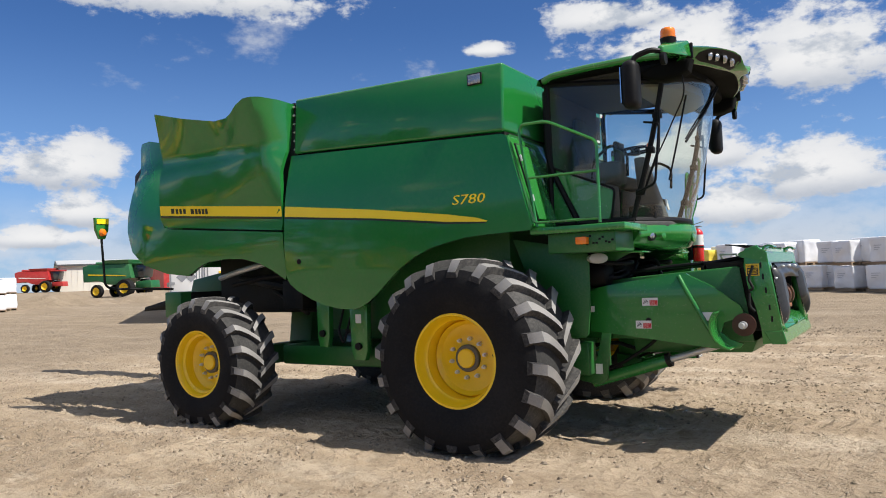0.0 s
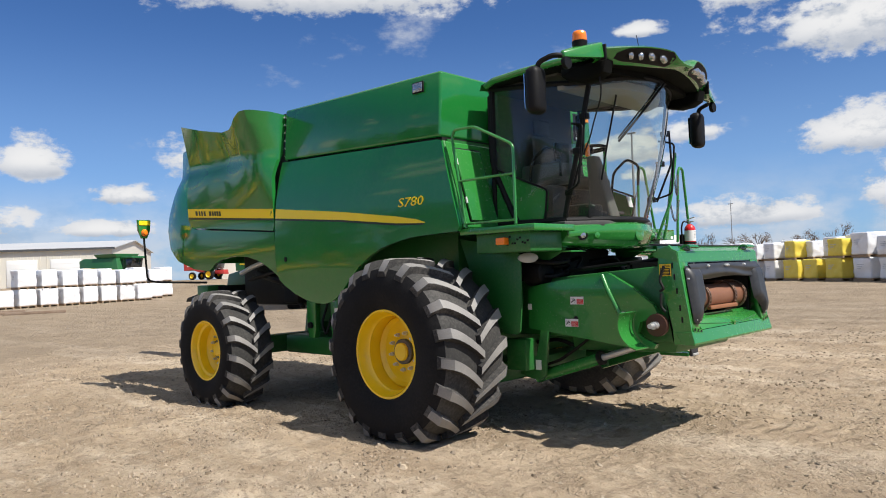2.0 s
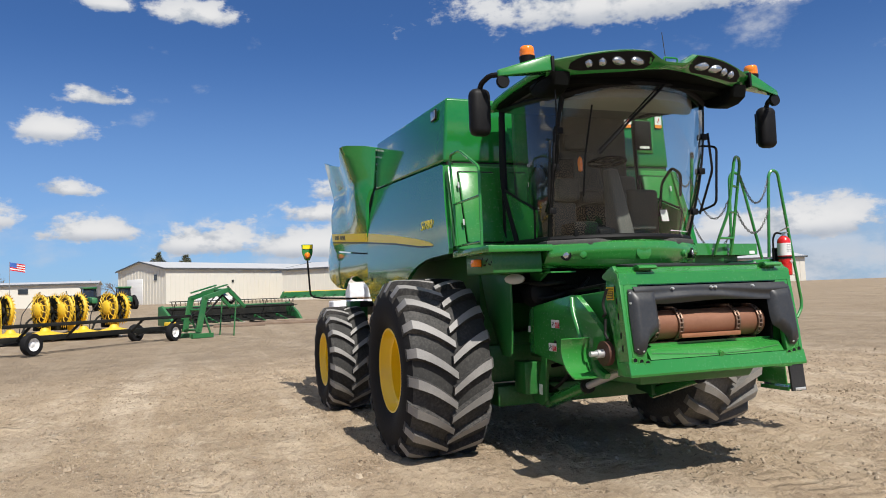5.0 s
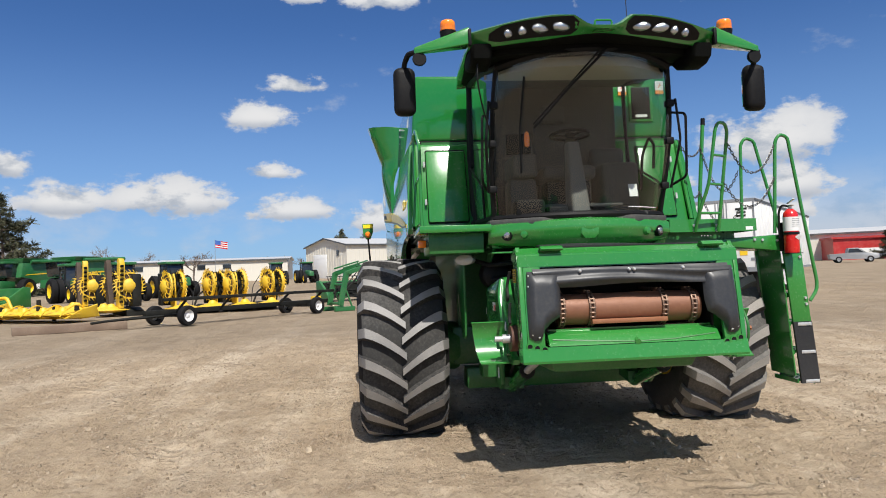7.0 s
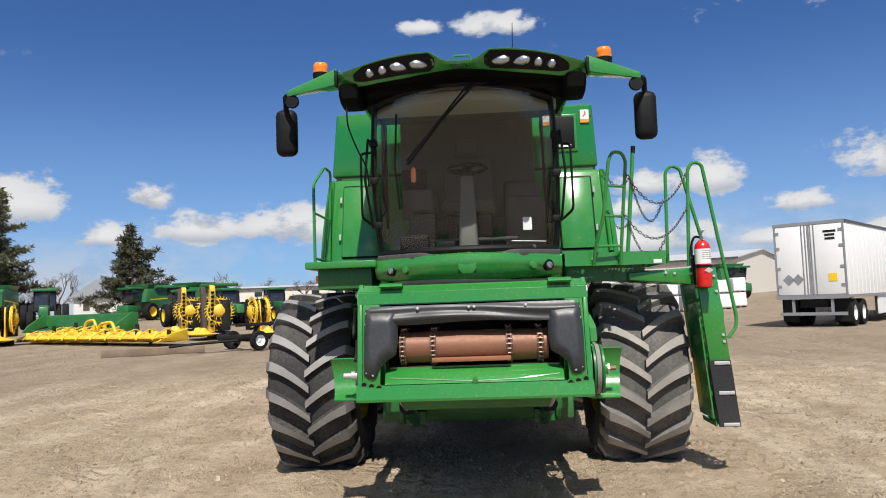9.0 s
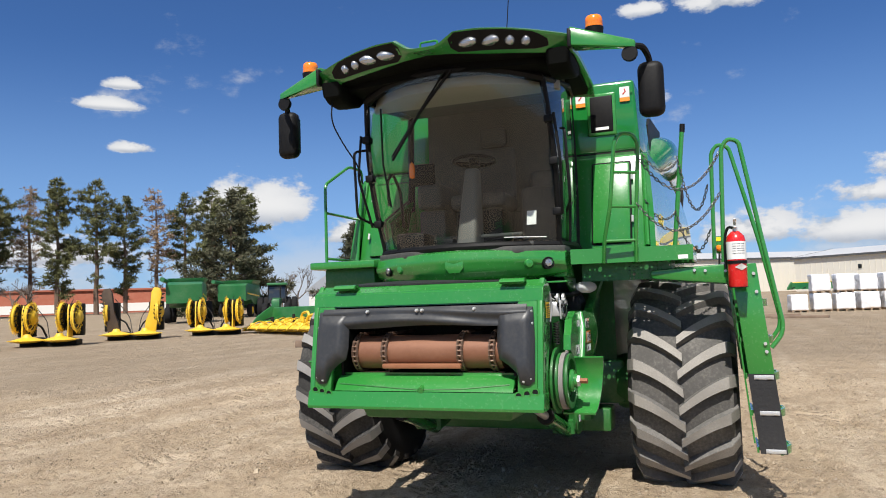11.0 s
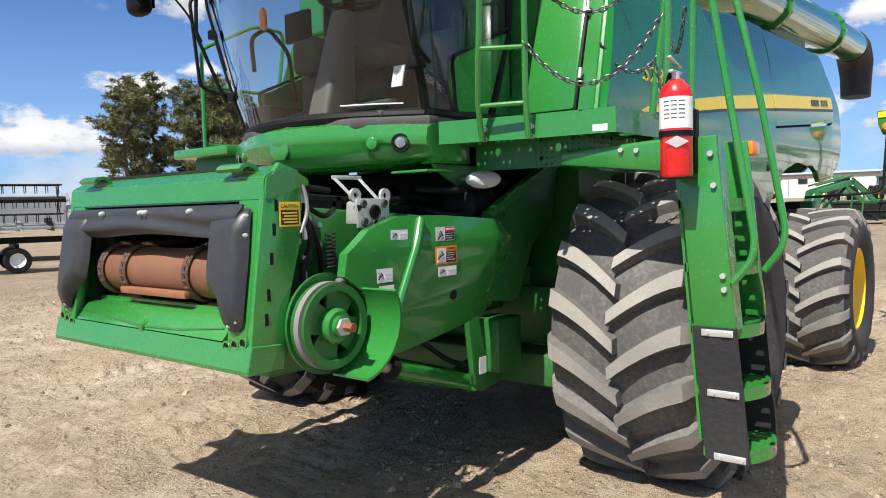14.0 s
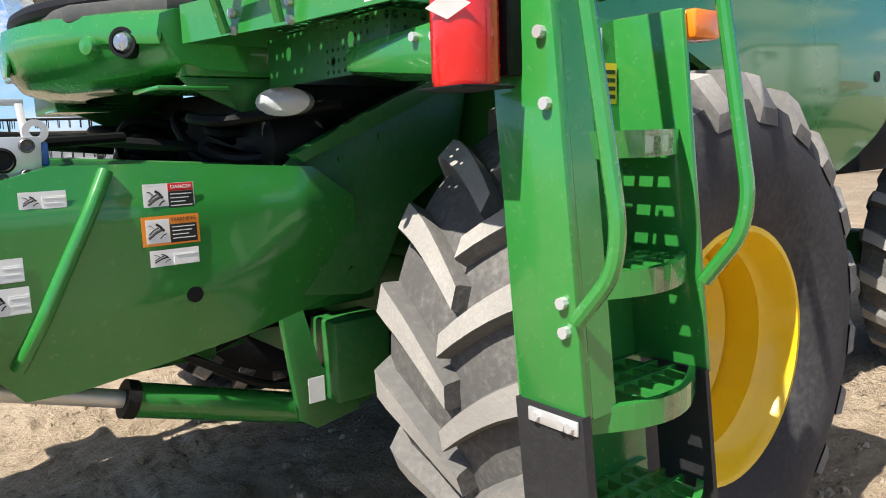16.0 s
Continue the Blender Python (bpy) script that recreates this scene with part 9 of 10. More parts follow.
for s in (-1, 1):
    bm = bmesh.new()
    box(bm, min(s * 0.65, s * 1.25), max(s * 0.65, s * 1.25), -0.45, -0.43, 0.2, 1.1)
    part("mud_flap", bm, DARK, e)
    for yy in (-1.0, -2.25):
        bm = bmesh.new()
        lathe(bm, [(0.3, -0.28), (0.5, -0.28), (0.52, -0.2), (0.52, 0.2), (0.5, 0.28), (0.3, 0.28)], (s * 0.97, yy, 0.52), "x", 22, closed=True)
        w = part("wheel", bm, RUBBER, e)
        bm = bmesh.new()
        lathe(bm, [(0.3, s * 0.26), (0.25, s * 0.15), (0.1, s * 0.2), (0.0, s * 0.22)], (s * 0.97, yy, 0.52), "x", 18, cap=False)
        part("rim", bm, WHITE, w)
for xx in (-1.29, 1.29):  # dark top and bottom rails, ribs, side skirt
    for z0, z1, mt in ((3.97, 4.07, TRIM_DK), (1.10, 1.22, GREY_METAL)):
        bm = bmesh.new()
        box(bm, xx - 0.02, xx + 0.02, -16.1, 0.0, z0, z1)
        part("side_rail", bm, mt, e)
    for k in range(27):
        bm = bmesh.new()
        box(bm, xx - 0.008, xx + 0.008, -0.6 * k - 0.32, -0.6 * k - 0.28, 1.22, 3.97)
        part("side_rib", bm, WHITE, e)
    bm = bmesh.new()
    box(bm, xx * 0.96 - 0.02, xx * 0.96 + 0.02, -11.0, -4.6, 0.35, 1.12)
    part("side_skirt", bm, WHITE, e, "white aerodynamic side skirt")
bm = bmesh.new()
box(bm, -1.3, 1.3, -16.1, 0.03, 4.05, 4.075)
part("roof_sheet", bm, TRIM_DK, e)
for xx in (-0.6, 0.6):
    bm = bmesh.new()
    box(bm, xx - 0.06, xx + 0.06, -12.9, -12.75, 0.25, 1.15)
    part("landing_leg", bm, GREY_METAL, e)
    bm = bmesh.new()
    box(bm, xx - 0.15, xx + 0.15, -13.0, -12.65, 0.0, 0.25)
    part("landing_foot", bm, GREY_METAL, e)
bm = bmesh.new()
box(bm, -0.5, 0.5, -3.0, -0.2, 0.75, 1.15)
part("bogie", bm, DARK, e)

# ---- implements ----


def rotary_disc(parent, c, axis, r, mat):
    """One flat toothed gathering drum of a forage header."""
    bm = bmesh.new()
    lathe(bm, [(0.0, 0.30), (r * 0.18, 0.28), (r * 0.30, 0.14), (r * 0.62, 0.08), (r * 0.9, 0.02), (r, -0.02), (r * 0.92, -0.06), (r * 0.5, -0.12), (0.0, -0.14)], c, axis, 26)
    drum = part("gathering_drum", bm, mat, parent)
    bm = bmesh.new()
    for k in range(22):
        t = 2 * math.pi * k / 22
        d, n = Vector((math.cos(t), math.sin(t), 0)), Vector((-math.sin(t), math.cos(t), 0))
        p = Vector(c) + d * r * 0.93
        hexa(bm, [p - n * 0.05 + Vector((0, 0, -0.03)), p + d * 0.16 + n * 0.03 + Vector((0, 0, -0.02)), p + d * 0.17 + n * 0.05 + Vector((0, 0, -0.02)), p + n * 0.05 + Vector((0, 0, -0.03)),
                  p - n * 0.05 + Vector((0, 0, 0.01)), p + d * 0.16 + n * 0.03, p + d * 0.17 + n * 0.05, p + n * 0.05 + Vector((0, 0, 0.01))])
    part("tooth_ring", bm, mat, drum)
    return drum


def upright_drum(parent, c, s, r):
    """A gathering drum of a folded wing, on edge: yellow hub face towards s, dark tined cage behind."""
    c = Vector(c)

    def at(w, t, rr):
        return c + Vector((s * w, rr * math.cos(t), rr * math.sin(t)))
    bm = bmesh.new()
    lathe(bm, [(0.0, s * 0.24), (r * 0.28, s * 0.23), (r * 0.44, s * 0.17), (r * 0.52, s * 0.10), (r * 0.50, -s * 0.06), (0.0, -s * 0.10)], c, "x", 24)
    drum = part("gathering_drum", bm, YEL_OLD, parent, "worn yellow gathering drum")
    bm = bmesh.new()
    lathe(bm, [(r * 0.86, s * 0.02), (r * 0.97, 0.0), (r, -s * 0.05), (r * 0.97, -s * 0.10), (r * 0.86, -s * 0.12)], c, "x", 28, closed=True)
    part("drum_rim", bm, YEL_OLD, drum)
    bm = bmesh.new()
    for k in range(26):
        t = 2 * math.pi * k / 26
        tube(bm, [at(0.02, t, r * 0.92), at(0.05, t + 0.06, r * 1.06), at(0.03, t + 0.15, r * 1.19)], [0.034, 0.024, 0.008], 4)
    lathe(bm, [(r * 0.88, s * 0.0), (r * 0.97, s * 0.0), (r * 0.97, s * 0.045), (r * 0.88, s * 0.045)], c, "x", 26, closed=True)
    part("tooth_ring", bm, YEL_OLD, drum)
    bm = bmesh.new()
    for k in range(12):
        t = 2 * math.pi * k / 12
        tube(bm, [at(0.10, t, r * 0.5), at(0.13, t + 0.10, r * 0.72), at(0.02, t + 0.18, r * 0.9)], 0.022, 4)
    part("spoke_ring", bm, YEL_OLD, drum)
    bm = bmesh.new()
    for k in range(16):
        t = 2 * math.pi * k / 16
        tube(bm, [at(-0.08, t, r * 0.2), at(-0.20, t + 0.1, r * 0.7), at(-0.14, t + 0.2, r * 0.98)], 0.028, 4)
    lathe(bm, [(0.0, -s * 0.22), (r * 0.28, -s * 0.22), (r * 0.30, -s * 0.08)], c, "x", 14, cap=False)
    part("cage", bm, DARK, drum)
    bm = bmesh.new()
    lathe(bm, [(0.0, s * 0.01), (r * 0.88, s * 0.0), (r * 0.88, -s * 0.05), (0.0, -s * 0.05)], c, "x", 24)
    part("back_plate", bm, DARK_RUST, drum, "dark rusty back plate")
    return drum


DARK_RUST = worn("dark_rusty_frame", (0.06, 0.04, 0.028), dust=(0.22, 0.15, 0.09), rough=0.7, metal=0.2, dusty=0.4, vary=0.4, bump=0.3)


def folded_header(label, x, y, turn, tall=False):
    """A yellow rotary forage header with both wings folded up on edge."""
    e = stand("forage_header", label, "forage header", x, y, turn, "folded headers")
    for xx in (-0.72, 0.72):
        rotary_disc(e, (xx, -0.65, 0.32), "z", 0.74, YEL_OLD)
    bm = bmesh.new()
    prism(bm, [(-1.3, 0.0), (1.3, 0.0), (1.3, 0.25), (0.6, 0.42), (0.0, 0.30), (-0.6, 0.42), (-1.3, 0.25)], "y", -0.1, 0.7, 0.03)
    part("base", bm, DARK, e)
    for s in (-1, 1):
        bm = bmesh.new()
        if tall:
            out = [(s * 0.62, 0.40), (s * 1.20, 0.40), (s * 1.32, 1.2), (s * 1.52, 2.45), (s * 1.40, 2.72), (s * 1.12, 2.76), (s * 0.98, 2.5), (s * 0.92, 1.5), (s * 0.70, 1.0)]
            prism(bm, out, "y", -0.42, -0.18, 0.03)
        else:
            out = [(-0.5, 0.4), (0.1, 0.4), (0.25, 1.3), (0.0, 1.92), (-0.3, 1.96), (-0.45, 1.7)]
            prism(bm, out, "x", min(s * 0.98, s * 1.06), max(s * 0.98, s * 1.06), 0.02)
        part("wing_plate", bm, DARK_RUST if tall and s < 0 else YEL_OLD, e)
        zc, r = (1.55, 0.62) if tall else (1.38, 0.68)
        if tall:
            upright_drum(e, (s * 1.30, 0.05, zc - 0.1), s, r * 1.05)
            for k in range(9):
                z = 0.7 + 0.21 * k
                x = lerp_table(z, [(0.4, 1.20), (1.2, 1.34), (2.45, 1.54)])
                bm = bmesh.new()
                hexa(bm, [(s * x, -0.40, z - 0.06), (s * (x + 0.13), -0.36, z + 0.02), (s * (x + 0.13), -0.30, z + 0.02), (s * x, -0.24, z - 0.06), (s * x, -0.40, z + 0.05), (s * (x + 0.13), -0.36, z + 0.05), (s * (x + 0.13), -0.30, z + 0.05), (s * x, -0.24, z + 0.05)])
                part("tooth", bm, DARK, e)
        else:
            upright_drum(e, (s * 0.70, -0.25, zc), -s, r)
            upright_drum(e, (s * 1.36, -0.20, zc - 0.03), s, r)
        bm = bmesh.new()
        box(bm, min(s * 0.75, s * 1.5), max(s * 0.75, s * 1.5), 0.15, 0.55, 0.45, 2.0, 0.05)
        part("wing_back", bm, DARK, e)
        bm = bmesh.new()
        tube(bm, [(s * 0.2, 0.3, 0.4), (s * 0.45, 0.35, 0.9), (s * 0.9, 0.35, 1.2)], 0.045, 6, 0.1)
        part("fold_link", bm, DARK, e)
        bm = bmesh.new()
        tube(bm, [(s * 0.15, 0.45, 0.35), (s * 0.3, 0.55, 1.2), (s * 0.8, 0.5, 1.9), (s * 1.0, 0.3, 2.2)], 0.02, 5, 0.2)
        part("hose", bm, BLACK_RUB, e)
    return e


def flat_header(label, x, y, turn, n=6):
    """The same kind of header, unfolded on the ground."""
    e = stand("forage_header", label, "forage header", x, y, turn, "unfolded headers")
    for k in range(n):
        rotary_disc(e, ((k - (n - 1) / 2) * 1.15, -0.5, 0.34), "z", 0.60, YEL_OLD)
    w = n * 1.15 / 2
    bm = bmesh.new()
    prism(bm, [(-0.1, 0.1), (0.9, 0.15), (0.75, 0.55), (0.2, 0.45)], "x", -w, w, 0.03)
    part("back_beam", bm, YEL_OLD, e)
    for s in (-1, 1):
        bm = bmesh.new()
        prism(bm, [(-1.0, 0.15), (0.7, 0.15), (0.75, 0.7), (-0.1, 0.5)], "x", s * w - 0.05, s * w + 0.05, 0.03)
        part("end_shield", bm, YEL_OLD, e)
    bm = bmesh.new()
    tube(bm, [(-0.8, 0.5, 0.5), (-0.55, 0.55, 0.98), (0.45, 0.5, 1.08), (0.8, 0.5, 0.5)], 0.08, 8, 0.2)
    part("mount_frame", bm, YEL_OLD, e)
    for k in range(n):  # dark gearboxes and raised yellow guide arms
        px = (k - (n - 1) / 2) * 1.15
        bm = bmesh.new()
        cyl(bm, (px, 0.2, 0.45), (px, 0.2, 0.95 if k % 3 == 1 else 0.7), 0.11, 0.09, seg=10)
        part("gearbox", bm, DARK if k % 2 else YEL_OLD, e)
        bm = bmesh.new()
        tube(bm, [(px + 0.5, 0.3, 0.45), (px + 0.55, -0.3, 0.75), (px + 0.57, -0.9, 0.5), (px + 0.57, -1.15, 0.25)], 0.03, 6, 0.2)
        part("guide_arm", bm, YEL_OLD, e)
    for k in range(3):
        bm = bmesh.new()
        cyl(bm, (-w * 0.6 + k * w * 0.6, 0.5, 0.0), (-w * 0.6 + k * w * 0.6, 0.5, 0.7), 0.08, seg=8)
        part("stand_leg", bm, DARK, e)
    return e


folded_header("yellow forage header with folded toothed drums", -19.2, -28.4, 118)
folded_header("yellow forage header with tall upright folded wings", -24.0, -27.8, 122, True)
folded_header("yellow forage header with folded toothed drums", -27.8, -25.4, 116)
folded_header("yellow forage header folded, beside a black trailer", -29.2, -10.7, 125)
folded_header("yellow forage header folded, beside a black trailer", -30.2, -8.0, 125)
folded_header("tall folded yellow forage header", -29.6, -14.2, 32, True)
folded_header("tall folded yellow forage header", -33.0, -17.0, 28, True)
flat_header("yellow forage header unfolded on the dirt", -27.5, -19.3, 62, 10)
flat_header("yellow forage header unfolded in front of headers", -33.5, -23.5, 55, 5)


def grain_header(label, x, y, turn, length, paint, reel=True, trailer=False, z0=0.0):
    """A cutting platform with back sheet, reel bats and end shields."""
    e = stand("grain_header", label, "grain header", x, y, turn, "parked headers")
    L = length / 2
    bm = bmesh.new()
    prism(bm, [(0.0, z0 + 0.15), (-1.1, z0 + 0.1), (-1.1, z0 + 0.16), (-0.1, z0 + 0.3), (0.0, z0 + 1.0), (0.08, z0 + 1.0)], "x", -L, L)
    part("back_sheet", bm, DARK if reel and paint is GREEN_OLD else paint, e)
    bm = bmesh.new()
    cyl(bm, (-L, 0.1, z0 + 1.0), (L, 0.1, z0 + 1.0), 0.10, seg=10)
    part("top_tube", bm, YEL_OLD if paint is GREEN_OLD and not reel else paint, e)
    bm = bmesh.new()
    cyl(bm, (-L, 0.1, z0 + 0.2), (L, 0.1, z0 + 0.2), 0.10, seg=10)
    part("frame_tube", bm, paint, e)
    for k in range(int(length / 0.8)):  # pointed row dividers or guards along the front
        px = -L + 0.4 + 0.8 * k
        bm = bmesh.new()
        hexa(bm, [(px - 0.12, -0.2, z0 + 0.1), (px + 0.12, -0.2, z0 + 0.1), (px + 0.02, -1.35, z0 + 0.05), (px - 0.02, -1.35, z0 + 0.05), (px - 0.10, -0.2, z0 + 0.42), (px + 0.10, -0.2, z0 + 0.42), (px + 0.02, -1.3, z0 + 0.09), (px - 0.02, -1.3, z0 + 0.09)])
        part("divider", bm, paint if k % 2 else DARK, e)
    for s in (-1, 1):
        bm = bmesh.new()
        prism(bm, [(0.2, z0 + 0.05), (-1.6, z0 + 0.05), (-1.2, z0 + 0.5), (-0.2, z0 + 1.15), (0.2, z0 + 1.1)], "x", s * L - 0.08, s * L + 0.08, 0.03)
        part("end_shield", bm, paint, e)
    if reel:
        for k in range(6):
            t = k * math.pi / 3
            c = Vector((0, -0.9 + 0.48 * math.cos(t), z0 + 0.95 + 0.48 * math.sin(t)))
            bm = bmesh.new()
            cyl(bm, (-L + 0.2, c.y, c.z), (L - 0.2, c.y, c.z), 0.03, seg=6)
            n = int(length / 0.28)
            for j in range(n):
                px = -L + 0.3 + j * (length - 0.6) / (n - 1)
                cyl(bm, (px, c.y, c.z), (px, c.y - 0.03, c.z - 0.24), 0.012, seg=4, cap=False)
            part("reel_bat", bm, DARK, e)
        bm = bmesh.new()
        cyl(bm, (-L + 0.1, -0.9, z0 + 0.95), (L - 0.1, -0.9, z0 + 0.95), 0.09, seg=10)
        part("reel_tube", bm, DARK, e)
        n = max(3, int(length / 1.6))
        for j in range(n):
            px = -L + 0.3 + j * (length - 0.6) / (n - 1)
            bm = bmesh.new()
            for k in range(6):
                t = k * math.pi / 3
                cyl(bm, (px, -0.9, z0 + 0.95), (px, -0.9 + 0.48 * math.cos(t), z0 + 0.95 + 0.48 * math.sin(t)), 0.02, seg=5)
            part("reel_spider", bm, DARK, e)
    if trailer:
        bm = bmesh.new()
        box(bm, -L - 1.0, L + 0.3, -0.15, 0.05, z0 - 0.30, z0 - 0.12)
        part("trailer_beam", bm, DARK, e)
        for px in (-L + 0.8, L - 1.4):
            bm = bmesh.new()
            box(bm, px - 0.06, px + 0.06, -0.9, 0.8, z0 - 0.42, z0 - 0.30)
            part("axle", bm, DARK, e)
            for yy, s in ((-0.9, -1), (0.8, 1)):
                road_wheel(e, px, yy, 0.36, 0.24, WHITE, s)
    return e


grain_header("green draper header with black reel on the dirt", -38.9, -1.4, 118, 8.5, GREEN_OLD, True, False, 0.1)
grain_header("long green header behind yellow headers", -36.0, -24.5, 62, 9.0, GREEN_DUSTY, False, False, 0.3)
grain_header("grey draper header on a wheeled trailer", -0.7, -21.0, 164, 10.5, GREY_METAL, True, True, 1.12)
grain_header("dark header laid among machines", -22.5, -44.0, 40, 9.0, GREY_METAL, True, False, 0.2)
grain_header("green and yellow header in front of the warehouse", -106.4, 15.8, 60, 11, GREEN_OLD, False, False, 0.5)
grain_header("yellow pick-up header on the dirt", -13.8, -29.5, 157, 4.6, YEL_OLD, True, False, 0.1)
for px, py, tt in ((-14.0, -55.0, 30), (-34.0, -60.0, 50)):
    grain_header("blue header parked far off", px, py, tt, 8.0, BLUE_OLD, True, False, 0.2)

# heap of orange machine parts in front of the far combines
e = stand("implement", "orange folded implement frame in front of parked combines", "implement", -32, -56, 40)
random.seed(9)
for k in range(9):
    bm = bmesh.new()
    x = -1.6 + 0.4 * k
    tube(bm, [(x, -0.6, 0.1), (x * 0.5, 0.0, 1.0 + random.uniform(0.4, 1.7) * (1 - abs(x) / 2.2)), (x * 0.9, 0.6, 0.2)], 0.07, 6, 0.2)
    part("frame_tube", bm, CONE, e)
bm = bmesh.new()
box(bm, -2.2, 2.2, -0.4, 0.4, 0.1, 0.35, 0.03)
part("base_frame", bm, CONE, e)

# black header trailer with white-rimmed wheels and long tongue
e = stand("header_trailer", "empty black header trailer with white wheel rims", "trailer", -22.8, -7.45, 140)
bm = bmesh.new()
box(bm, -4.2, 5.6, -0.10, 0.10, 0.42, 0.60, 0.01)
part("main_beam", bm, DARK, e)
bm = bmesh.new()
box(bm, -3.9, 5.0, -0.75, -0.63, 0.92, 1.04, 0.01)
part("rest_beam", bm, DARK, e)
for px in (-2.9, -0.9, 2.2, 4.2):
    bm = bmesh.new()
    tube(bm, [(px, -0.1, 0.5), (px, -0.69, 0.95)], 0.05, 6)
    part("upright", bm, DARK, e)
for px in (-3.1, 3.6):
    bm = bmesh.new()
    box(bm, px - 0.06, px + 0.06, -0.95, 0.95, 0.32, 0.44)
    part("axle", bm, DARK, e)
    for yy, s in ((-0.98, -1), (0.98, 1)):
        road_wheel(e, px, yy, 0.37, 0.25, WHITE, s)
bm = bmesh.new()
tube(bm, [(-3.1, 0.4, 0.4), (-5.6, 0.0, 0.34), (-6.2, 0.0, 0.3)], 0.05, 6)
tube(bm, [(-3.1, -0.4, 0.4), (-5.6, 0.0, 0.34)], 0.05, 6)
part("tongue", bm, DARK, e)
bm = bmesh.new()
box(bm, 4.4, 4.7, -0.2, 0.2, 0.55, 0.75, 0.02)
part("rest_pad", bm, YEL_OLD, e)

# green front loader lying on the dirt
e = stand("front_loader", "green front loader arms standing on the dirt", "loader", -26.4, -3.5, 120)
def beam(bm, a, b, w, h):
    """A square beam between two points in the loader's own upright plane."""
    a, b = Vector(a), Vector(b)
    d = (b - a).normalized()
    n = Vector((-d.z, 0, d.x)) * h / 2
    o = Vector((0, w / 2, 0))
    hexa(bm, [a - n - o, b - n - o, b - n + o, a - n + o, a + n - o, b + n - o, b + n + o, a + n + o], 0.012, 1)


for s in (-1, 1):
    y = s * 0.55
    for name, a, b, w, h, mt in (("mast", (-0.2, y, 0.25), (0.15, y, 1.75), 0.10, 0.26, GREEN_OLD), ("boom", (0.10, y, 1.70), (1.35, y, 2.05), 0.10, 0.20, GREEN_OLD), ("boom_tip", (1.30, y, 2.06), (2.15, y, 1.25), 0.10, 0.16, GREEN_OLD),
                                 ("parallel_bar", (0.05, y * 0.8, 1.95), (1.35, y * 0.8, 2.28), 0.06, 0.07, GREEN_OLD), ("ram", (0.0, y * 0.85, 0.8), (1.1, y * 0.85, 1.85), 0.07, 0.08, DARK), ("tilt_ram", (1.3, y * 0.9, 2.2), (2.0, y * 0.9, 1.55), 0.06, 0.07, DARK), ("foot", (-0.5, y, 0.1), (0.5, y, 0.1), 0.16, 0.2, GREEN_OLD), ("brace", (0.4, y, 0.15), (0.05, y, 1.1), 0.06, 0.08, GREEN_OLD), ("stand_leg", (1.7, y, 1.6), (1.55, y, 0.0), 0.05, 0.06, GREEN_OLD)):
        bm = bmesh.new()
        beam(bm, a, b, w, h)
        part(name, bm, mt, e)
for x, z in ((0.1, 1.2), (1.3, 2.05), (2.1, 1.28), (-0.2, 0.35)):
    bm = bmesh.new()
    cyl(bm, (x, -0.6, z), (x, 0.6, z), 0.06, seg=8)
    part("cross_tube", bm, GREEN_OLD, e)
bm = bmesh.new()
tube(bm, [(0.1, 0.3, 0.3), (0.4, 0.35, 0.9), (0.9, 0.3, 1.5), (1.3, 0.3, 1.9)], 0.025, 6, 0.2)
part("hose", bm, BLACK_RUB, e)

# timbers, tyres, dirt heap, cones, poles, flag
random.seed(6)
for k in range(7):
    x, y = -36.0 - 0.9 * (k % 3) + random.uniform(-1, 1), -1.0 + 1.1 * k
    e = stand("timber", "old grey timber lying on the dirt", "timber", x, y, 75 + random.uniform(-14, 14), "old timbers")
    bm = bmesh.new()
    box(bm, -1.4, 1.4, -0.12, 0.12, 0.0, 0.14, 0.015)
    part("beam", bm, TIMBER, e)
e = stand("timber", "long weathered timber beside a trailer", "timber", -18.9, -12.4, 118, "old timbers")
bm = bmesh.new()
box(bm, -1.8, 1.8, -0.15, 0.15, 0.0, 0.28, 0.02)
part("beam", bm, TIMBER, e)
for k, (x, y, z) in enumerate(((-8.3, -22.4, 0.0), (-8.9, -22.1, 0.0), (-8.55, -22.3, 0.22))):
    e = stand("old_tyre", "old black tyre lying flat on the dirt", "tyre", x, y, 0, "old tyres")
    e.location.z += z
    bm = bmesh.new()
    lathe(bm, [(0.25, 0.0), (0.42, 0.0), (0.46, 0.05), (0.46, 0.17), (0.42, 0.22), (0.25, 0.22), (0.28, 0.11)], (0, 0, 0), "z", 24, closed=True)
    part("casing", bm, RUBBER, e)
e = stand("flat_frame", "low dark steel frame lying on the dirt", "frame", -7.6, -23.6, 150)
bm = bmesh.new()
for yy in (-0.5, 0.0, 0.5):
    box(bm, -2.2, 2.2, yy - 0.05, yy + 0.05, 0.02, 0.14)
for xx in (-2.0, 0.0, 2.0):
    box(bm, xx - 0.05, xx + 0.05, -0.5, 0.5, 0.03, 0.13)
part("bars", bm, DARK, e)
heap = bmesh.new()
for k, (hx, hy, hr, hz) in enumerate(((-54, 25, 5.5, 1.2), (-51, 31, 4.5, 0.9), (-56, 19, 4, 0.7))):
    def hp(u, v, hx=hx, hy=hy, hr=hr, hz=hz):
        t, r = 2 * math.pi * u, hr * v
        x, y = hx + r * math.cos(t), hy + r * math.sin(t)
        return Vector((x, y, ground_height(x, y) - 0.03 + hz * (math.cos(math.pi * min(v, 1)) * 0.5 + 0.5) * (0.85 + 0.3 * noise.noise(Vector((x, y, 0)) * 0.8))))
    grid(heap, hp, 26, 8)
dirt_heap = finish("dirt_heap", heap, DIRT, smooth=180)
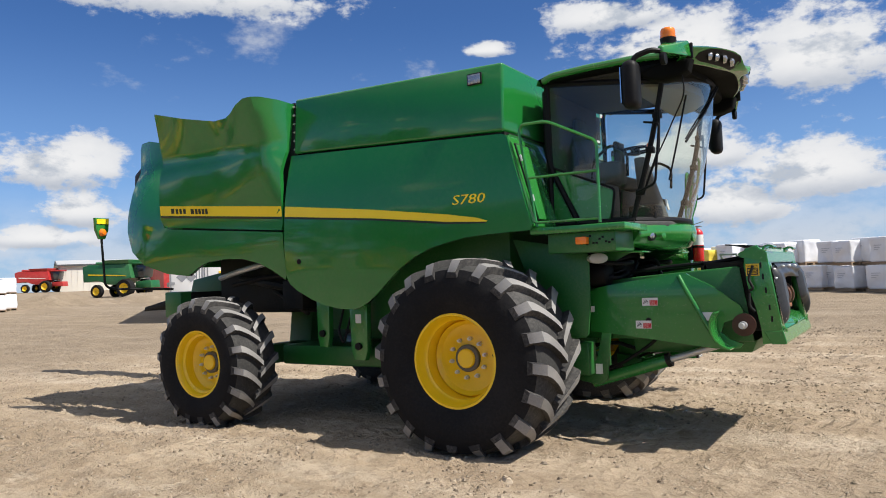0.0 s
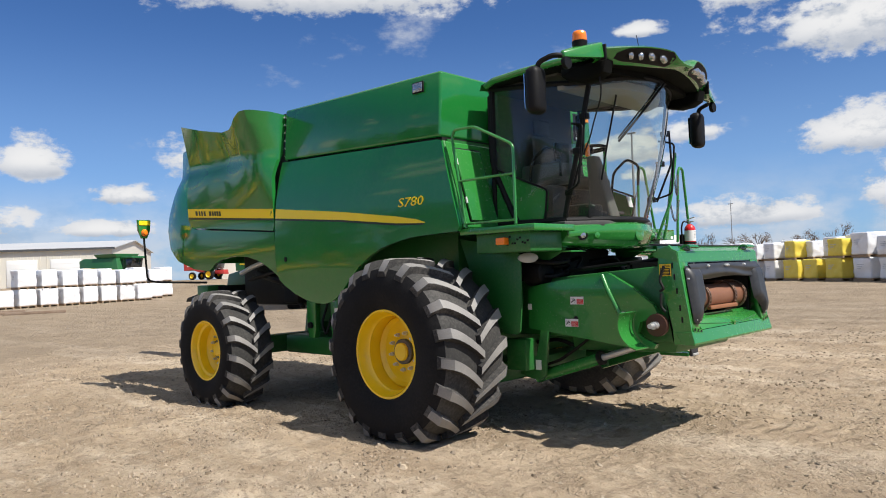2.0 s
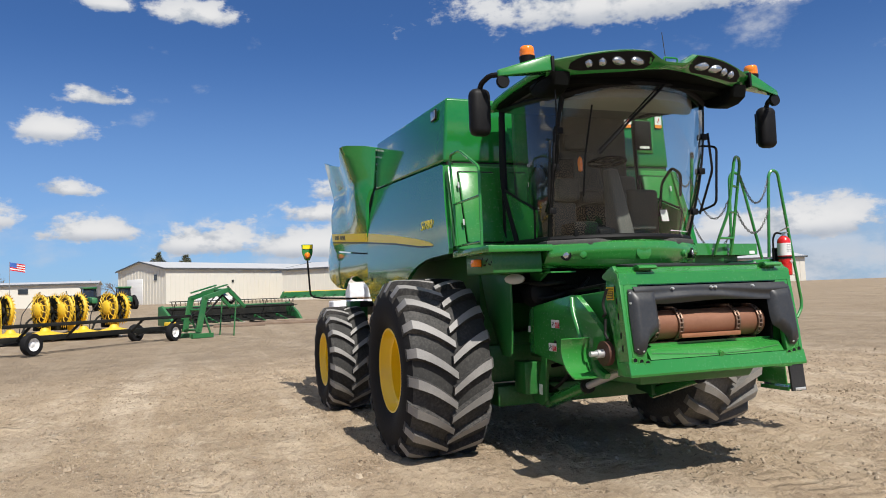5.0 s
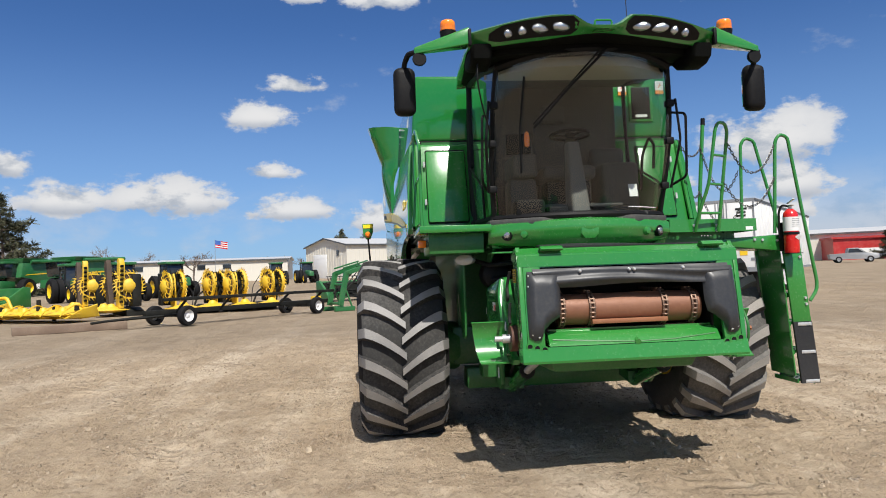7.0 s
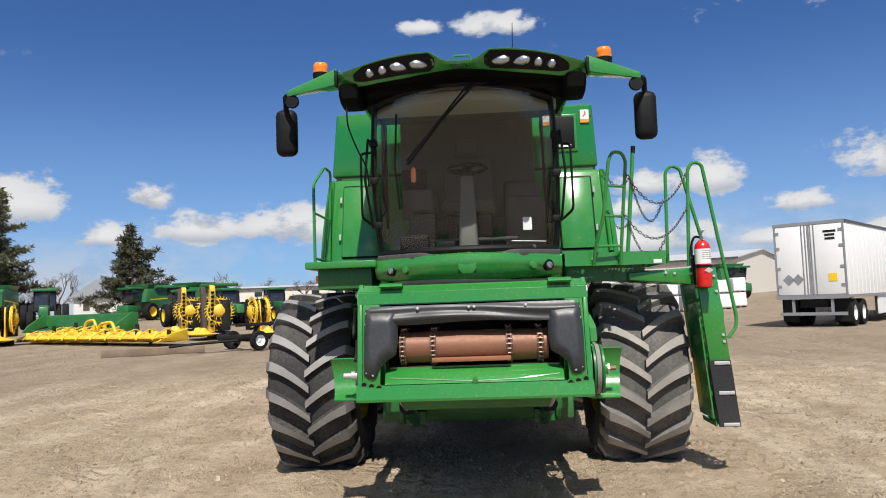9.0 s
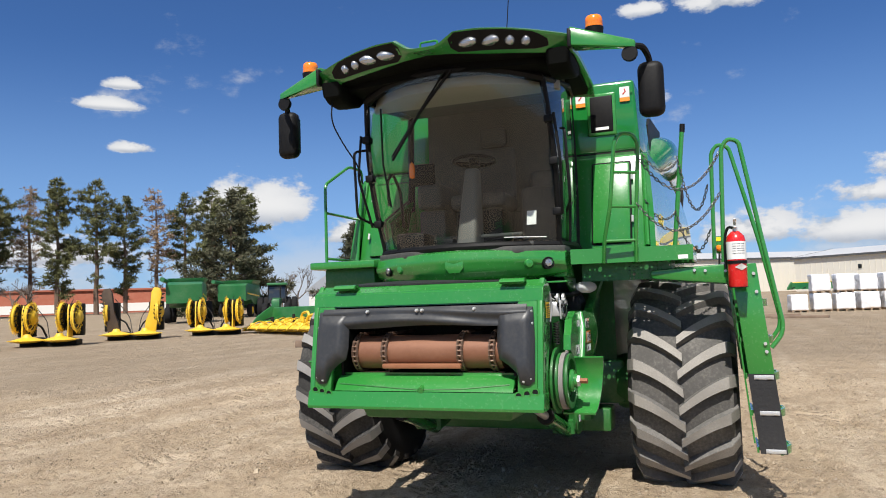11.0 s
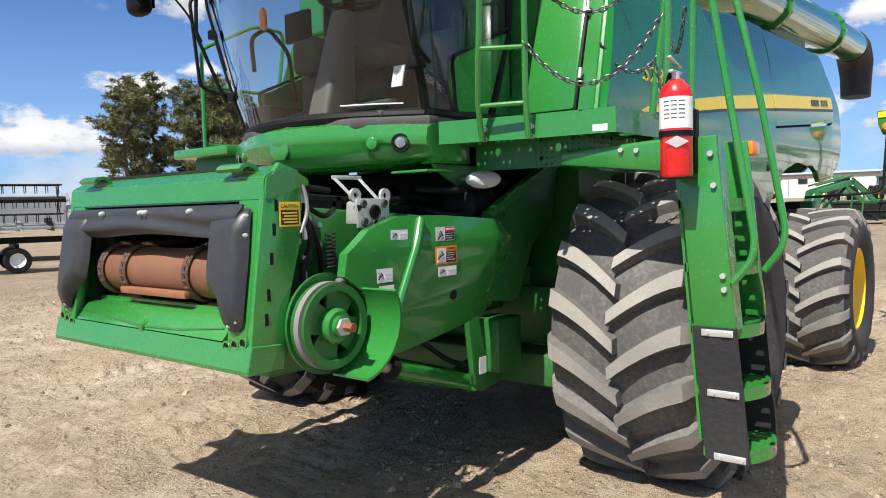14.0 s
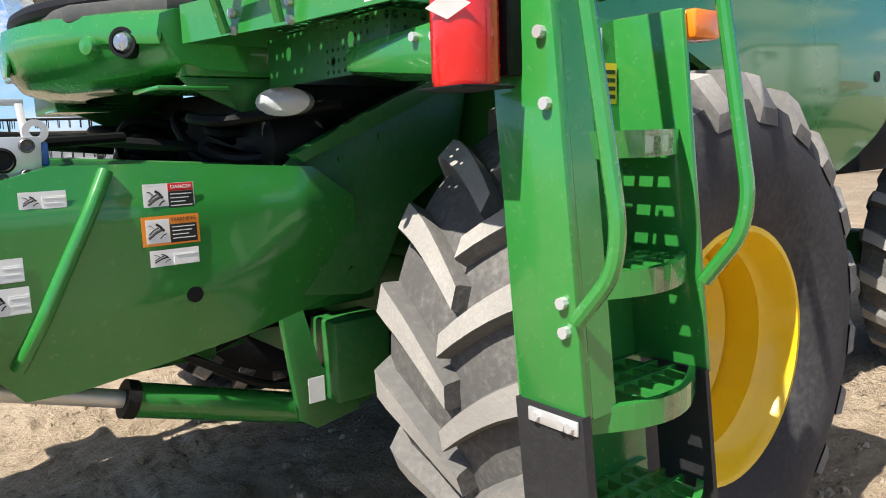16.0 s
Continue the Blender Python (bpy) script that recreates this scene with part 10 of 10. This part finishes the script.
tagged(dirt_heap, "low heap of tan dirt at the yard's edge", "dirt heap", kind="stuff")
for x, y, lean in ((-15.7, 16.0, 12), (-15.3, 17.2, 0)):
    e = stand("traffic_cone", "orange traffic cone with white bands", "cone", x, y, 0, "traffic cones")
    e.rotation_euler = (radians(lean), 0, 0)
    bm = bmesh.new()
    lathe(bm, [(0.0, 0.9), (0.03, 0.9), (0.15, 0.03)], (0, 0, 0), "z", 14)
    box(bm, -0.2, 0.2, -0.2, 0.2, 0.0, 0.03, 0.01)
    c = part("body", bm, CONE, e)
    bm = bmesh.new()
    lathe(bm, [(0.076, 0.58), (0.098, 0.42)], (0, 0, 0), "z", 14)
    part("band", bm, WHITE, e)
for x, y, h in ((-36.5, 67.7, 15.5), (-60, 150, 12), (-100, 90, 9), (-118, -66, 9)):
    e = stand("light_pole", "tall grey metal light pole", "pole", x, y, 0, "poles")
    bm = bmesh.new()
    cyl(bm, (0, 0, -0.3), (0, 0, h), 0.22 if h > 13 else 0.12, 0.10 if h > 13 else 0.07, seg=10)
    part("mast", bm, GREY_METAL, e)
    bm = bmesh.new()
    box(bm, -0.5, 0.5, -0.12, 0.12, h, h + 0.16)
    cyl(bm, (0, 0, h), (0, 0, h + 0.9), 0.02, seg=5)
    part("head", bm, GREY_METAL, e)
e = stand("flag_pole", "striped flag flying from a pole above a roof", "flag", -138, -32, 80)
bm = bmesh.new()
cyl(bm, (0, 0, -0.3), (0, 0, 8.2), 0.06, 0.04, seg=8)
part("pole", bm, GREY_METAL, e)
for k in range(7):
    bm = bmesh.new()
    grid(bm, lambda u, v: Vector((2.6 * u, 0.25 * math.sin(5 * u), 6.7 + 0.2 * (k + v) - 0.5 * u)), 8, 1, 0.01)
    part("flag_stripe", bm, RED if k % 2 == 0 else WHITE, e)
bm = bmesh.new()
grid(bm, lambda u, v: Vector((1.1 * u, 0.25 * math.sin(2.1 * u) - 0.02, 7.3 + 0.8 * v - 0.21 * u)), 6, 2, 0.01)
part("flag_field", bm, BLUE_OLD, e)
